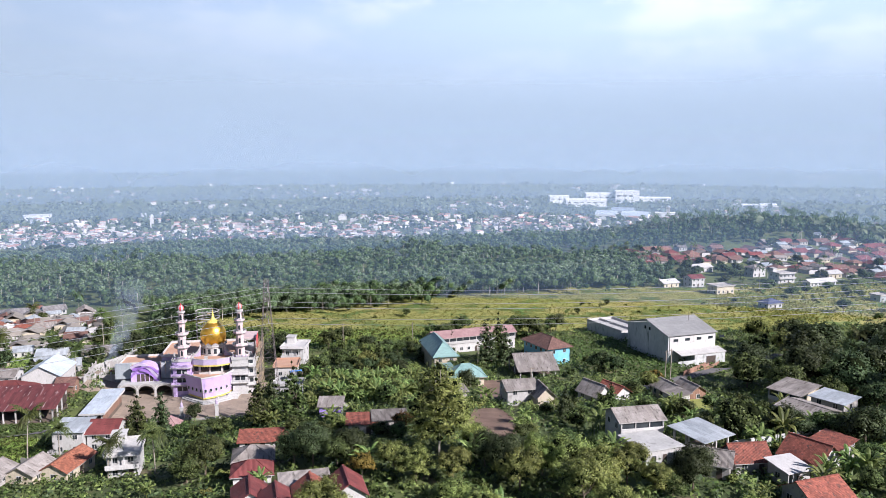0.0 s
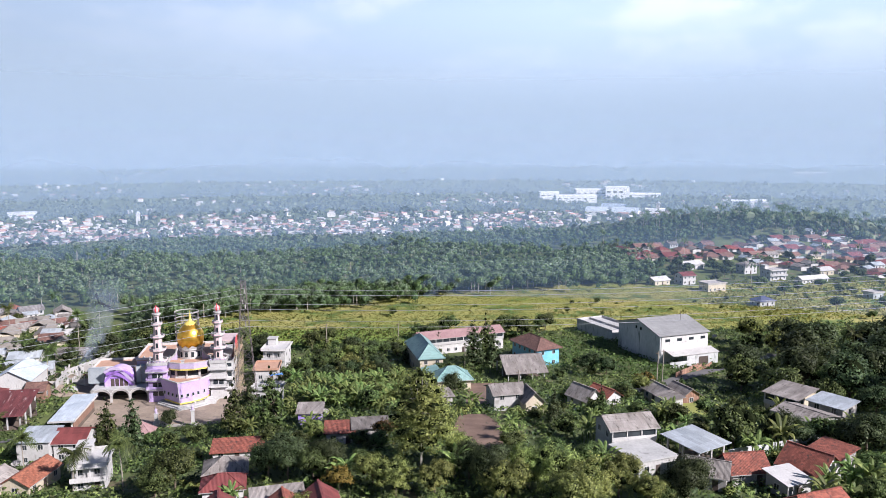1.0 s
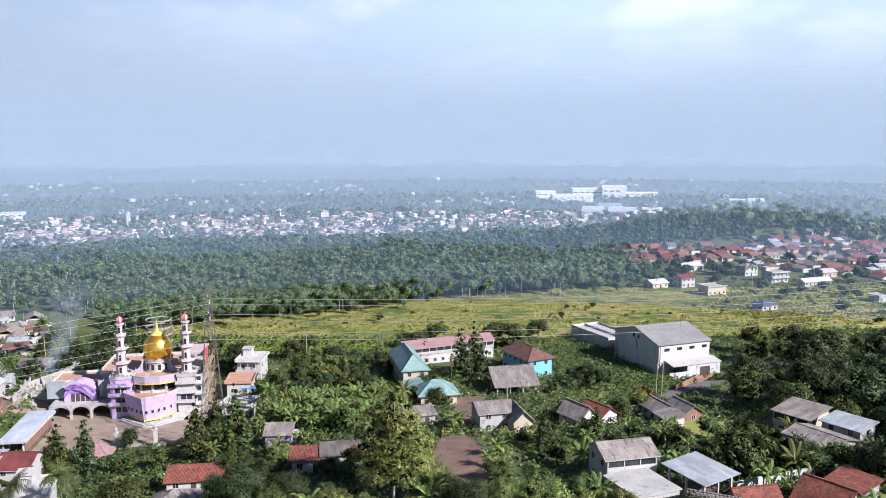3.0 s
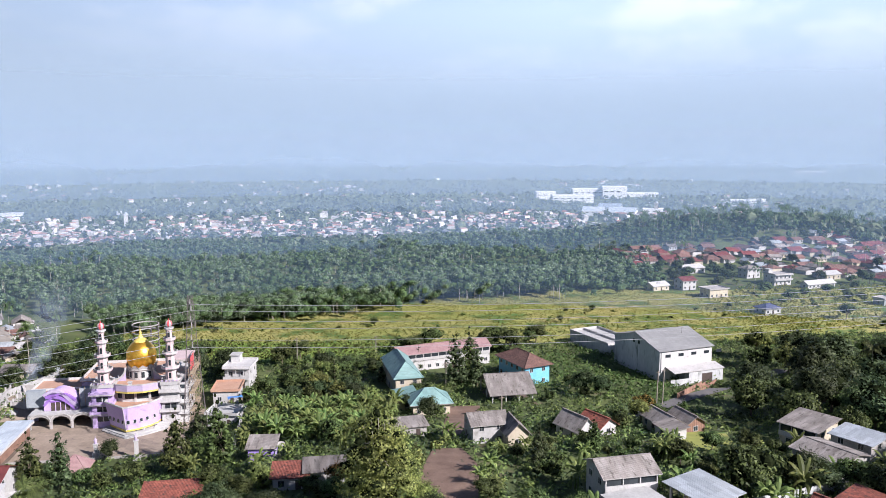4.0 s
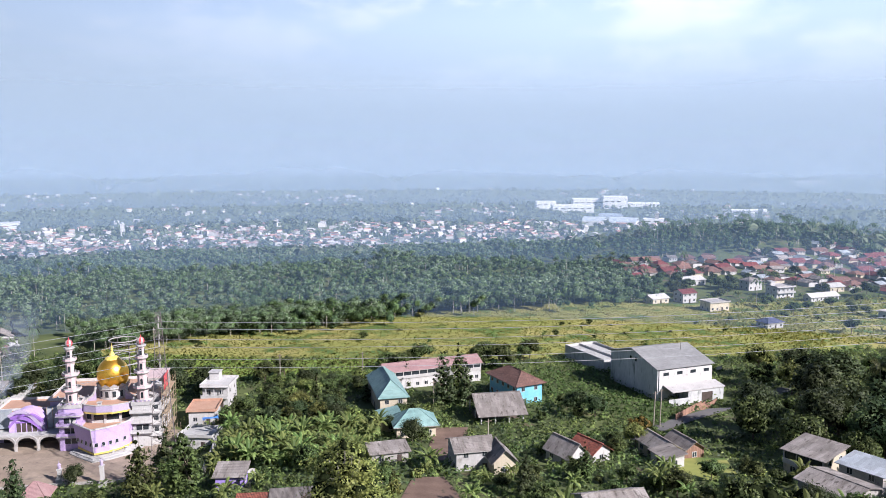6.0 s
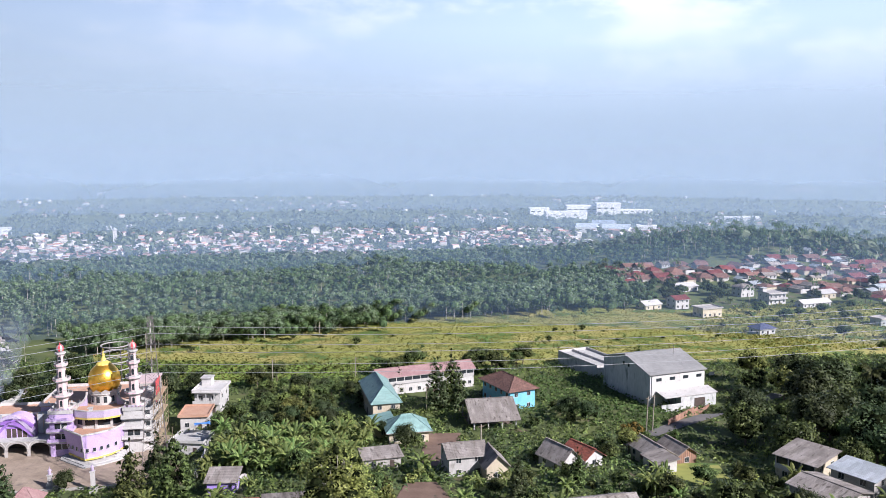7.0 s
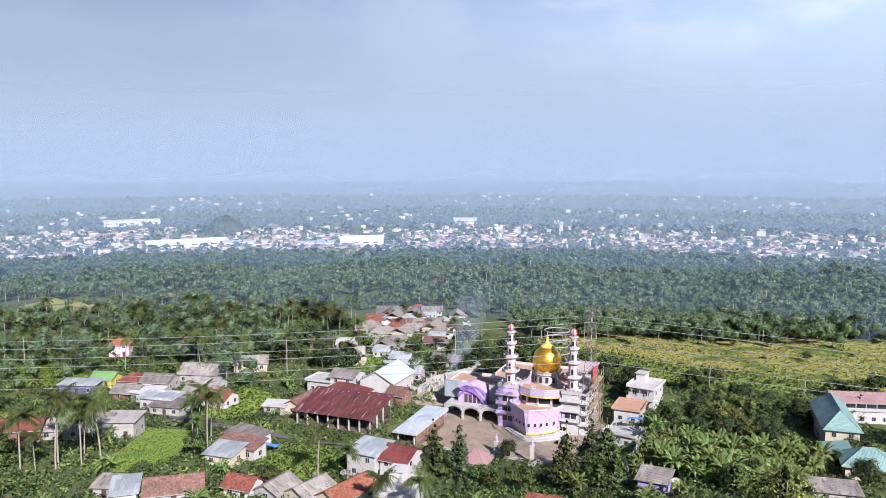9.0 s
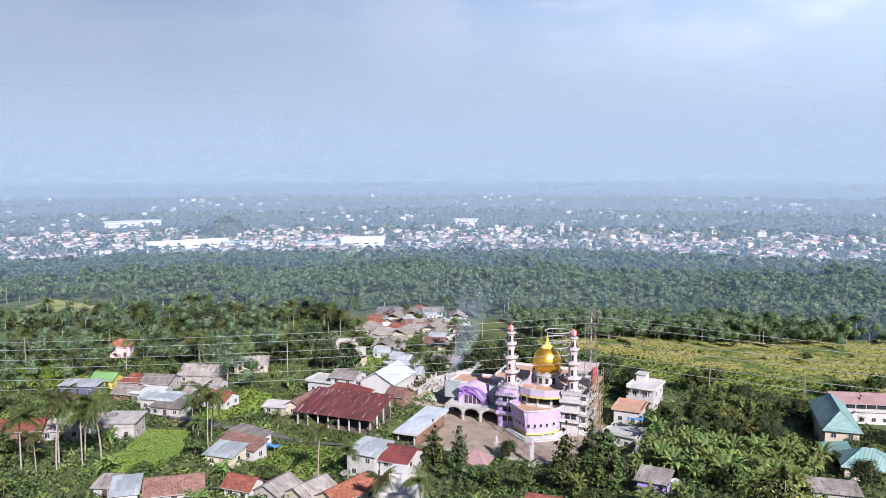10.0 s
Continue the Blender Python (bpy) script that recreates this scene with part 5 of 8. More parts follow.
        part("brace", rod(bmesh.new(), (13.5, -2 + (k % 3) * 3.2, z), (15.0, -2 + (k % 3) * 3.2, z + 1.8), 0.05), "steel", sc)
        if k % 3 == 1:
            part("walk_board", boxes((13.6, 14.9, -2.2, 11.0, z + 0.05, z + 0.10)), "bamboo", sc)
    part("net", boxes((13.3, 13.36, 3.5, 9.5, 10.5, 16.2)), "red", sc, "red safety net")


mosque()


def courtyard():
    ob = thing("courtyard", pose(-72.5, 239.3, -16.6, 0, 0, 8.4), "brown paved mosque courtyard with patched concrete", "pavement", kind="structure")
    part("slab", boxes((-30, 16, -24, 26, -6, 0.0)), "paving", ob)
    OPEN.append([(-106, 210), (-54, 216), (-58, 262), (-108, 258)])
    part("retaining_wall", boxes((-30, 16, -24.3, -24, -6, 0.35)), "plaster", ob)


courtyard()


# ---------------------------------------------------------------- warehouse
def warehouse():
    z = -16.2
    ob = thing("warehouse", pose(85.3, 287.3, z, 0, 0, 20), "pale stained warehouse with grey sheet gable roof", "warehouse")
    COUNT.append((85.5, 288.5, 19))
    w, d, h, rise = 20, 25.5, 10.4, 3.4
    # the ridge runs along local x, the gable end faces local -x
    bm = boxes((-w / 2, w / 2, -d / 2, d / 2, -2, h))
    for s in (-1, 1):
        a = [bm.verts.new((s * w / 2, -d / 2, h)), bm.verts.new((s * w / 2, d / 2, h)), bm.verts.new((s * w / 2, 0, h + rise))]
        bm.faces.new(a if s > 0 else a[::-1])
    part("wall", bm, "mossy", ob)
    part("roof", roof_bm("gable", w, d, h, rise, 0.8, 0.15), "grey_sheet", ob)
    part("gable_trim", boxes((-w / 2 - 0.85, -w / 2 - 0.8, -0.2, 0.2, h + rise - 0.3, h + rise + 0.05)), "white", ob)
    for u in (-1.4, 1.4):
        part("vent", boxes((-w / 2 - 0.06, -w / 2 + 0.02, u - 0.5, u + 0.5, h - 0.6, h + 0.6)), "pane", ob)
    part("white_front", boxes((-w / 2 + 0.5, w / 2 + 0.2, -d / 2 - 0.25, -d / 2 - 0.002, 3.0, h - 0.9)), "white", ob)
    for k in range(5):
        part("louvre", boxes((-w / 2 + 2 + k * 5, -w / 2 + 4 + k * 5, -d / 2 - 0.3, -d / 2 - 0.24, h - 2.6, h - 1.6)), "pane", ob)
    part("canopy_roof", slab(bmesh.new(), [(-w / 2 + 2, -d / 2 - 5, 4.0), (w / 2 + 1.5, -d / 2 - 5, 4.0), (w / 2 + 1.5, -d / 2 - 0.26, 4.9), (-w / 2 + 2, -d / 2 - 0.26, 4.9)], 0.25), "white", ob)
    part("front_shed", boxes((-2, w / 2 + 1.2, -d / 2 - 4.7, -d / 2 - 0.26, -2, 3.6)), "mossy", ob)
    part("gate", boxes((3, 7, -d / 2 - 4.76, -d / 2 - 4.6, 0, 2.8)), "shade", ob)
    part("boundary_wall", boxes((-w / 2, -1.9, -d / 2 - 6, -d / 2 - 5.8, -2, 2.2)), "mossy", ob)
    part("side_store", boxes((w / 2 + 0.1, w / 2 + 5, -6, 6, -2, 4.8)), "plaster", ob)
    part("side_store_roof", boxes((w / 2 + 0.1, w / 2 + 5.6, -6.5, 6.5, 4.8, 5.0)), "grey_sheet", ob)
    part("mast", rod(bmesh.new(), (5, -4, h + 1.5), (5, -4, h + 6), 0.06), "steel", ob)
    an = thing("storage_annexe", pose(72.5, 319.5, -17.3, 0, 0, 24), "low storage annexe with pale parapets and flat roof", "warehouse")
    COUNT.append((72.5, 319.5, 12))
    part("wall", boxes((-6.5, 6.5, -12, 12, -2, 4.2)), "mossy", an)
    part("roof", boxes((-6.3, 6.3, -11.8, 11.8, 4.2, 4.3)), "slab", an)
    part("parapet", wall_strip(bmesh.new(), [(-6.55, -12.05), (6.55, -12.05), (6.55, 12.05), (-6.55, 12.05)], 4.2, 5.2, 0.3, True), "white", an)
    part("roof_beam", boxes((-0.2, 0.2, -11.7, 11.7, 4.3, 5.1)), "white", an)


warehouse()


# ---------------------------------------------------------------- plants
rng = np.random.default_rng(7)


def leaf_quads(C, N, size, rs, squash=0.6):
    """Bent leaf-clump quads at centres C, facing roughly along N."""
    n = len(C)
    R = rs.normal(size=(n, 3))
    N = N / (np.linalg.norm(N, axis=1, keepdims=True) + 1e-9) + 0.55 * R / (np.linalg.norm(R, axis=1, keepdims=True) + 1e-9)
    N /= np.linalg.norm(N, axis=1, keepdims=True) + 1e-9
    U = np.cross(N, rs.normal(size=(n, 3)))
    U /= np.linalg.norm(U, axis=1, keepdims=True) + 1e-9
    W = np.cross(N, U)
    s = (size * rs.uniform(0.6, 1.4, n))[:, None]
    q = squash * s
    return np.stack([C - U * s - N * q * 0.25, C - W * q, C + U * s - N * q * 0.35, C + W * q * rs.uniform(0.6, 1.2, n)[:, None]], 1)


def leaf_tris(C, N, size, rs, spread=0.6):
    """Pointed leaf sprays at centres C, facing roughly along N."""
    n = len(C)
    R = rs.normal(size=(n, 3))
    N = N / (np.linalg.norm(N, axis=1, keepdims=True) + 1e-9) + spread * R / (np.linalg.norm(R, axis=1, keepdims=True) + 1e-9)
    N /= np.linalg.norm(N, axis=1, keepdims=True) + 1e-9
    U = np.cross(N, rs.normal(size=(n, 3)))
    U /= np.linalg.norm(U, axis=1, keepdims=True) + 1e-9
    W = np.cross(N, U)
    s = (size * rs.uniform(0.6, 1.4, n))[:, None]
    return np.stack([C - U * s * 0.5 - W * s * 0.5, C + U * s * 0.5 - W * s * 0.5, C + W * s * 0.8 - N * s * 0.3], 1)


def split_quads(Q):
    return np.concatenate([Q[:, [0, 1, 2]], Q[:, [0, 2, 3]]])


def crown_tris(lobes, n, size, rs, fill=0.35, clump=(0.15, 0.34)):
    """Leaf sprays gathered in tufts over a set of lobes (x, y, z, rx, rz), with gaps between the tufts."""
    L = np.array(lobes)
    wgt = np.maximum(L[:, 3], 0.28 * L[:, 3].max()) ** 2
    big = float(L[:, 3].max())
    tufts = int(max(30, 26 * wgt.sum() / max(0.3, big * 0.32) ** 1.2))
    tufts = min(tufts, 420) * 2 // 5
    k = rs.choice(len(L), tufts, p=wgt / wgt.sum())
    D = rs.normal(size=(tufts, 3))
    D[:, 2] = np.abs(D[:, 2]) * 1.15 - 0.45
    D /= np.linalg.norm(D, axis=1, keepdims=True)
    rad = 1.02 - fill * rs.random(tufts) ** 1.6 + 0.09 * rs.normal(size=tufts)
    T = L[k, :3] + D * rad[:, None] * np.stack([L[k, 3], L[k, 3], L[k, 4]], 1)
    tr = rs.uniform(*clump, tufts) * big
    p = rs.choice(tufts, n, p=tr ** 2 / (tr ** 2).sum())
    off = rs.normal(size=(n, 3))
    off /= np.linalg.norm(off, axis=1, keepdims=True) + 1e-9
    N = D[p] * 0.6 + off + np.array([0, 0, 0.5])
    shade = D[p] * 0.6 + off + np.array([0, 0, 0.22])
    off *= tr[p][:, None] * rs.uniform(0.4, 1.25, (n, 1)) * np.array([1.15, 1.15, 0.72])
    return leaf_tris(T[p] + off, N, size, rs), shade


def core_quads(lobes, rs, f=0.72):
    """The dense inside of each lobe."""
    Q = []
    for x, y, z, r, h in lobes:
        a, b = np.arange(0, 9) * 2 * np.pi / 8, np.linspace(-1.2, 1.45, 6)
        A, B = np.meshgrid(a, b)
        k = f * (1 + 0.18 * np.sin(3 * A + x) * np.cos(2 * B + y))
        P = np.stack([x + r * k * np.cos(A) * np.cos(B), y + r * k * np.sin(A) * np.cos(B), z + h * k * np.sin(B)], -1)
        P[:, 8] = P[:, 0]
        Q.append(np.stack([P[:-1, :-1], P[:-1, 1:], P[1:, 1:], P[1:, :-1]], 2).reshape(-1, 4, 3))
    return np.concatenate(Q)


def trunk_bm(h, r, limbs, rs, lean=0.3):
    bm = bmesh.new()
    pts = [Vector((lean * math.sin(k * 1.3) * k / 4, lean * math.cos(k * 1.7) * k / 4, h * k / 5)) for k in range(6)]
    for k in range(5):
        a, b = pts[k], pts[k + 1]
        r0, r1 = r * (1 - 0.14 * k), r * (1 - 0.14 * (k + 1))
        n = 7
        ra = [bm.verts.new(a + Vector((math.cos(2 * math.pi * i / n) * r0, math.sin(2 * math.pi * i / n) * r0, -0.6 if k == 0 else 0))) for i in range(n)]
        rb = [bm.verts.new(b + Vector((math.cos(2 * math.pi * i / n) * r1, math.sin(2 * math.pi * i / n) * r1, 0))) for i in range(n)]
        for i in range(n):
            bm.faces.new((ra[i], ra[(i + 1) % n], rb[(i + 1) % n], rb[i]))
    for x, y, z, lr, lz in limbs:
        a = pts[2 + int(rs.integers(0, 3))]
        m = (a + Vector((x, y, z))) / 2 + Vector((0, 0, -0.4))
        rod(bm, a, m, r * 0.38, 5)
        rod(bm, m, (x, y, z), r * 0.24, 4)
    return bm


TREES = {}


LODS = (("", 3.6, 0.82), ("_mid", 1.35, 1.25), ("_far", 0.85, 1.4))


def make_tree(key, name, label, h, lobes, n, size, leaf, bark, tr, group, core=0.7, fill=0.35, clump=(0.15, 0.34)):
    rs = np.random.default_rng(len(TREES) * 13 + 5)
    bm = trunk_bm(h, tr, lobes, rs)
    tm = bpy.data.meshes.new("trunk")
    bm.to_mesh(tm)
    bm.free()
    tm.materials.append(M[bark])
    # inner lobes take the near-black shade colour, so gaps in the crown darken
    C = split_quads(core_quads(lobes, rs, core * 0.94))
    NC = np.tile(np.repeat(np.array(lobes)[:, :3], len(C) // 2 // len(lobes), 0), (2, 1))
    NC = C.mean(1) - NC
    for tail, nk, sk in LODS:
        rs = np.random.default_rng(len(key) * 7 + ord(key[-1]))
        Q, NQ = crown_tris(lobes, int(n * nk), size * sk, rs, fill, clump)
        crown = quads_mesh("crown", np.concatenate([Q, C]), [leaf, "crown_shade"], np.concatenate([np.zeros(len(Q)), np.ones(len(C))]), np.concatenate([NQ, NC]))
        TREES[key + tail] = (name, label, group, [("trunk", tm), ("crown", crown)])


def place(key, x, y, s=1.0, yaw=0.0, sz=None, z=None):
    d = math.hypot(x, y - 20)   # trees beyond the village are built with fewer, larger sprays
    tail = "" if d < 150 else "_mid" if d < 240 else "_far"
    name, label, group, parts = TREES[key + tail] if key + tail in TREES else TREES[key]
    ob = thing(name, pose(x, y, g(x, y) if z is None else z, 0, 0, yaw) @ Matrix.Diagonal((s, s, sz or s, 1)), label, "palm tree" if name == "coconut_palm" else "banana plant" if name == "banana_plant" else "bush" if name == "bush" else "tree", group)
    for pn, me in parts:
        part(pn, me, None, ob)
    return ob


def lobes_round(rs, r, z0, n, spread=0.62, flat=0.8):
    out = [(0, 0, z0 + r * 0.25, r * 0.7, r * 0.62 * flat)]
    for i in range(n):
        a = 2.4 * i + rs.uniform(-0.3, 0.3)
        q = r * spread * rs.uniform(0.65, 1.05)
        out.append((q * math.cos(a), q * math.sin(a), z0 + r * flat * rs.uniform(-0.35, 0.55), r * rs.uniform(0.34, 0.52), r * flat * rs.uniform(0.3, 0.45)))
    return out


r0 = np.random.default_rng(3)
for i in range(4):
    make_tree(f"broad{i}", "broadleaf_tree", "full-crowned green broadleaf tree among the houses", 5.5, lobes_round(r0, 4.2, 4.7, 11 + i, 0.62, 0.95), 2500, 0.29, "leaf", "bark", 0.22, "garden trees", clump=(0.2, 0.38))
for i in range(3):
    make_tree(f"dark{i}", "shade_tree", "tall dark green tree with dense heavy crown", 8, lobes_round(r0, 5.2, 6.8, 13, 0.6, 1.05), 3000, 0.30, "leaf_dark", "bark", 0.3, "dark trees", clump=(0.26, 0.46))
for i in range(3):
    make_tree(f"olive{i}", "feathery_tree", "olive-green feathery tree with layered open crown", 8, lobes_round(r0, 5.0, 6.4, 15, 0.72, 1.1), 3000, 0.29, "leaf_olive", "bark", 0.26, "olive trees", 0.45, 0.6)
for i in range(2):
    lob = []
    for k in range(9):   # tiers of boughs that narrow to a point
        rk = 2.9 * (1 - k / 9.6) ** 0.9 * (1.0 if k else 0.8)
        lob.append((0.2 * math.sin(3 * k), 0.2 * math.cos(3 * k), 1.5 + 1.15 * k, rk * 0.8, min(1.2, 0.35 + 0.5 * rk)))
        lob += [(rk * 0.62 * math.cos(2.1 * k + a), rk * 0.62 * math.sin(2.1 * k + a), 1.2 + 1.15 * k + 0.4 * math.sin(5 * a + k), rk * 0.42, 0.75) for a in (0, 2.1, 4.2)][: 3 if k < 6 else 0]
    make_tree(f"cone{i}", "conical_tree", "dark green slender conical tree beside the mosque court", 8, lob, 1500, 0.26, "leaf_dark" if i else "leaf", "bark", 0.16, "conical trees", 0.42)
lob = []
for k in range(9):   # layered boughs from low on the trunk to a rounded top
    rk = (3.4, 4.6, 5.2, 5.3, 5.0, 4.5, 3.8, 2.9, 1.6)[k]
    lob.append((0, 0, 4.4 + 1.45 * k, rk * 0.55, 0.9))
    lob += [(rk * 0.72 * math.cos(1.05 * j + 0.55 * k) * (0.85 + 0.3 * r0.random()), rk * 0.72 * math.sin(1.05 * j + 0.55 * k), 4.1 + 1.45 * k + 0.5 * math.sin(4 * j + k), rk * 0.33, 0.65) for j in range(6)]
make_tree("tall0", "feathery_tree", "tall olive-green tree with layered boughs to near the ground", 15, lob, 6500, 0.27, "leaf_olive", "pale_bark", 0.22, "olive trees", 0.62, 0.5, clump=(0.36, 0.6))
make_tree("rust0", "broadleaf_tree", "small tree with russet young leaves", 4, lobes_round(r0, 3.2, 4.2, 8, 0.6, 0.9), 900, 0.31, "leaf_rust", "bark", 0.16, "garden trees")
for i in range(2):
    make_tree(f"bush{i}", "bush", "rounded leafy green bush by the houses", 0.8, lobes_round(r0, 1.6, 0.9, 6, 0.6, 0.7), 380, 0.25, "leaf" if i else "leaf_olive", "bark", 0.06, "bushes", 0.72)
for i in range(2):
    make_tree(f"timber{i}", "timber_tree", "slim pale-trunked timber tree with high open crown", 12, [(0, 0, 13, 2.0, 1.6), (1.3, 0.6, 11.6, 1.5, 1.0), (-1.1, 0.9, 12.2, 1.5, 1.0), (0.2, -1.4, 11.2, 1.4, 0.9), (-0.5, 0.2, 9.6, 1.1, 0.8)], 620, 0.36, "leaf_forest", "pale_bark", 0.17, "timber trees", 0.6)


def strap_leaf(base, yaw, length, width, rise, droop, n=6, split=False):
    """Quads of one arching strap leaf."""
    c, s = math.cos(yaw), math.sin(yaw)
    P = []
    for k in range(n + 1):
        u = k / n
        r, z = length * u * (1 - 0.15 * u), rise * length * u - droop * length * u * u
        wd = width * (math.sin(math.pi * min(1, u * 0.92 + 0.06))) * 0.5
        cx, cy, cz = base[0] + r * c, base[1] + r * s, base[2] + z
        P.append(((cx - s * wd, cy + c * wd, cz - (0.45 if split else 0.18) * wd), (cx, cy, cz), (cx + s * wd, cy - c * wd, cz - (0.45 if split else 0.18) * wd)))
    Q = []
    for a, b in zip(P, P[1:]):
        Q.append((a[0], a[1], b[1], b[0]))
        Q.append((a[1], a[2], b[2], b[1]))
    return Q


def frond(base, yaw, length, rise, droop, rs):
    """A feathered palm frond: narrow leaflets hang on both sides of an arching midrib."""
    c, s = math.cos(yaw), math.sin(yaw)
    Q, n = [], 11
    pts = [np.array([base[0] + length * u * (1 - 0.2 * u) * c, base[1] + length * u * (1 - 0.2 * u) * s, base[2] + rise * length * u - droop * length * u * u]) for u in np.linspace(0, 1, n + 1)]
    side = np.array([-s, c, 0])
    for k in range(1, n + 1):
        p, q = pts[k - 1], pts[k]
        d = q - p
        ll = 1.15 * math.sin(math.pi * (0.15 + 0.8 * k / n))
        for sg in (-1, 1):
            tip = p + side * sg * ll * 0.8 + d * 0.8 + np.array([0, 0, -0.55 * ll - 0.1 * rs.random()])
            Q.append((p, p + d * 0.75, tip + d * 0.35, tip))
        Q.append((p + side * 0.04, p - side * 0.04, q - side * 0.04, q + side * 0.04))
    return Q


def make_palm(key, h, curve):
    rs = np.random.default_rng(len(TREES) + 40)
    Q = []
    for k in range(24):
        el = (1.15, 0.75, 0.4, 0.1)[k % 4]
        Q += frond((curve, 0, h), 2.4 * k, rs.uniform(4.6, 5.8), el, 0.6 + 0.3 * rs.random(), rs)
    bm = bmesh.new()
    n = 8
    for k in range(n):
        a = Vector((curve * (k / n) ** 2, 0, h * k / n - (0.6 if k == 0 else 0)))
        b = Vector((curve * ((k + 1) / n) ** 2, 0, h * (k + 1) / n))
        rod(bm, a, b, 0.19 - 0.009 * k, 7)
    for k in range(6):
        lathe(bm, [(0.02, h - 0.75), (0.16, h - 0.6), (0.15, h - 0.4), (0.02, h - 0.3)], 6, curve + 0.3 * math.cos(k), 0.3 * math.sin(k))
    tm = bpy.data.meshes.new("trunk")
    bm.to_mesh(tm)
    bm.free()
    tm.materials.append(M["palm_bark"])
    TREES[key] = ("coconut_palm", "tall coconut palm with pale leaning trunk", "coconut palms", [("trunk", tm), ("crown", quads_mesh("crown", np.array(Q), ["leaf_palm"]))])


make_palm("palm0", 13, 1.2)
make_palm("palm1", 11, -0.8)
make_palm("palm2", 15, 0.5)


def make_banana(key):
    rs = np.random.default_rng(len(TREES) + 60)
    Q = []
    for st in range(3):
        bx, by, hh = rs.uniform(-0.8, 0.8), rs.uniform(-0.8, 0.8), rs.uniform(2.0, 3.2)
        for k in range(7):
            Q += strap_leaf((bx, by, hh), 2.4 * k + st, rs.uniform(2.2, 3.2), rs.uniform(0.6, 0.9), rs.uniform(0.95, 1.8), rs.uniform(0.85, 1.5), 5, True)
    bm = bmesh.new()
    for x, y in ((0, 0), (0.6, 0.4), (-0.5, 0.5)):
        rod(bm, (x, y, -0.4), (x, y, 2.0), 0.12, 6)
    tm = bpy.data.meshes.new("trunk")
    bm.to_mesh(tm)
    bm.free()
    tm.materials.append(M["leaf_banana"])
    TREES[key] = ("banana_plant", "clump of banana plants with broad bright leaves", "banana plants", [("trunk", tm), ("crown", quads_mesh("crown", np.array(Q), ["leaf_banana"]))])


make_banana("ban0")
make_banana("ban1")

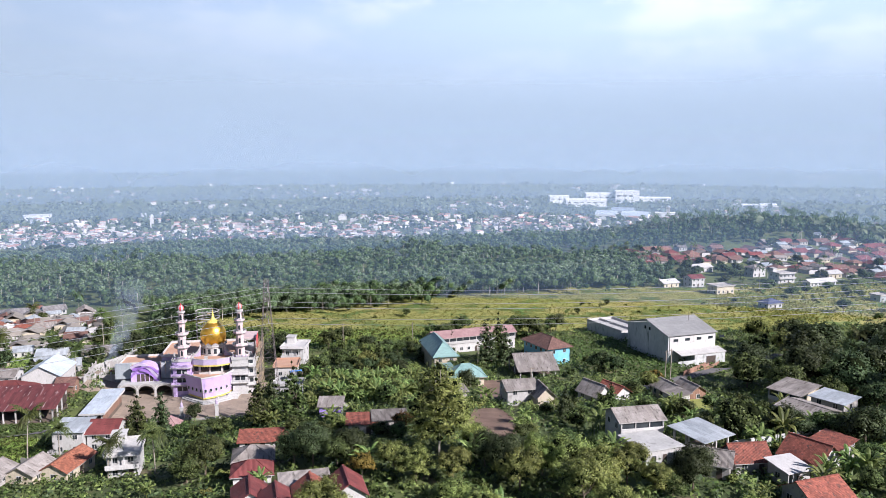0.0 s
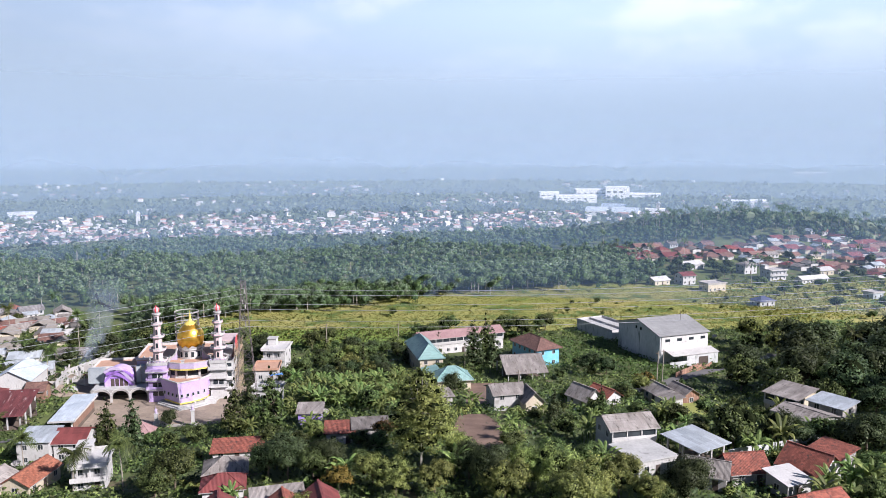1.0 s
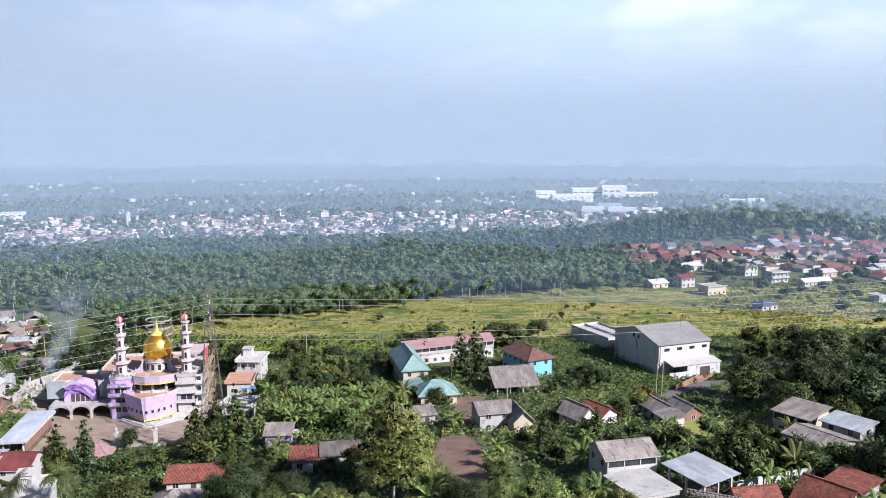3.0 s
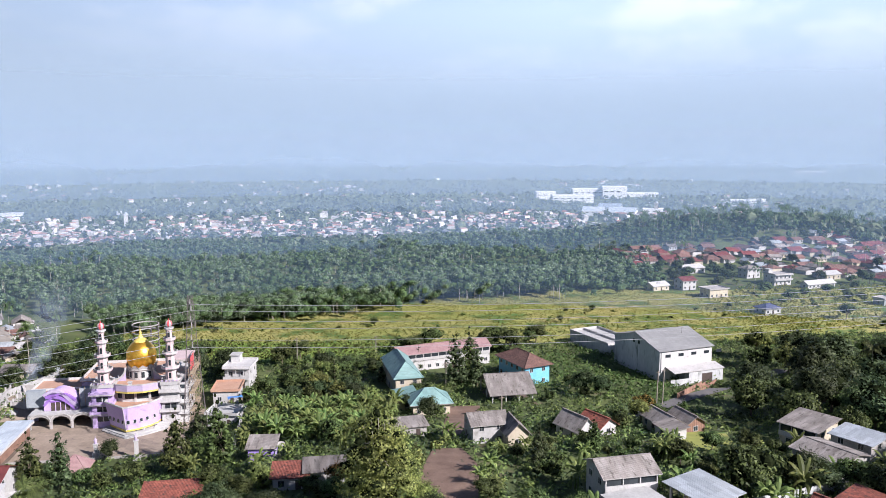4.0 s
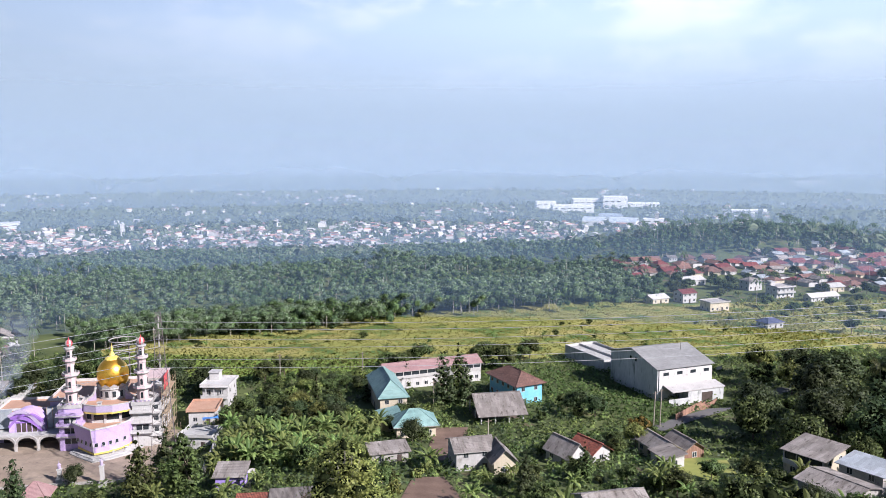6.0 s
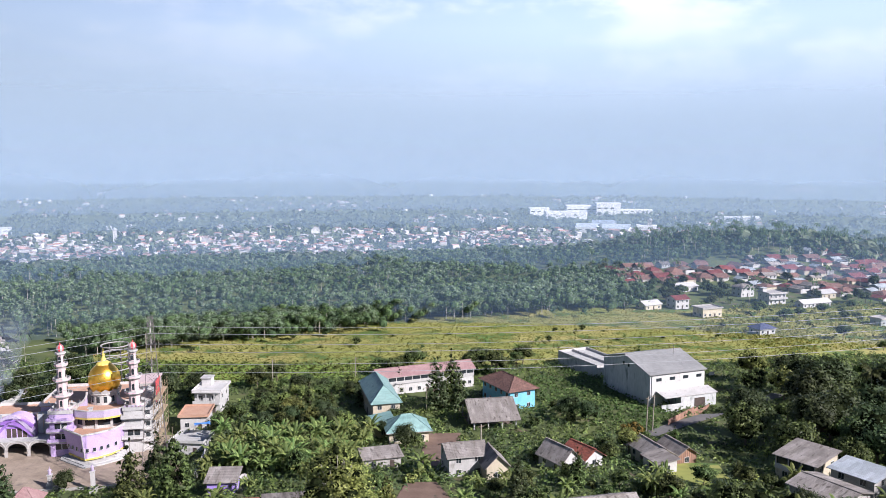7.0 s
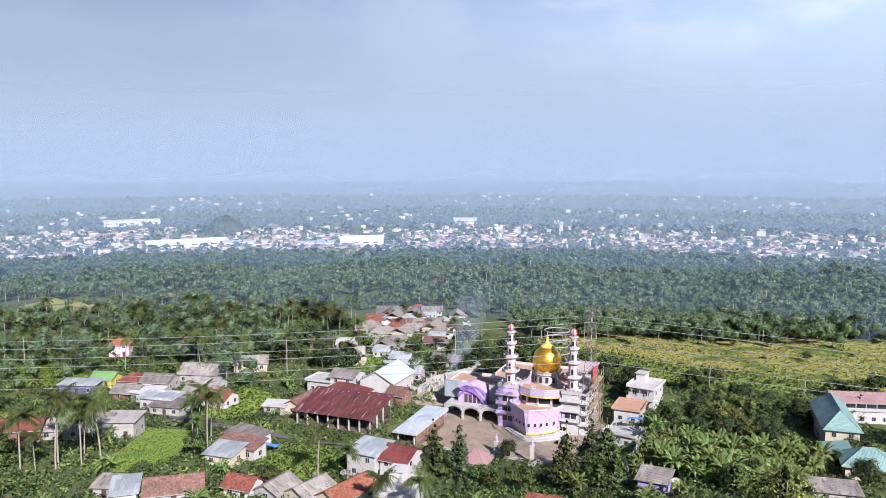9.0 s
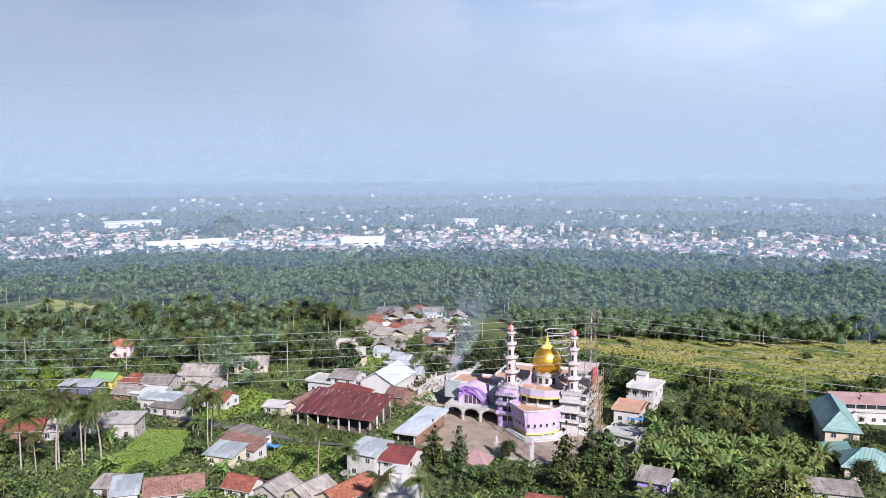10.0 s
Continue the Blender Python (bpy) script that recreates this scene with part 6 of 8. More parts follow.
TREE_LIST = [
    # kind, x, y, scale
    ("olive1", 6.5, 147.5, 0.6),
    ("broad0", -48.8, 153.2, 1.0), ("broad2", -51.9, 151.1, 0.8), ("palm1", -71.7, 159.8, 0.75), ("palm0", -60.8, 157.9, 0.8), 
    ("broad1", -34.2, 173.0, 0.6), ("dark0", -29.3, 147.3, 0.65), ("dark1", -25.3, 145.4, 0.75),
    ("broad3", -20.3, 143.6, 0.75), ("dark2", -18.0, 145.4, 0.6), ("broad2", -26.2, 163.0, 0.55), ("olive2", -23.1, 165.5, 0.45), ("ban0", -14.7, 139.7, 1.2), ("rust0", -14.6, 135.1, 0.8), ("rust0", -8.6, 161.5, 0.8), ("broad1", -9.4, 157.4, 0.5),
    ("olive1", -9.0, 137.1, 0.6), ("olive2", -4.9, 134.1, 0.65), ("olive1", 1.8, 134.0, 0.6), ("broad0", -11.8, 147.0, 0.45), ("dark0", 7.9, 141.6, 0.6), ("ban1", 4.9, 141.7, 1.2), ("dark1", 11.6, 136.5, 0.7), ("broad3", 17.1, 156.7, 0.5),
    ("dark2", 13.8, 139.0, 0.6), ("olive2", 13.5, 130.6, 0.75), ("olive1", 18.2, 136.9, 0.7), ("olive2", 22.8, 133.2, 0.85), ("olive0", 27.1, 129.5, 0.75), ("olive1", 32.9, 133.2, 0.7), ("broad0", 23.9, 146.8, 0.7), ("broad1", 30.6, 146.7, 0.6),
    ("dark1", 43.4, 129.5, 0.75), ("broad2", 39.6, 128.3, 0.6), ("olive2", 36.7, 128.4, 0.6), ("broad2", 62.0, 158.2, 1.1), ("broad0", 63.9, 168.0, 0.8), ("ban0", 62.8, 149.7, 1.3), ("ban1", 69.0, 153.8, 1.4), ("ban0", 71.2, 163.0, 1.2),
    ("broad1", 56.2, 175.9, 0.65), ("broad3", 40.5, 189.1, 0.5), ("cone0", 41.0, 184.9, 0.75), ("olive1", 58.6, 214.2, 0.6), ("rust0", 62.7, 226.4, 0.9), ("dark0", 51.6, 251.5, 0.65), ("dark2", 56.3, 247.2, 0.6), ("broad0", 49.5, 260.3, 0.5),
    ("cone1", 28.5, 175.9, 0.8), ("broad2", 29.8, 168.0, 0.6), ("ban0", 73.7, 135.8, 1.3), ("ban1", 76.3, 133.1, 1.3), ("ban0", 65.9, 128.3, 1.3), ("dark1", 84.2, 149.7, 0.8), ("broad3", 83.0, 153.8, 0.8), ("broad3", 4.9, 244.8, 0.7),
    ("dark1", 1.3, 236.2, 0.4), ("cone1", 14.9, 263.8, 1.5), ("cone0", 19.5, 271.2, 1.6), ("cone1", 21.7, 263.6, 1.2), ("cone0", 3.3, 286.6, 0.8),
    ("dark1", 96, 236, 1.1), ("dark2", 102, 214, 1.25), ("dark0", 106, 196, 1.2), ("dark1", 118, 250, 1.3), ("dark2", 130, 262, 1.3), ("dark0", 112, 226, 1.25), ("dark1", 125, 228, 1.3), ("dark2", 140, 240, 1.3),
    ("dark0", 120, 205, 1.25), ("dark1", 135, 210, 1.3), ("dark2", 116, 185, 1.15), ("dark0", 128, 275, 1.2), ("dark1", 150, 265, 1.3), ("dark2", 165, 280, 1.3), ("broad1", 89, 222, 1.35), ("broad0", 92, 203, 1.2),
    ("palm0", -129.8, 172, 0.95), ("palm1", -147.7, 186, 0.9), 
    ("palm0", -139.5, 150.3, 1.1), ("palm1", -140.8, 146.5, 1.0), ("palm2", -144.3, 143.4, 1.05), ("palm0", -143.6, 142.3, 1.0), ("palm1", -149.0, 137.8, 1.05), ("palm2", -143.0, 137.4, 0.6), ("palm0", -130.4, 169.9, 0.6),
    ("broad0", -82.2, 186.5, 0.55), ("cone0", -76.6, 188.5, 1.2), ("broad3", -73.5, 187.6, 0.45), ("cone1", -70.9, 189.5, 1.15), ("broad1", -66.3, 189.8, 0.5), ("broad2", -61.1, 187.2, 0.5), ("dark1", -70.6, 214.0, 0.45), ("broad3", -56.3, 188.9, 0.6), ("broad0", -55.1, 191.8, 0.45), ("cone0", -46.7, 190.7, 1.35), ("broad1", -48.7, 210.9, 0.65), ("cone1", -46.5, 206.4, 1.1), ("cone0", -38.0, 191.7, 1.45), ("dark0", -39.5, 200.5, 0.5), ("bush1", -80.8, 178.3, 1.2),
    ("palm0", -190, 225, 1.0), ("palm1", -200, 232, 1.0), ("palm2", -175, 228, 0.9), ("palm0", -165, 240, 1.0), ("palm1", -122, 252, 0.9), ("palm1", 143, 262, 1.0), ("palm2", -240, 195, 0.9), ("palm0", -215, 215, 0.95), ("palm1", -88, 172, 0.75),
    ("cone0", -22, 262, 0.9), ("cone0", -30, 285, 0.8), ("cone1", -8, 268, 0.7),
]
TAKEN = []
for k, (key, x, y, s) in enumerate(TREE_LIST):
    place(key, x, y, s, (k * 67) % 360)
    TAKEN.append((x, y, 2.0 * s))


def free(x, y, r):
    if any((x - a) ** 2 + (y - b) ** 2 < (r + c) ** 2 for a, b, c in COUNT):
        return False
    if any((x - a) ** 2 + (y - b) ** 2 < (r + c * 0.8) ** 2 for a, b, c in TAKEN):
        return False
    return not any(inside(p, x, y) for p in OPEN)


def scatter(n, zone, kinds, smin, smax, rs, r=1.4):
    done = 0
    lo = [min(p[i] for p in zone) for i in (0, 1)]
    hi = [max(p[i] for p in zone) for i in (0, 1)]
    for _ in range(n * 6):
        x, y = rs.uniform(lo[0], hi[0]), rs.uniform(lo[1], hi[1])
        s = rs.uniform(smin, smax)
        if inside(zone, x, y) and free(x, y, r * s):
            place(kinds[int(rs.integers(len(kinds)))], x, y, s, rs.uniform(0, 360), s * rs.uniform(0.85, 1.15))
            TAKEN.append((x, y, r * s))
            done += 1
            if done >= n:
                return


TAKEN += [(-200, 193, 9), (-192, 196, 7), (-178, 188, 7), (-168, 185, 7), (-176, 205, 8), (-166, 199, 6), (-150, 200, 8), (-112, 203, 6)]   # ground kept open before the houses
HAMLET = [(-176, 297), (-220, 362), (-206, 390), (-168, 374), (-138, 318), (-150, 294)]
OPEN.append(HAMLET)   # the hamlet beyond the mosque keeps clear of the larger trees
rs = np.random.default_rng(11)
scatter(18, [(-60, 106), (60, 103), (60, 121), (-60, 128)], ["broad0", "broad1", "broad2", "broad3", "olive1", "olive2"], 0.5, 0.85, rs)
scatter(10, [(-45, 150), (2, 150), (4, 185), (-32, 186)], ["broad0", "broad1", "broad2", "broad3", "cone0"], 0.35, 0.5, rs)
scatter(16, [(-24, 190), (-2, 195), (0, 236), (-26, 240)], ["broad0", "broad2", "cone0"], 0.4, 0.65, rs)
scatter(62, [(-46, 245), (-4, 238), (2, 285), (-40, 300)], ["broad0", "broad1", "cone0", "cone1", "olive1", "olive2", "broad3", "dark2"], 0.35, 0.62, rs, 1.8)
scatter(24, [(20, 160), (80, 160), (80, 250), (24, 250)], ["broad0", "broad1", "broad2", "broad3", "cone0"], 0.35, 0.6, rs)
scatter(95, [(98, 150), (190, 150), (220, 300), (125, 305), (95, 245)], ["dark0", "dark1", "dark2", "broad2", "broad0", "olive2", "broad1"], 0.8, 1.35, rs, 1.7)
scatter(24, [(60, 100), (110, 110), (110, 165), (70, 160)], ["broad0", "broad1", "ban0", "ban1", "dark0"], 0.5, 0.8, rs)
scatter(105, [(-36, 200), (-4, 200), (-2, 238), (-40, 236)], ["ban0", "ban1"], 0.8, 1.3, rs, 1.2)
scatter(40, [(20, 150), (100, 120), (100, 190), (60, 190)], ["ban0", "ban1", "bush0"], 0.8, 1.2, rs, 1.2)
scatter(90, [(-270, 130), (-100, 120), (-90, 180), (-120, 240), (-270, 260)], ["broad0", "ban0", "ban1", "ban0", "bush0", "palm1", "bush1", "palm0"], 0.45, 0.85, rs)
scatter(110, [(-330, 220), (-120, 250), (-110, 330), (-150, 350), (-360, 340)], ["broad0", "broad3", "broad1", "dark2", "timber0", "palm2", "dark1", "dark0"], 0.55, 0.85, rs)
scatter(40, [(-120, 255), (-60, 268), (-40, 300), (-120, 330)], ["broad0", "bush0", "bush1", "ban0", "dark1"], 0.5, 0.9, rs)
scatter(40, [(120, 300), (300, 300), (330, 480), (150, 440)], ["broad0", "ban1", "broad2", "palm1", "bush1"], 0.5, 0.9, rs)
scatter(44, [(-38, 350), (34, 350), (30, 376), (-28, 374)], ["dark0", "broad1", "dark1", "broad3"], 0.5, 0.75, rs, 1.6)
scatter(50, [(-120, 300), (40, 306), (50, 330), (-110, 345)], ["bush0", "bush1", "ban0", "broad0"], 0.6, 1.1, rs, 1.0)
scatter(80, [(-118, 350), (-34, 389), (43, 430), (112, 456), (112, 466), (43, 440), (-34, 402), (-118, 364)], ["timber0", "broad2", "broad1", "bush0", "olive1"], 0.4, 0.75, rs, 0.8)
scatter(110, [(-62, 112), (60, 106), (92, 160), (24, 200), (-60, 188)], ["ban0", "bush0", "bush1", "ban1", "bush0", "bush1"], 0.6, 1.1, rs, 0.9)
scatter(105, [(-270, 130), (-100, 120), (-90, 180), (-120, 240), (-270, 260)], ["ban0", "bush1", "bush0", "bush1"], 0.7, 1.2, rs, 1.0)


def forest():
    """The far timber plantation: umbrella crowns on slim pale trunks, darker round trees and scrub among them, and some palms."""
    rs = np.random.default_rng(21)
    n = 19000
    A, D = np.radians(rs.uniform(-66, 38, n)), np.sqrt(rs.uniform(230 ** 2, 760 ** 2, n))
    X, Y = D * np.sin(A), D * np.cos(A)
    edge = np.interp(X, (-125, -83, -34, 11, 43, 112, 135), (340, 370, 392, 420, 431, 457, 468)) + 4 * np.sin(X / 17.0) + 3 * np.sin(X / 7.0 + 1)
    m = 1500   # the wood's front row stands closed along the field
    X = np.concatenate([X, rs.uniform(-125, 140, m)])
    front = np.interp(X[n:], (-125, -83, -34, 11, 43, 112, 135), (344, 374, 396, 424, 435, 461, 472)) + 30 * rs.random(m)
    Y, A, D = np.concatenate([Y, front]), np.concatenate([A, np.zeros(m)]), np.concatenate([D, np.hypot(X[n:], front)])
    n += m
    edge = np.concatenate([edge, np.zeros(m)])
    edge = np.where(X < -112, 330 + 22 * np.sin(X / 30.0), edge)
    edge = np.where(X > 130, 470 + 0.35 * (X - 130), edge)
    keep = np.where(A < -0.62, D > 292 + 18 * np.sin(A * 31), Y > edge - 22 * rs.random(n) ** 3)
    keep &= ~((X > 140) & (X < 460) & (Y < np.where(X < 208, 600, 612)))
    for cx, cy, rx, ry in ((-184, 342, 50, 54), (-237, 230, 9, 9), (-222, 252, 9, 9), (-181, 240, 11, 11), (-372, 284, 52, 34), (-344, 338, 44, 36), (-420, 470, 40, 12), (-60, 600, 45, 10), (-250, 560, 50, 11)):
        keep &= np.hypot((X - cx) / rx, (Y - cy) / ry) > 1
    patch = np.sin(X / 41.0 + 1.3 * np.sin(Y / 53.0)) * np.cos(Y / 37.0 + 0.8 * np.sin(X / 29.0))
    keep &= rs.random(n) < 0.72 + 0.3 * patch
    X, Y, patch = X[keep], Y[keep], patch[keep]
    n = len(X)
    Z = G(X, Y)
    kind = np.where(rs.random(n) < 0.2 + 0.2 * patch, 0, np.where(rs.random(n) < 0.93, 1, 2))   # umbrella, round, slender
    H = np.choose(kind, (rs.uniform(9, 13, n), rs.uniform(6.5, 10.5, n), rs.uniform(9, 13, n)))
    R = np.choose(kind, (rs.uniform(2.6, 4.8, n), rs.uniform(2.3, 4.6, n), rs.uniform(1.3, 2.2, n)))
    H *= 1 + 0.22 * patch + 0.12 * np.sin(X / 23.0 + 2) * np.sin(Y / 19.0)
    hz = np.choose(kind, (rs.uniform(1.5, 2.6, n), R * 0.85, H * 0.3))
    zc = H - hz
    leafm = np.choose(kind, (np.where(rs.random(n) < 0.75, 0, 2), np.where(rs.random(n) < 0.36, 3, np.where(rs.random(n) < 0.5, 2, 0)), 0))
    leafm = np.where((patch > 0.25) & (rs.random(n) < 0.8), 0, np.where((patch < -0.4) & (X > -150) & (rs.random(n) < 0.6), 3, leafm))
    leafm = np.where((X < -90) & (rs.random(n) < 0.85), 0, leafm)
    leafm = np.where((X > 120) & (Y > 590) & (rs.random(n) < 0.85), 3, leafm)
    LL, LM, LN = [], [], []
    for sel, S, K, size in ((np.hypot(X, Y) < 430, 14, 170, 0.38), (np.hypot(X, Y) >= 430, 8, 64, 0.68)):
        m = int(sel.sum())
        sc = rs.normal(size=(m, S, 3))
        sc /= np.linalg.norm(sc, axis=2, keepdims=True)
        sc *= rs.uniform(0.45, 0.85, (m, S, 1))
        c = rs.normal(size=(m, K, 3))
        c /= np.linalg.norm(c, axis=2, keepdims=True)
        P = sc[:, np.arange(K) % S] + c * 0.34 * rs.uniform(0.6, 1.2, (m, K, 1))
        C = np.stack([X[sel][:, None] + P[..., 0] * R[sel][:, None], Y[sel][:, None] + P[..., 1] * R[sel][:, None], (Z + zc)[sel][:, None] + P[..., 2] * hz[sel][:, None]], -1).reshape(-1, 3)
        LL.append(leaf_tris(C, c.reshape(-1, 3) + np.array([0, 0, 0.6]), size, rs))
        LM.append(np.repeat(leafm[sel], K))
        LN.append((c * 0.6 + sc[:, np.arange(K) % S] * 1.1 + np.array([0, 0, 0.1])).reshape(-1, 3))
    L = np.concatenate(LL)
    # the dense inside of each crown, in dark leaf colour to paint shaded gaps
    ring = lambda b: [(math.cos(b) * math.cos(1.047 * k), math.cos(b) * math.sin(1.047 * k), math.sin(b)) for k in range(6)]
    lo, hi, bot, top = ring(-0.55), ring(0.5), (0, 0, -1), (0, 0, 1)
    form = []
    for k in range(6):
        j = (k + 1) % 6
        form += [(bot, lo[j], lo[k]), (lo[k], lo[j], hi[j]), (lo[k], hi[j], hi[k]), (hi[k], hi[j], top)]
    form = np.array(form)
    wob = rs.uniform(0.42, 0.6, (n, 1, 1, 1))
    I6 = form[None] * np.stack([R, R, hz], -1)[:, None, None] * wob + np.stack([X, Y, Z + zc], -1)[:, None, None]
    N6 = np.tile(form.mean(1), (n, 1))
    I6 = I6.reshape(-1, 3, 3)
    T, thin = [], rs.random(n)
    for a in range(3):
        u, v = 2.094 * a, 2.094 * (a + 1)
        r = 0.1
        b = (kind != 1) & (thin < 0.3) | (thin < 0.05)
        q = lambda t, h: np.stack([X[b] + r * math.cos(t), Y[b] + r * math.sin(t), Z[b] + h], -1)
        T.append(np.stack([q(u, -1), q(v, -1), q(v, H[b] * 0.85), q(u, H[b] * 0.85)], 1))
    T = split_quads(np.concatenate(T))
    # palms with drooping fronds
    m = 260
    pa, pd = np.radians(rs.uniform(-64, 33, m)), np.sqrt(rs.uniform(300 ** 2, 740 ** 2, m))
    px, py = pd * np.sin(pa), pd * np.cos(pa)
    px[:170], py[:170] = rs.uniform(170, 440, 170), rs.uniform(625, 730, 170)
    ok = (py > 425) | (px < -125)
    px, py = px[ok], py[ok]
    F, B = [], []
    for x, y, z in zip(px, py, G(px, py)):
        h = rs.uniform(10, 17)
        for k in range(13):
            a, e, ln = 2.4 * k, (0.7, 0.25, -0.1)[k % 3], rs.uniform(3.0, 4.2)
            d, w = np.array([math.cos(a), math.sin(a), 0]), np.array([-math.sin(a), math.cos(a), 0]) * 0.42
            o = np.array([x, y, z + h])
            mid, tip = o + d * ln * 0.55 + np.array([0, 0, e * ln * 0.55]), o + d * ln + np.array([0, 0, (e - 0.75) * ln])
            F += [(o, mid - w, mid + w), (mid + w, mid - w, tip)]
        B.append(((x - 0.16, y, z), (x + 0.16, y, z), (x + 0.1, y, z + h)))
        B.append(((x, y - 0.16, z), (x, y + 0.16, z), (x, y + 0.1, z + h)))
    F, B = np.array(F), np.array(B)
    me = quads_mesh("forest", np.concatenate([L, T, I6, F, B]), ["leaf_forest", "pale_bark", "leaf", "leaf_dark", "crown_shade"], np.concatenate(LM + [np.ones(len(T)), np.full(len(I6), 3), np.full(len(F), 3), np.ones(len(B))]), np.concatenate(LN + [flat(T), N6, flat(F) * 0.4 + np.array([0, 0, 1]), flat(B)]))
    tagged(new("forest", me), "dense timber plantation of slim pale-trunked trees", "forest", kind="stuff")


forest()


def far_woods():
    """Woods between and beyond the far town's houses."""
    rs = np.random.default_rng(31)
    n = 9000
    A, D = np.radians(rs.uniform(-66, 38, n)), 700 + 2300 * rs.random(n) ** 1.3
    X, Y = D * np.sin(A), D * np.cos(A)
    Z = G(X, Y)
    K = 9
    R = rs.uniform(4, 9, n)
    c = rs.normal(size=(n, K, 3))
    c /= np.linalg.norm(c, axis=2, keepdims=True)
    c[..., 2] = np.abs(c[..., 2])
    C = np.stack([X[:, None] + c[..., 0] * R[:, None], Y[:, None] + c[..., 1] * R[:, None], Z[:, None] + 1 + c[..., 2] * R[:, None] * 1.2], -1).reshape(-1, 3)
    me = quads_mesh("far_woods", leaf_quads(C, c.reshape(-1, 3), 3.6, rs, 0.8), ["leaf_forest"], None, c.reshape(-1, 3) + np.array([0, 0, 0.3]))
    tagged(new("far_woods", me), "distant woods and gardens around the town", "woods", kind="stuff")


far_woods()


# ---------------------------------------------------------------- far town
def small_house_mesh(w, d, h, rise, roofk, wallk):
    bm = boxes((-w / 2, w / 2, -d / 2, d / 2, -2, h))
    nf = len(bm.faces)
    W, D = w / 2 + 0.5, d / 2 + 0.5
    slab(bm, [(-W, -D, h), (W, -D, h), (W, 0, h + rise), (-W, 0, h + rise)], 0.2)
    slab(bm, [(W, D, h), (-W, D, h), (-W, 0, h + rise), (W, 0, h + rise)], 0.2)
    bm.faces.ensure_lookup_table()
    for f in bm.faces[nf:]:
        f.material_index = 1
    k = max(2, int(w / 3))
    nf = len(bm.faces)
    for i in range(k):
        u = -w / 2 + w * (i + 0.5) / k
        box(bm, u - 0.5, u + 0.5, -d / 2 - 0.04, -d / 2 + 0.02, 0.9, 2.1)
    bm.faces.ensure_lookup_table()
    for f in bm.faces[nf:]:
        f.material_index = 2
    me = bpy.data.meshes.new("house")
    bm.normal_update()
    bm.to_mesh(me)
    bm.free()
    for q in (wallk, roofk, "pane"):
        me.materials.append(M[q])
    return me


def low_house_mesh(w, d, roofk, wallk, hip):
    """A low village house whose wide tiled roof hides most of its walls."""
    bm = boxes((-w / 2, w / 2, -d / 2, d / 2, -2, 2.7), (-w * 0.2, w * 0.25, -d / 2 - 1.6, -d / 2, -2, 2.2))
    nf = len(bm.faces)
    W, D, r = w / 2 + 0.7, d / 2 + 0.7, d * 0.26
    i = W - D * 0.8 if hip else W
    a, b, c, e = (-W, -D, 2.6), (W, -D, 2.6), (W, D, 2.6), (-W, D, 2.6)
    p, q = (-i, 0, 2.6 + r), (i, 0, 2.6 + r)
    slab(bm, [a, b, q, p], 0.18)
    slab(bm, [c, e, p, q], 0.18)
    if hip:
        for u, v, t in ((b, c, q), (e, a, p)):
            bm.faces.new([bm.verts.new(k) for k in (u, v, t)])
    slab(bm, [(-w * 0.25, -D - 1.4, 2.0), (w * 0.3, -D - 1.4, 2.0), (w * 0.3, -D + 0.4, 2.55), (-w * 0.25, -D + 0.4, 2.55)], 0.12)
    bm.faces.ensure_lookup_table()
    for f in bm.faces[nf:]:
        f.material_index = 1
    nf = len(bm.faces)
    for u in (-0.36, 0.38):
        box(bm, w * u - 0.5, w * u + 0.5, -d / 2 - 0.04, -d / 2 + 0.02, 0.9, 2.0)
    bm.faces.ensure_lookup_table()
    for f in bm.faces[nf:]:
        f.material_index = 2
    me = bpy.data.meshes.new("house")
    bm.normal_update()
    bm.to_mesh(me)
    bm.free()
    for k in (wallk, roofk, "pane"):
        me.materials.append(M[k])
    return me


FAR = [small_house_mesh(9, 8, 2.8, 1.9, rk, wk) for rk, wk in (("tile_brown", "white"), ("tile", "cream"), ("asbestos", "white"), ("maroon", "plaster"), ("zinc", "white"), ("tile_brown", "plaster"), ("plaster", "cream"), ("asbestos", "cream"))]
FAR_LABEL = ["white house with brown tile roof", "cream house with red tile roof", "white house with grey sheet roof", "white house with maroon roof", "white house with pale zinc roof", "grey plastered house with brown tile roof", "cream house with pale grey roof", "cream house with dull sheet roof"]


def far_house(x, y, yaw, k, s=1.0, sz=1.0, group="houses of the far village"):
    ob = new("house", FAR[k])
    ob.matrix_basis = pose(x, y, g(x, y), 0, 0, yaw) @ Matrix.Diagonal((s, s, s * sz, 1))
    COUNT.append((x, y, 6 * s))
    tagged(ob, FAR_LABEL[k] + ", seen far off", "house", group)


FAR += [low_house_mesh(11, 9, "pale_roof", "cream", False), low_house_mesh(13, 9, "pale_roof", "white", True), low_house_mesh(10, 8, "tile_orange", "cream", True), low_house_mesh(12, 8, "asbestos", "white", False)]
FAR_LABEL += ["low cream house under a pale sandy roof", "low white house under a pale hipped roof", "low cream house under an orange tile roof", "long white house under a weathered grey roof"]
rs = np.random.default_rng(14)
FAR += [low_house_mesh(10, 8, "tile_brown", "white", False), low_house_mesh(9, 7, "tile", "cream", True), low_house_mesh(9, 8, "white", "white", False)]
FAR_LABEL += ["low white house under a brown tile roof", "small cream house under a red tile roof", "low white house under a bright sheet roof"]
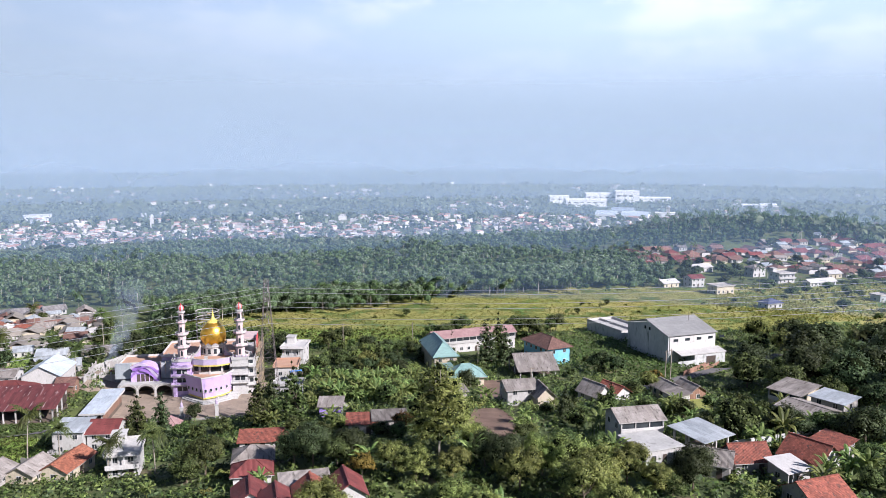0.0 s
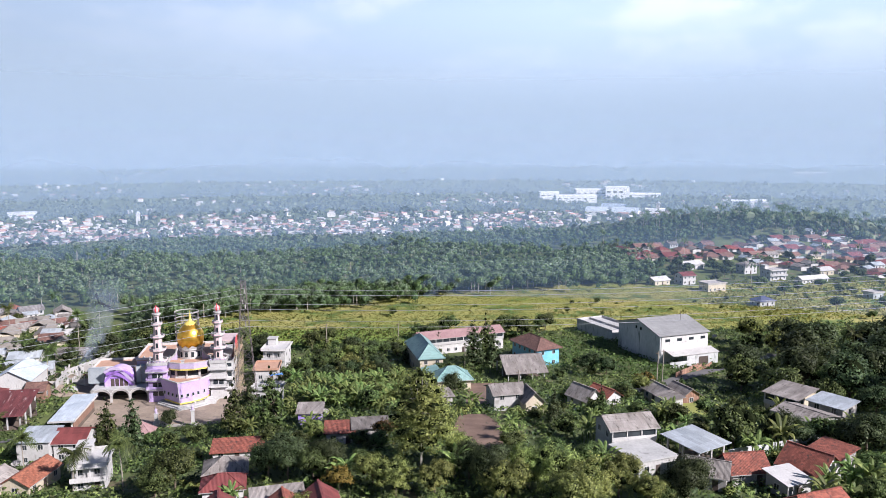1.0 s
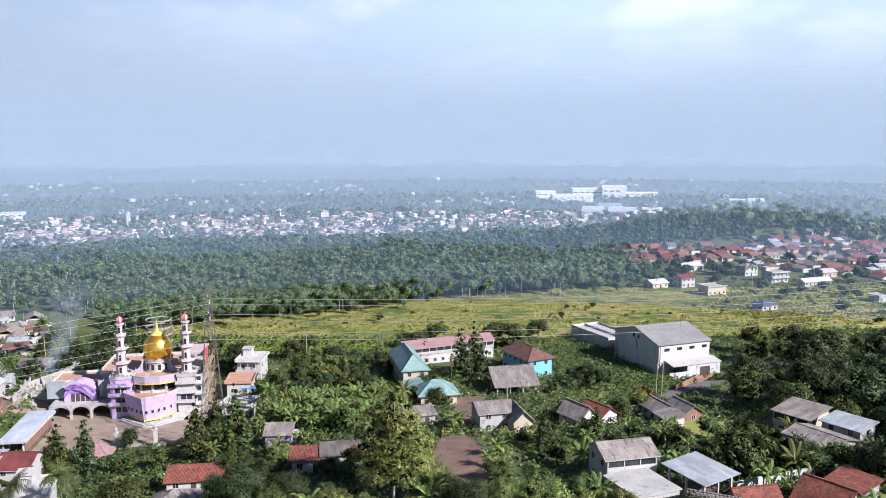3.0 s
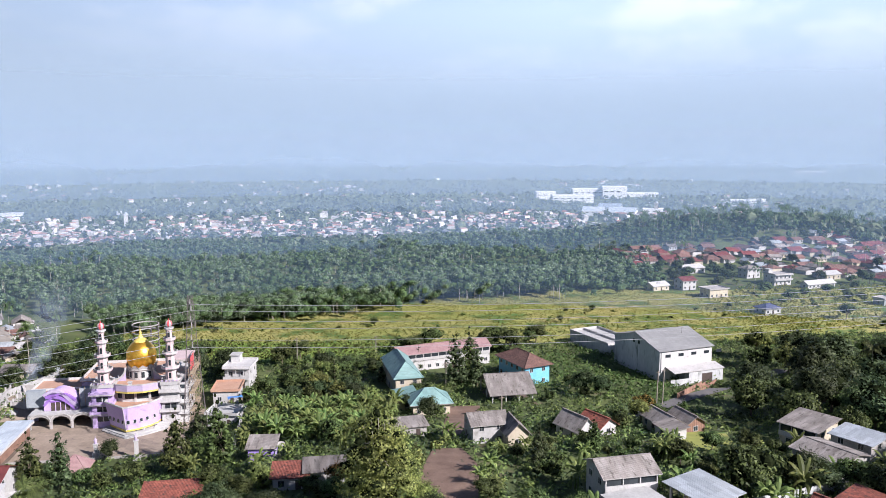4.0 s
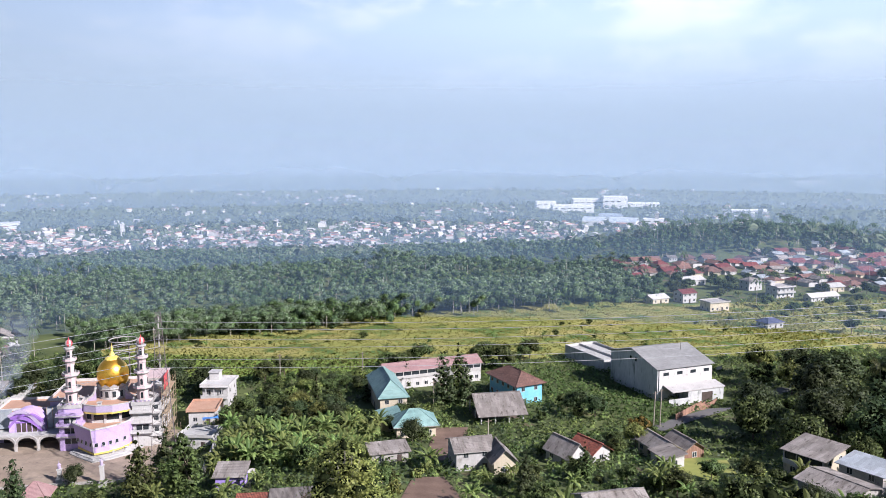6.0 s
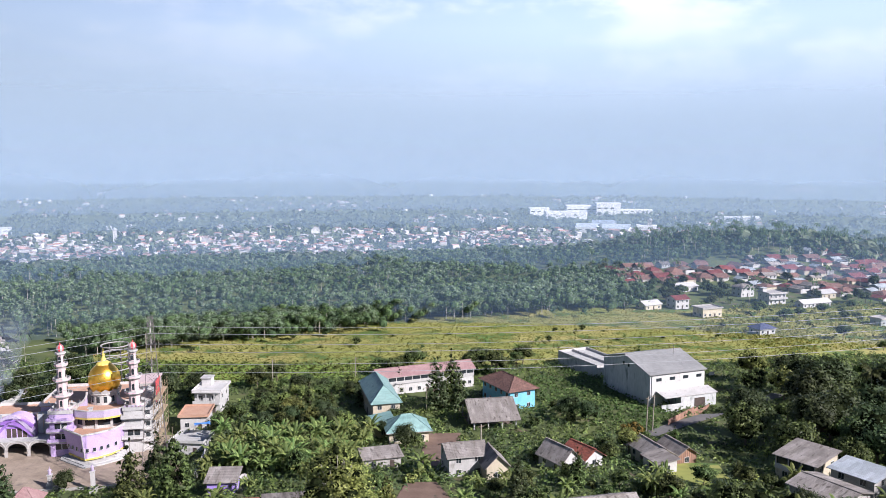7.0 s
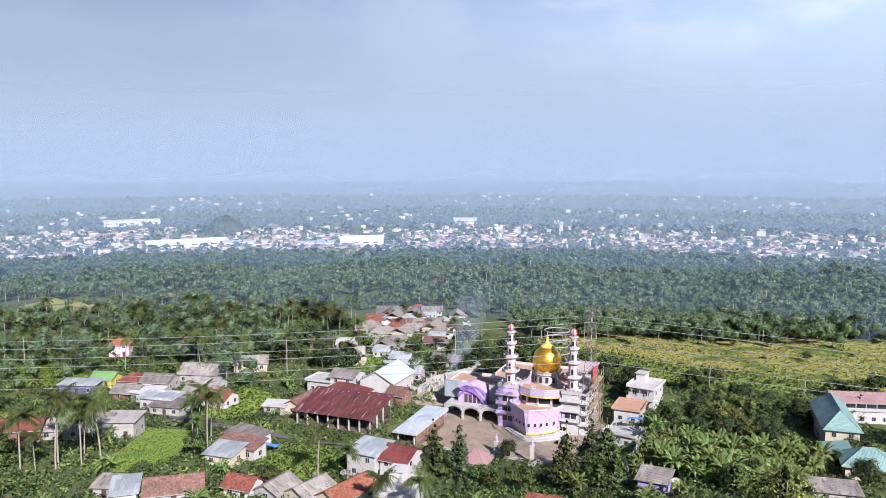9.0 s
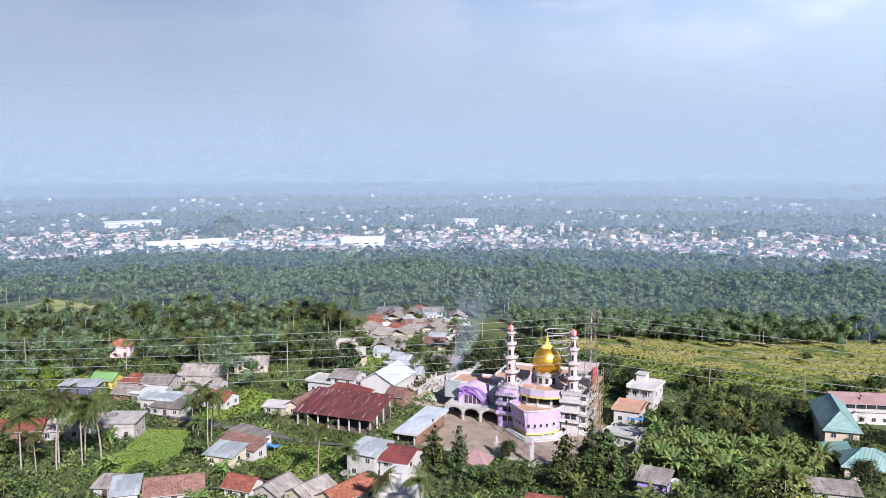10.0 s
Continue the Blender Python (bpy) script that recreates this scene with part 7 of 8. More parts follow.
for i in range(-10, 11):
    for j in range(-11, 12):
        x, y = -182 + 7.9 * i + rs.normal() * 1.1, 340 + 7.4 * j + rs.normal() * 1.0 + (3.5 if i % 2 else 0)
        if inside(HAMLET, x, y) and rs.random() < (0.8 if y > 318 else 0.45):
            far_house(x, y, 25 + rs.normal() * 10 + (90 if rs.random() < 0.45 else 0), int(rs.choice((8, 9, 8, 11, 10, 12, 13, 12, 14, 4))), rs.uniform(0.55, 0.85), rs.uniform(0.85, 1.3), "houses beyond the mosque")
OPEN.remove(HAMLET)
FAR += [low_house_mesh(12, 9, "maroon", "white", False), low_house_mesh(10, 9, "tile_brown", "cream", True), low_house_mesh(14, 8, "tile_brown", "plaster", False), low_house_mesh(11, 10, "maroon", "cream", True)]
FAR_LABEL += ["low white house under a wide maroon roof", "low cream house under a brown hipped roof", "long grey house under a brown tile roof", "low cream house under a maroon hipped roof"]
rs = np.random.default_rng(8)
for i in range(6):
    for j in range(5):
        x, y = 146 + 12.5 * i + rs.normal() * 1.8, 548 + 11.5 * j + rs.normal() * 1.5 + 1.5 * i
        if rs.random() < 0.75:
            far_house(x, y, 18 + rs.normal() * 7 + (90 if rs.random() < 0.3 else 0), int(rs.choice((15, 16, 17, 18, 2, 5, 12))), rs.uniform(0.75, 1.0), rs.uniform(0.8, 1.1))
zone = [(214, 536), (262, 494), (310, 486), (440, 600), (350, 640), (250, 608), (222, 590)]
for i in range(-16, 17):
    for j in range(-12, 13):
        u, v = 12.6 * i + rs.normal() * 1.6, 11.0 * j + rs.normal() * 1.3 + (5 if i % 2 else 0)
        x, y = 285 + u * 0.94 - v * 0.34, 555 + u * 0.34 + v * 0.94
        if inside(zone, x, y) and rs.random() < 0.86:
            far_house(x, y, 20 + rs.normal() * 5 + (90 if rs.random() < 0.3 else 0), int(rs.choice((15, 16, 17, 18, 17, 15, 2, 16, 5, 4, 12, 7))), rs.uniform(0.75, 1.0), rs.uniform(0.75, 1.1))
for x, y, yaw, w, d, h, kind, rm, wm, st, lab in (
        (134, 461, 25, 11, 8, 3.2, "gable", "white", "cream", 1, "cream house with pale sheet roof in the gardens"),
        (151, 464, 20, 9, 8, 5.6, "gable", "maroon", "white", 2, "white two-storey house with maroon roof"),
        (158, 438, 20, 12, 8, 4.6, "flat", "plaster", "cream", 1, "flat-roofed cream house with yellow band"),
        (167, 392, 20, 9, 7, 3.2, "hip", "roof_blue", "white", 1, "small white house with dark blue hipped roof"),
        (173, 524, 22, 16, 11, 3.4, "gable", "white", "white", 1, "white hall with bright sheet roof"),
        (211, 481, 18, 12, 9, 6.2, "flat", "plaster", "white", 2, "white two-storey house with flat roof"),
        (229, 469, 20, 20, 6, 3.0, "gable", "white", "white", 1, "long white shed with pale roof"),
        (236, 415, 24, 8, 6, 3.4, "flat", "plaster", "zinc", 1, "pale green-grey hut beside the field"),
        (131, 519, 22, 13, 9, 3.0, "gable", "asbestos", "cream", 1, "cream house with grey sheet roof"),
        (147, 528, 15, 10, 8, 3.0, "hip", "tile_brown", "white", 1, "white house with brown hipped roof"),
        (204, 505, 20, 10, 8, 6.0, "hip", "asbestos", "white", 2, "white two-storey house with grey roof"),
        (251, 500, 20, 11, 8, 3.4, "gable", "white", "cream", 1, "cream house with pale sheet roof")):
    house(x, y, yaw, w, d, h, kind, rm, wm, lab, storeys=st, group="houses of the far village")
rs = np.random.default_rng(5)
made = []
for zone, n, group in (([(-175, 258), (-105, 258), (-110, 290), (-180, 290)], 9, "houses beyond the mosque"),):
    c = 0
    for _ in range(3000):
        x, y = rs.uniform(min(p[0] for p in zone), max(p[0] for p in zone)), rs.uniform(min(p[1] for p in zone), max(p[1] for p in zone))
        if inside(zone, x, y) and all((x - a) ** 2 + (y - b) ** 2 > 75 for a, b in made):
            far_house(x, y, 20 + rs.normal() * 10 + (90 if rs.random() < 0.4 else 0), int(rs.choice((0, 3, 3, 5, 1, 2, 4, 3) if x > 0 else (6, 6, 7, 2, 1, 6, 5, 4))), rs.uniform(0.7, 1.15), rs.uniform(0.75, 1.25), group)
            made.append((x, y))
            c += 1
            if c >= n:
                break


rs = np.random.default_rng(51)
scatter(60, [(120, 540), (150, 540), (215, 515), (260, 478), (330, 470), (430, 560), (350, 640), (250, 615), (130, 610)], ["broad0", "broad2", "palm1", "ban1", "dark1", "palm0"], 0.45, 0.75, rs, 0.4)
scatter(34, [(120, 480), (150, 535), (205, 530), (215, 500), (180, 480), (150, 475)], ["dark0", "dark1", "broad1", "broad3", "dark2"], 0.55, 0.85, rs, 1.0)
scatter(70, [(120, 415), (175, 405), (300, 425), (330, 470), (250, 490), (190, 480), (125, 500)], ["ban0", "ban1", "bush0", "bush1", "broad0"], 0.6, 1.0, rs, 0.6)
scatter(40, [(-240, 290), (-135, 285), (-130, 325), (-170, 370), (-245, 372)], ["broad1", "ban0", "broad3", "palm2", "bush0"], 0.5, 0.85, rs, 0.5)


def far_town():
    """The hazy town in the valley: some thousand houses too small to tell apart."""
    rs = np.random.default_rng(17)
    n = 4400
    A, D = np.radians(rs.uniform(-66, 21, n)), 985 + 480 * rs.random(n) ** 1.25
    X, Y = D * np.sin(A), D * np.cos(A)
    dens = 0.5 + 0.5 * np.sin(X / 90.0 + 1.0) * np.cos(Y / 70.0 + X / 200)
    keep = rs.random(n) < 0.12 + 0.75 * dens
    m = 700
    ex, ea = rs.uniform(1450, 2750, m), np.radians(rs.uniform(-66, 36, m))
    near = np.sin(ea * 19 + 1.0) * np.cos(ex / 140.0) + 0.35 * rs.normal(size=m) > 0.1
    ex, ea = ex[near], ea[near]
    X, Y = np.concatenate([X[keep], ex * np.sin(ea)]), np.concatenate([Y[keep], ex * np.cos(ea)])
    Q, I = [], []
    A = rs.uniform(0, math.pi, len(X))
    for x, y, a in zip(X, Y, A):
        w, d, h = rs.uniform(7, 14), rs.uniform(6, 10), rs.uniform(3.2, 7.5)
        z = g(x, y)
        c, s = math.cos(a), math.sin(a)
        P = lambda u, v, t: (x + u * c - v * s, y + u * s + v * c, z + t)
        w, d = w / 2, d / 2
        for u1, v1, u2, v2 in ((-w, -d, w, -d), (w, -d, w, d), (w, d, -w, d), (-w, d, -w, -d)):
            Q.append((P(u1, v1, -2), P(u2, v2, -2), P(u2, v2, h), P(u1, v1, h)))
            I.append(0)
        e = rs.uniform(0.3, 2.2)
        flat = rs.random() < 0.35
        Q.append((P(-w, -d, h), P(w, -d, h), P(w, 0, h + e), P(-w, 0, h + e)))
        Q.append((P(w, d, h), P(-w, d, h), P(-w, 0, h + e), P(w, 0, h + e)))
        I += [0, 0] if flat else [1, 1]
    me = quads_mesh("far_town", np.array(Q), ["town_wall", "town_roof"], I)
    tagged(new("far_town", me), "hazy valley town of pale houses with tiled roofs", "town", kind="stuff")


far_town()


def big_shed(x, y, yaw, w, d, h, label, rise=3.0, roofm="bright_white"):
    ob = thing("factory_hall", pose(x, y, g(x, y), 0, 0, yaw), label, "factory", "factory halls")
    part("wall", boxes((-w / 2, w / 2, -d / 2, d / 2, -3, h)), "bright_white", ob)
    bm = bmesh.new()
    n = 6
    top = [(-d / 2 + d * k / n, h + rise * math.sin(math.pi * k / n)) for k in range(n + 1)]
    for (v0, z0), (v1, z1) in zip(top, top[1:]):
        slab(bm, [(-w / 2 - 1, v0, z0), (w / 2 + 1, v0, z0), (w / 2 + 1, v1, z1), (-w / 2 - 1, v1, z1)], 0.3)
    part("roof", bm, roofm, ob)
    for k in range(int(w / 14)):
        u = -w / 2 + 7 + 14 * k
        part("window", boxes((u - 4, u + 4, -d / 2 - 0.1, -d / 2 + 0.1, h * 0.55, h * 0.66)), "pane", ob)


FACTORY = [
    # bearing, distance, turn, width, depth, height, rise, roof, label
    (13.2, 1880, 6, 54, 50, 27, 1.0, "bright_white", "tall white factory hall in the haze"),
    (8.4, 1840, 8, 44, 40, 17, 1.5, "bright_white", "white factory block in the haze"),
    (10.3, 1765, 8, 88, 45, 15, 2.0, "bright_white", "long white factory hall in the haze"),
    (11.4, 1890, 8, 74, 50, 20, 1.5, "bright_white", "white factory hall with flat roof in the haze"),
    (15.0, 1930, 4, 80, 40, 8, 2.0, "bright_white", "low pale factory shed in the haze"),
    (11.9, 1450, -8, 37, 40, 9, 6.0, "pale_zinc", "factory hall with pale blue arched roof"),
    (13.0, 1520, -8, 40, 40, 10, 6.0, "pale_zinc", "factory hall with pale blue arched roof"),
    (13.9, 1450, -8, 46, 40, 8, 6.5, "pale_zinc", "factory hall with pale blue arched roof"),
    (21.6, 1790, 0, 40, 25, 8, 2.0, "bright_white", "small white works hall in the haze"),
    (22.6, 1800, 10, 30, 25, 9, 2.0, "bright_white", "small white works hall in the haze"),
    (25.7, 2720, 0, 95, 40, 10, 2.0, "bright_white", "distant white shed on the far slope"),
    (-27.5, 1560, 5, 44, 30, 10, 2.0, "bright_white", "white works hall beside the town"),
    (-34.6, 1120, 12, 60, 36, 13, 3.0, "bright_white", "white market hall in the haze"),
    (-37.4, 1130, 12, 70, 30, 7, 2.0, "pale_zinc", "long low market shed in the haze"),
    (-46.6, 1170, 14, 110, 40, 9, 3.0, "bright_white", "long white market hall in the haze"),
    (-43.2, 1150, 14, 40, 30, 8, 2.0, "pale_zinc", "low market shed in the haze"),
    (-50.6, 1620, 10, 100, 40, 10, 2.0, "bright_white", "long white shed beyond the knoll"),
]
for u, r, yaw, w, d, h, rise, roofm, lab in FACTORY:
    a = radians(u)
    big_shed(r * math.sin(a), r * math.cos(a), yaw - u, w, d, h, lab, rise, roofm)


def town_tower(u, r, w, h, label):
    """A slim white tower with a small cupola over the far town."""
    a = radians(u)
    ob = thing("tower", pose(r * math.sin(a), r * math.cos(a), g(r * math.sin(a), r * math.cos(a)), 0, 0, -u), label, "tower", "far towers")
    part("shaft", boxes((-w / 2, w / 2, -w / 2, w / 2, -3, h), (-w * 0.65, w * 0.65, -w * 0.65, w * 0.65, h, h + 1)), "white", ob)
    part("cupola", lathe(bmesh.new(), [(w * 0.5, h + 1), (w * 0.45, h + 2.5), (w * 0.1, h + 4.5)], 10), "zinc", ob)


town_tower(-20.5, 1332, 6, 19, "slim white tower rising over the hazy town")
town_tower(16.1, 1475, 7, 20, "white office tower with small dome beside the factory")
big_shed(1480 * math.sin(radians(15.9)), 1480 * math.cos(radians(15.9)), -16, 34, 20, 11, "white office block beside the factory", 1.0)


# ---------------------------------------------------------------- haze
# see-through sheets stand in for hazy air; their blue-grey pales the distance
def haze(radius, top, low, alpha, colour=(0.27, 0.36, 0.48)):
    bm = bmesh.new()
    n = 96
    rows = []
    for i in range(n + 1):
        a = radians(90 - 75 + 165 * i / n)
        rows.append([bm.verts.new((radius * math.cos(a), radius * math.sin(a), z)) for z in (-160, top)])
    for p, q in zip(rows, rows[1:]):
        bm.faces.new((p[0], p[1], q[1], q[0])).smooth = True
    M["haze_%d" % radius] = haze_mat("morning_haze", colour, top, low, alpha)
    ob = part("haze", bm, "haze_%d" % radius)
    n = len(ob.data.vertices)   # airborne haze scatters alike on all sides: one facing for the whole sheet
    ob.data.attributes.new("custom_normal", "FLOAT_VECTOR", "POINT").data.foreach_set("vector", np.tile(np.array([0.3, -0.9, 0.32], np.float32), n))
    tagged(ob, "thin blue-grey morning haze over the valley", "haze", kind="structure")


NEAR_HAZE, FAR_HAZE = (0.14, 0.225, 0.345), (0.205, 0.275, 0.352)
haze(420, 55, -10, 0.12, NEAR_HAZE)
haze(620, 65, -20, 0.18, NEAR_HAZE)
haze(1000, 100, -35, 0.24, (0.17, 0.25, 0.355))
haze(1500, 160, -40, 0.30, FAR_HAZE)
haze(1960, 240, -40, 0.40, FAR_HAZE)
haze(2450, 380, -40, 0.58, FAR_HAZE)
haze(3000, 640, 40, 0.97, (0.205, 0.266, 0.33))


# ---------------------------------------------------------------- undergrowth
def undergrowth():
    """Low scrub, weeds and garden plants between houses and trees."""
    rs = np.random.default_rng(77)
    P = []
    while len(P) < 21000:
        x, y = rs.uniform(-290, 200), 95 + 250 * rs.random() ** 1.2
        if any((x - a) ** 2 + (y - b) ** 2 < (0.72 * c) ** 2 for a, b, c in COUNT) or any(inside(q, x, y) for q in OPEN):
            continue
        P.append((x, y))
    P = np.array(P)
    n, K = len(P), 17
    Z = G(P[:, 0], P[:, 1])
    R = rs.uniform(0.6, 1.9, n)
    c = rs.normal(size=(n, K, 3))
    c /= np.linalg.norm(c, axis=2, keepdims=True)
    c[..., 2] = np.abs(c[..., 2])
    C = np.stack([P[:, None, 0] + c[..., 0] * R[:, None], P[:, None, 1] + c[..., 1] * R[:, None], Z[:, None] + 0.1 + c[..., 2] * R[:, None] * 1.1], -1).reshape(-1, 3)
    idx = np.repeat(rs.choice(3, n, p=[0.3, 0.45, 0.25]), K)
    me = quads_mesh("undergrowth", leaf_tris(C, c.reshape(-1, 3) + np.array([0, 0, 0.4]), 0.5, rs), ["leaf_dark", "leaf_banana", "leaf"], idx, c.reshape(-1, 3) + np.array([0, 0, 0.35]))
    tagged(new("undergrowth", me), "low green scrub and weeds between the houses", "undergrowth", kind="stuff")


undergrowth()


def crop_rows(name, poly, label, yaw, gap, step, size, mat, h=0.5, seed=1):
    """Rows of low crop plants."""
    rs = np.random.default_rng(seed)
    cx, cy = sum(p[0] for p in poly) / len(poly), sum(p[1] for p in poly) / len(poly)
    c, s = math.cos(radians(yaw)), math.sin(radians(yaw))
    P = []
    reach = max(math.hypot(p[0] - cx, p[1] - cy) for p in poly)
    for i in range(-int(reach / gap), int(reach / gap) + 1):
        for j in range(-int(reach / step), int(reach / step) + 1):
            u, v = j * step + rs.normal() * 0.25, i * gap + rs.normal() * 0.2
            x, y = cx + u * c - v * s, cy + u * s + v * c
            if rs.random() < 0.85 and inside(poly, x, y):
                P.append((x, y))
    P = np.array(P)
    n, K = len(P), 5
    Z = G(P[:, 0], P[:, 1])
    d = rs.normal(size=(n, K, 3)) * np.array([0.45, 0.45, 0.2]) * size
    C = np.stack([P[:, None, 0] + d[..., 0], P[:, None, 1] + d[..., 1], Z[:, None] + 0.2 + h * rs.random((n, K)) + 0 * d[..., 2]], -1).reshape(-1, 3)
    me = quads_mesh(name, leaf_quads(C, rs.normal(size=(n * K, 3)) * 0.5 + np.array([0, 0, 0.6]), 0.42 * size, rs), [mat], None, rs.normal(size=(n * K, 3)) * 0.35 + np.array([0, 0, 1]))
    tagged(new(name, me), label, "crops", kind="stuff")


crop_rows("maize_rows", OPEN[4], "rows of leafy green maize", 24, 1.6, 1.1, 1.0, "leaf_maize", 1.3, 2)
crop_rows("vegetable_rows", OPEN[2], "rows of leafy green vegetables", 15, 1.1, 0.6, 0.6, "leaf_banana", 0.55, 3)
crop_rows("field_rows", OPEN[0], "low rows of yellow-green cassava plants", 22, 1.9, 1.5, 0.75, "leaf_field", 0.3, 4)


# ---------------------------------------------------------------- power line
def pylon(x, y, yaw, h, name="pylon"):
    ob = thing(name, pose(x, y, g(x, y), 0, 0, yaw), "tall grey steel lattice power pylon", "pylon")
    def half(z):
        return 2.6 * (1 - z / h) ** 1.15 + 0.55
    zs = [h * (1 - (1 - k / 13) ** 1.15) for k in range(14)]
    zs[0] = -2
    for sx, sy in ((-1, -1), (1, -1), (1, 1), (-1, 1)):
        bm = bmesh.new()
        rings = [[bm.verts.new((sx * half(a) + 0.075 * math.cos(q), sy * half(a) + 0.075 * math.sin(q), a)) for q in (0.8, 2.4, 3.9, 5.5)] for a in zs]
        for p, q in zip(rings, rings[1:]):
            for k in range(4):
                bm.faces.new((p[k], p[(k + 1) % 4], q[(k + 1) % 4], q[k]))
        part("leg", bm, "steel", ob)
    for a, b in zip(zs, zs[1:]):
        for k in range(4):
            c = [(-1, -1), (1, -1), (1, 1), (-1, 1)]
            p, q = c[k], c[(k + 1) % 4]
            bm = bmesh.new()
            rod(bm, (p[0] * half(a), p[1] * half(a), a), (q[0] * half(b), q[1] * half(b), b), 0.032, 4)
            rod(bm, (q[0] * half(a), q[1] * half(a), a), (p[0] * half(b), p[1] * half(b), b), 0.032, 4)
            rod(bm, (p[0] * half(b), p[1] * half(b), b), (q[0] * half(b), q[1] * half(b), b), 0.032, 4)
            part("brace", bm, "steel", ob)
    for z in ARMS:
        for s in (-1, 1):
            bm = bmesh.new()
            for dy in (-0.6, 0.6):
                rod(bm, (0, dy, z), (s * 3.8, 0, z), 0.07, 4)
            rod(bm, (0, 0, z + 1.4), (s * 3.8, 0, z), 0.06, 4)
            part("cross_arm", bm, "steel", ob)
            part("insulator", lathe(bmesh.new(), [(0.05, z - 1.3), (0.14, z - 1.2), (0.14, z - 0.2), (0.05, z)], 6, s * 3.8, 0), "plaster", ob)
    return ob


ARMS = (27.0, 31.6, 35.6)
PT = Vector((-48.1, 209.5))
PB = g(PT.x, PT.y)
pylon(PT.x, PT.y, 109, 24.8 - PB)


def wire(a, b, sag, label):
    """One slung cable, a continuous thin tube."""
    bm = bmesh.new()
    n, r = 40, 0.045
    along = (b - a).normalized()
    u = along.cross(Vector((0, 0, 1))).normalized() * r
    rings = []
    for k in range(n + 1):
        p = a + (b - a) * k / n - Vector((0, 0, sag * 4 * (k / n) * (1 - k / n)))
        rings.append([bm.verts.new(p + q) for q in (u, Vector((0, 0, r)), -u, Vector((0, 0, -r)))])
    for p, q in zip(rings, rings[1:]):
        for k in range(4):
            bm.faces.new((p[k], p[(k + 1) % 4], q[(k + 1) % 4], q[k]))
    tagged(part("power_cable", bm, "wire"), label, "cable", "power cables")


nrm = Vector((-0.33, 0.944))
for z in ARMS:
    for s in (-1, 1):
        a = Vector((PT.x + nrm.x * 3.8 * s, PT.y + nrm.y * 3.8 * s, PB + z - 1.3))
        wire(a, Vector((250 + nrm.x * 3.8 * s, 266 + nrm.y * 3.8 * s, PB + z + 2)), 5.5, "pale aluminium power cable slung from the pylon")
        wire(a, Vector((-330 - 2.4 * s, 25 + 3.0 * s, PB + z + 2)), 6.0, "pale aluminium power cable slung from the pylon")


def tank_frame():
    """Round steel frame of a water tank, standing behind the mosque."""
    x, y = -91.4, 297.5
    ob = thing("water_tank_frame", pose(x, y, g(x, y)), "round open steel frame of stacked rings on posts", "tank")
    top = -2.2 - g(x, y)
    for k in range(4):
        z = top - 2.6 * k
        bm = bmesh.new()
        pts = [(4.4 * math.cos(2 * math.pi * i / 24), 4.4 * math.sin(2 * math.pi * i / 24), z) for i in range(25)]
        for p, q in zip(pts, pts[1:]):
            rod(bm, p, q, 0.2, 4)
        part("ring", bm, "plaster", ob)
    for i in range(8):
        a = 2 * math.pi * i / 8
        part("post", rod(bmesh.new(), (4.4 * math.cos(a), 4.4 * math.sin(a), -1), (4.4 * math.cos(a), 4.4 * math.sin(a), top), 0.13, 5), "steel", ob)


tank_frame()


def pole(x, y, h, label="weathered timber utility pole", arm=True):
    ob = thing("utility_pole", pose(x, y, g(x, y), 1.5, 0, 30), label, "pole", "utility poles")
    part("shaft", rod(bmesh.new(), (0, 0, -1), (0, 0, h), 0.15, 7), "palm_bark", ob)
    if arm:
        part("cross_arm", boxes((-0.9, 0.9, -0.06, 0.06, h - 0.6, h - 0.48)), "bark", ob)


for px, py, ph in ((71.7, 239.5, 10.5), (70.0, 239.3, 10), (24, 208, 9), (-147, 183, 10), (-38, 290, 11), (-12, 300, 9), (12, 262, 8), (-205, 247, 10)):
    pole(px, py, ph)


def garden_wall(pts, h, mat, label):
    bm = bmesh.new()
    P = []
    for a, b in zip(pts, pts[1:]):
        n = max(1, int(math.hypot(b[0] - a[0], b[1] - a[1]) / 3))
        P += [(a[0] + (b[0] - a[0]) * k / n, a[1] + (b[1] - a[1]) * k / n) for k in range(n)]
    P.append(pts[-1])
    for a, b in zip(P, P[1:]):
        z = max(g(*a), g(*b))
        wall_strip(bm, [a, b], z - 2.0, z + h, 0.2)
    tagged(part("garden_wall", bm, mat), label, "wall")


garden_wall([(-37.7, 203.6), (-43.3, 234.8)], 2.0, "white", "pale plastered boundary wall along a path")
garden_wall([(78, 246), (98, 270)], 1.6, "brick", "low brick wall along the road")
garden_wall([(58, 150), (80, 160)], 2.0, "mossy", "stained grey boundary wall among banana plants")
garden_wall([(-96, 170), (-84, 166)], 1.6, "plaster", "grey retaining wall beside the vegetable plot")


# ---------------------------------------------------------------- building site
plot("building_site", [(-119, 240), (-124, 258), (-118, 270), (-107, 256), (-105, 243), (-111, 236)], "paving", "pale trodden building site with rubble beside the mosque", "ground")


def block_wall(x, y, yaw, w, h, label):
    """An unfinished block wall with stub columns."""
    ob = thing("unfinished_wall", pose(x, y, g(x, y), 0, 0, yaw), label, "wall", "unfinished walls")
    part("blockwork", boxes((-w / 2, w / 2, -0.12, 0.12, -0.5, h)), "plaster", ob)
    for k in range(max(2, int(w / 3)) + 1):
        u = -w / 2 + w * k / max(2, int(w / 3))
        part("stub_column", boxes((u - 0.18, u + 0.18, -0.2, 0.2, -0.5, h + 0.5 + 0.4 * (k % 2))), "white", ob)


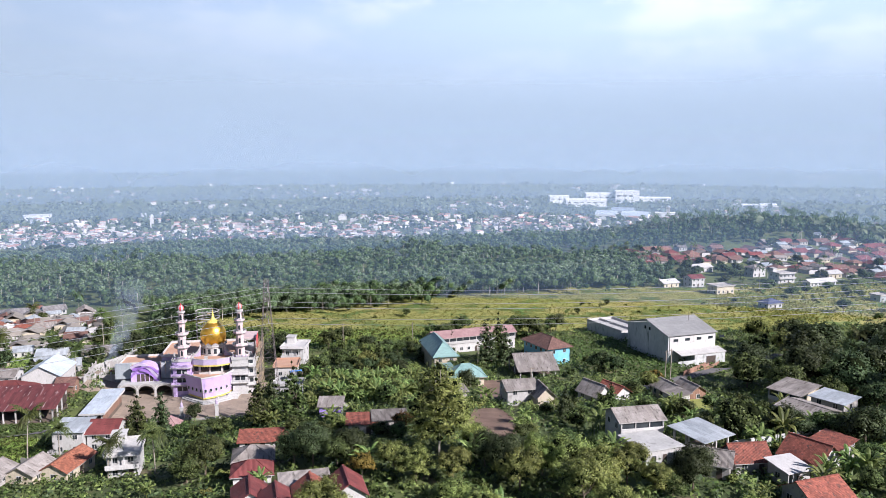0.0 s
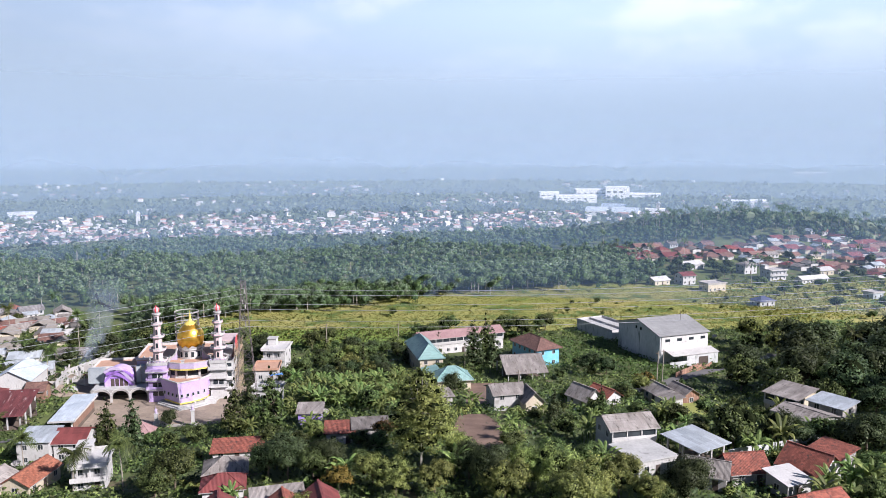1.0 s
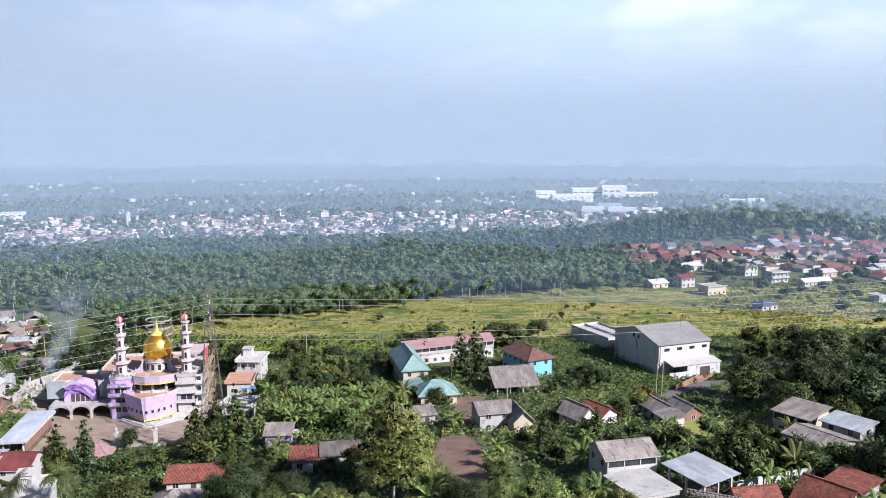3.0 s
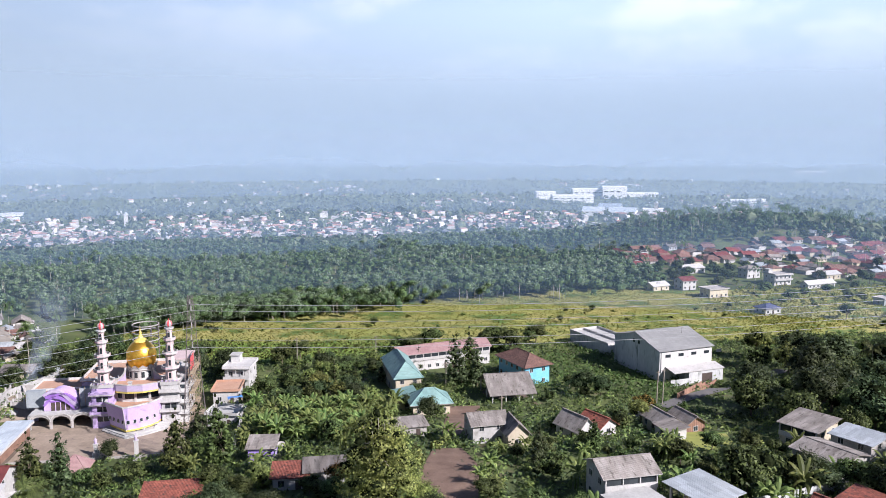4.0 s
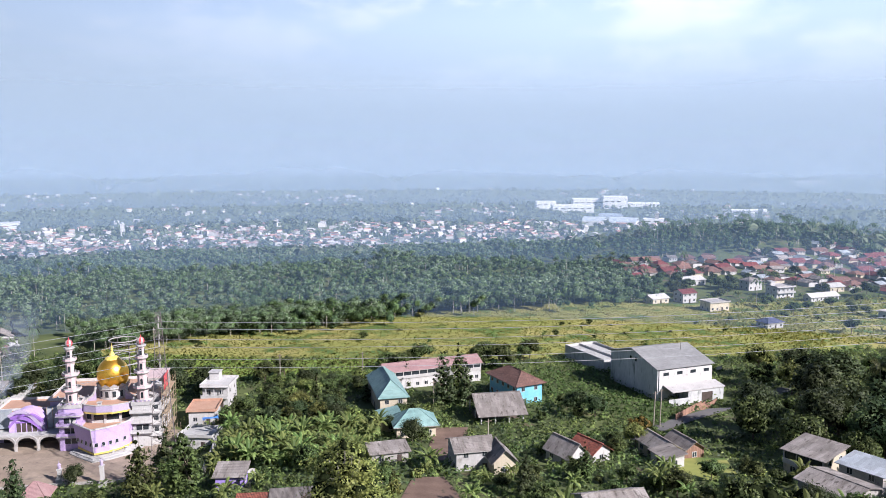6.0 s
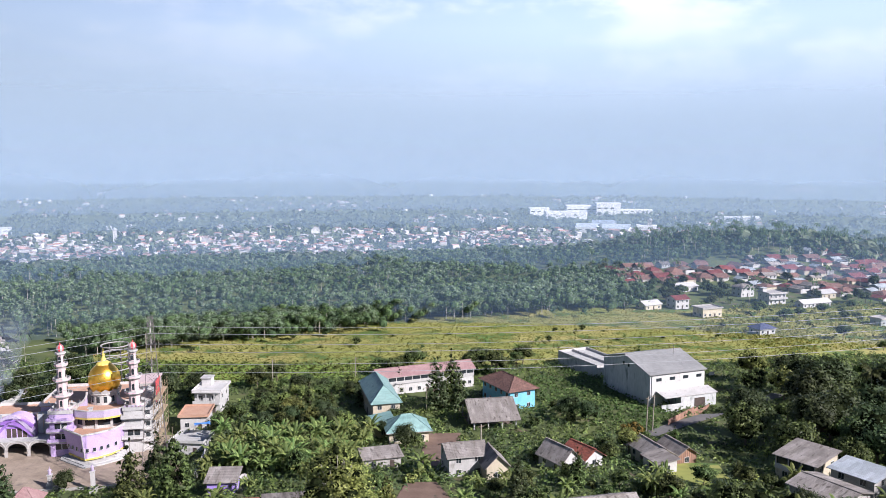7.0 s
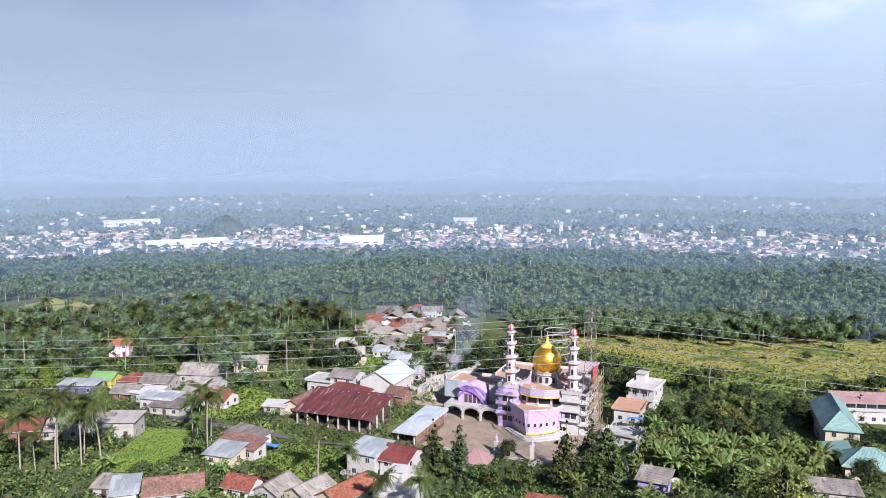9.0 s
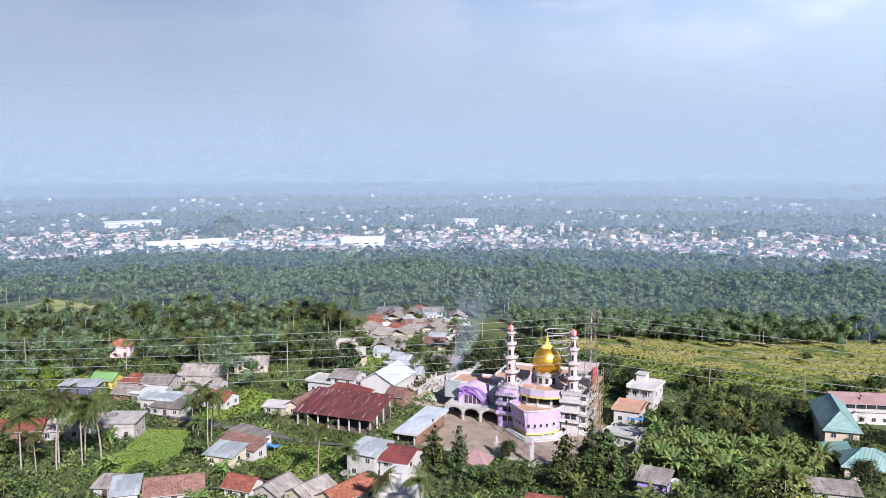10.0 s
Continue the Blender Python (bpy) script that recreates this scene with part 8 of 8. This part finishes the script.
for x, y, yaw, w, h in ((-108, 247, 8, 7, 2.2), (-112, 252, 98, 9, 2.0), (-116, 246, 15, 6, 1.4), (-118, 256, 100, 8, 2.4), (-112, 262, 8, 7, 2.6), (-107, 253, 98, 6, 3.2)):
    block_wall(x, y, yaw, w, h, "unfinished grey block wall with white stub columns")


def rubble_heap(x, y, r, mat, label):
    """A low heap of broken blocks."""
    rs = np.random.default_rng(int(abs(x * 7 + y)))
    bm = bmesh.new()
    for k in range(46):
        a, d = rs.uniform(0, 6.28), r * math.sqrt(rs.random())
        sx, sy, sz = rs.uniform(0.12, 0.34, 3)
        cx, cy, cz = d * math.cos(a), d * math.sin(a), 0.45 * r * (1 - (d / r) ** 2) * rs.uniform(0.2, 1)
        box(bm, cx - sx, cx + sx, cy - sy, cy + sy, cz - 0.3, cz + sz)
    ob = part("rubble_heap", bm, mat)
    ob.matrix_basis = pose(x, y, g(x, y), 0, 0, x * 13)
    tagged(ob, label, "rubble", "rubble heaps")


for x, y, r, mat in ((-110, 243, 1.8, "slab"), (-114, 249, 2.2, "plaster"), (-117, 252, 1.6, "slab"), (-109, 258, 2.0, "white"), (-115, 259, 1.8, "plaster"), (-120, 247, 1.5, "slab"), (-112, 256, 1.4, "brick")):
    rubble_heap(x, y, r, mat, "heap of broken pale blocks on the building site")
garden_wall([(-115, 243), (-117.5, 257), (-115.5, 271), (-114.7, 286)], 2.2, "white", "long white compound wall with stained render")


# ---------------------------------------------------------------- small things
def dish(x, y, z, yaw):
    ob = thing("satellite_dish", pose(x, y, z, 0, 0, yaw), "pale grey satellite dish on a short mast", "dish", "satellite dishes")
    part("mast", rod(bmesh.new(), (0, 0, 0), (0, 0, 1.0), 0.05, 6), "steel", ob)
    part("reflector", lathe(bmesh.new(), [(0.05, 0.0), (0.5, 0.06), (0.9, 0.22), (0.92, 0.24), (0.5, 0.1), (0.05, 0.04)], 14, 0, 0, False), "plaster", ob, m=pose(0, 0, 1.0, 25, 0, 0))
    part("feed", rod(bmesh.new(), (0, 0, 1.05), (0, -0.35, 1.75), 0.03, 5), "steel", ob)


for dx, dy, dz, dyaw in ((-25.5, 196.5, None, 20), (-106, 151.5, None, 200), (-116, 152, None, 80), (45, 166, None, 30), (-92, 176, None, 10), (59, 148, None, 330)):
    dish(dx, dy, g(dx, dy) + 0.0, dyaw)


def tarp_sheet(x, y, z, yaw, w, d, label):
    """A sagging tarpaulin draped over poles."""
    bm = bmesh.new()
    n = 8
    v = [[bm.verts.new((w * (i / n - 0.5), d * (j / n - 0.5), 0.5 * math.sin(3.1 * i / n) * math.cos(2.2 * j / n) + 0.12 * math.sin(9 * i / n + 5 * j / n))) for j in range(n + 1)] for i in range(n + 1)]
    for i in range(n):
        for j in range(n):
            bm.faces.new((v[i][j], v[i + 1][j], v[i + 1][j + 1], v[i][j + 1]))
    ob = thing("tarpaulin", pose(x, y, z, 0, 0, yaw), label, "tarpaulin", "blue tarpaulins")
    part("sheet", bm, "tarp", ob)
    for i in (-1, 1):
        for j in (-1, 1):
            part("pole", rod(bmesh.new(), (i * w * 0.45, j * d * 0.45, -1.4), (i * w * 0.45, j * d * 0.45, 0.25), 0.05, 5), "bamboo", ob)


tarp_sheet(-46.5, 240, g(-46.5, 240) + 5.4, 20, 4, 3.2, "creased blue tarpaulin on bamboo poles over a slab roof")
tarp_sheet(-117.5, 180, g(-117.5, 180) + 1.6, 12, 4.5, 3, "bright blue tarpaulin shelter beside the lane")
tarp_sheet(-150, 310, g(-150, 310) + 1.5, 12, 9, 5, "blue tarpaulin roof among the far houses")


def smoke():
    """A thin column of wood smoke that drifts up and spreads."""
    M["smoke"] = haze_mat("wood_smoke", (0.5, 0.6, 0.72), 40, 6, 0.055)
    ob = thing("smoke", pose(-117, 266, g(-117, 266)), "thin drifting plume of blue-grey wood smoke", "smoke", kind="stuff")
    rs = np.random.default_rng(9)
    for k in range(9):
        t = k / 8
        bm = bmesh.new()
        bmesh.ops.create_icosphere(bm, subdivisions=3, radius=1)
        r = 1.2 + 4.2 * t
        for v in bm.verts:
            q = noise.noise(v.co * 1.6 + Vector((k * 3.1, 0, 0)))
            v.co = v.co * (1 + 0.55 * q)
            v.co = Vector((v.co.x * r + 9 * t + 1.5 * math.sin(3 * t), v.co.y * r, v.co.z * r * 1.25 + 2 + 26 * t))
        for f in bm.faces:
            f.smooth = True
        part("puff", bm, "smoke", ob)


smoke()


def wooded_hill(x, y, r, h):
    rs = np.random.default_rng(4)
    n = 900
    a, d = rs.uniform(0, 2 * math.pi, n), r * np.sqrt(rs.random(n))
    X, Y = x + d * np.cos(a), y + d * np.sin(a)
    Z = g(x, y) + h * (1 - (d / r) ** 2)
    C = np.stack([X, Y, Z], -1)
    Q = leaf_quads(C, np.stack([np.cos(a) * d / r, np.sin(a) * d / r, np.full(n, 0.7)], -1), 4.5, rs, 0.8)
    core = core_quads([(x, y, g(x, y), r, h)], rs, 0.95)
    tagged(new("wooded_hill", quads_mesh("wooded_hill", np.concatenate([Q, core]), ["leaf_forest"])), "small wooded knoll rising from the hazy plain", "hill", kind="stuff")


wooded_hill(-965, 993, 36, 31)


plot("green_field", [(-118, 318), (-60, 296), (-38, 306), (30, 312), (40, 326), (-20, 330), (-70, 336), (-112, 346)], "grass", "lush green vegetable field below the crop field", "field", 6, 0.3)
crop_rows("green_field_rows", OPEN[-1], "rows of leafy dark green vegetables", 16, 2.2, 1.6, 1.2, "leaf_banana", 0.8, 6)
crop_rows("rice_plants", OPEN[1], "dense tufts of bright green rice", 30, 0.6, 0.6, 0.32, "leaf_rice", 0.05, 7)
crop_rows("bank_grass", [(-125.5, 194), (-130.5, 202), (-108.5, 205.5), (-105, 198.5)], "tufts of rough grass on the bank", 15, 0.8, 0.7, 0.6, "leaf_maize", 0.3, 14)
crop_rows("garden_grass", GARDEN, "tufts of tall garden grass", 30, 1.3, 1.3, 0.8, "leaf_rice", 0.3, 12)
crop_rows("meadow_grass", OPEN[3], "tall tufts of meadow grass", 30, 1.2, 1.2, 0.9, "leaf_rice", 0.4, 8)
crop_rows("garden_rows", [(140, 402), (160, 345), (300, 385), (335, 470), (250, 480), (185, 470)], "rows of leafy garden crops round the far houses", 20, 3.0, 2.2, 1.3, "leaf_field", 0.9, 9)
rs = np.random.default_rng(91)
for k in range(70):   # shrubs and young trees along the field's edges and furrows
    u = rs.random()
    x = -100 + 260 * u
    y = 322 + 22 * int(rs.integers(0, 4)) + 0.09 * x + rs.normal() * 2.5
    if inside(OPEN[0], x, y):
        place(("bush0", "bush1", "ban1", "bush0", "broad0")[k % 5], x, y, rs.uniform(0.35, 0.8) * (0.6 if k % 5 == 4 else 1.0), rs.uniform(0, 360))


def gate_pillar(x, y, h):
    """A white ornamental pillar with a lantern head at the court's edge."""
    ob = thing("gate_pillar", pose(x, y, -16.6, 0, 0, 8.4), "white ornamental gate pillar with small lantern top", "pillar", "gate pillars")
    part("base", boxes((-0.75, 0.75, -0.75, 0.75, -3, 0.9), (-0.6, 0.6, -0.6, 0.6, 0.9, 1.2)), "white", ob)
    part("shaft", boxes((-0.42, 0.42, -0.42, 0.42, 1.2, h - 1.6), (-0.55, 0.55, -0.55, 0.55, h - 1.6, h - 1.35)), "white", ob)
    part("lantern", lathe(bmesh.new(), [(0.3, h - 1.35), (0.38, h - 0.9), (0.3, h - 0.5), (0.5, h - 0.45), (0.1, h), (0.03, h + 0.6)], 8), "pale_lilac", ob)


gate_pillar(-64.2, 214.2, 6.2)
gate_pillar(-74.9, 216.2, 4.6)
place("dark1", 6.8, 223, 0.55, 40)
place("broad2", 9.0, 226, 0.5, 140)
place("broad1", -46, 205, 0.6, 10)
place("tall0", -0.8, 148, 1.16, 30, 1.12)
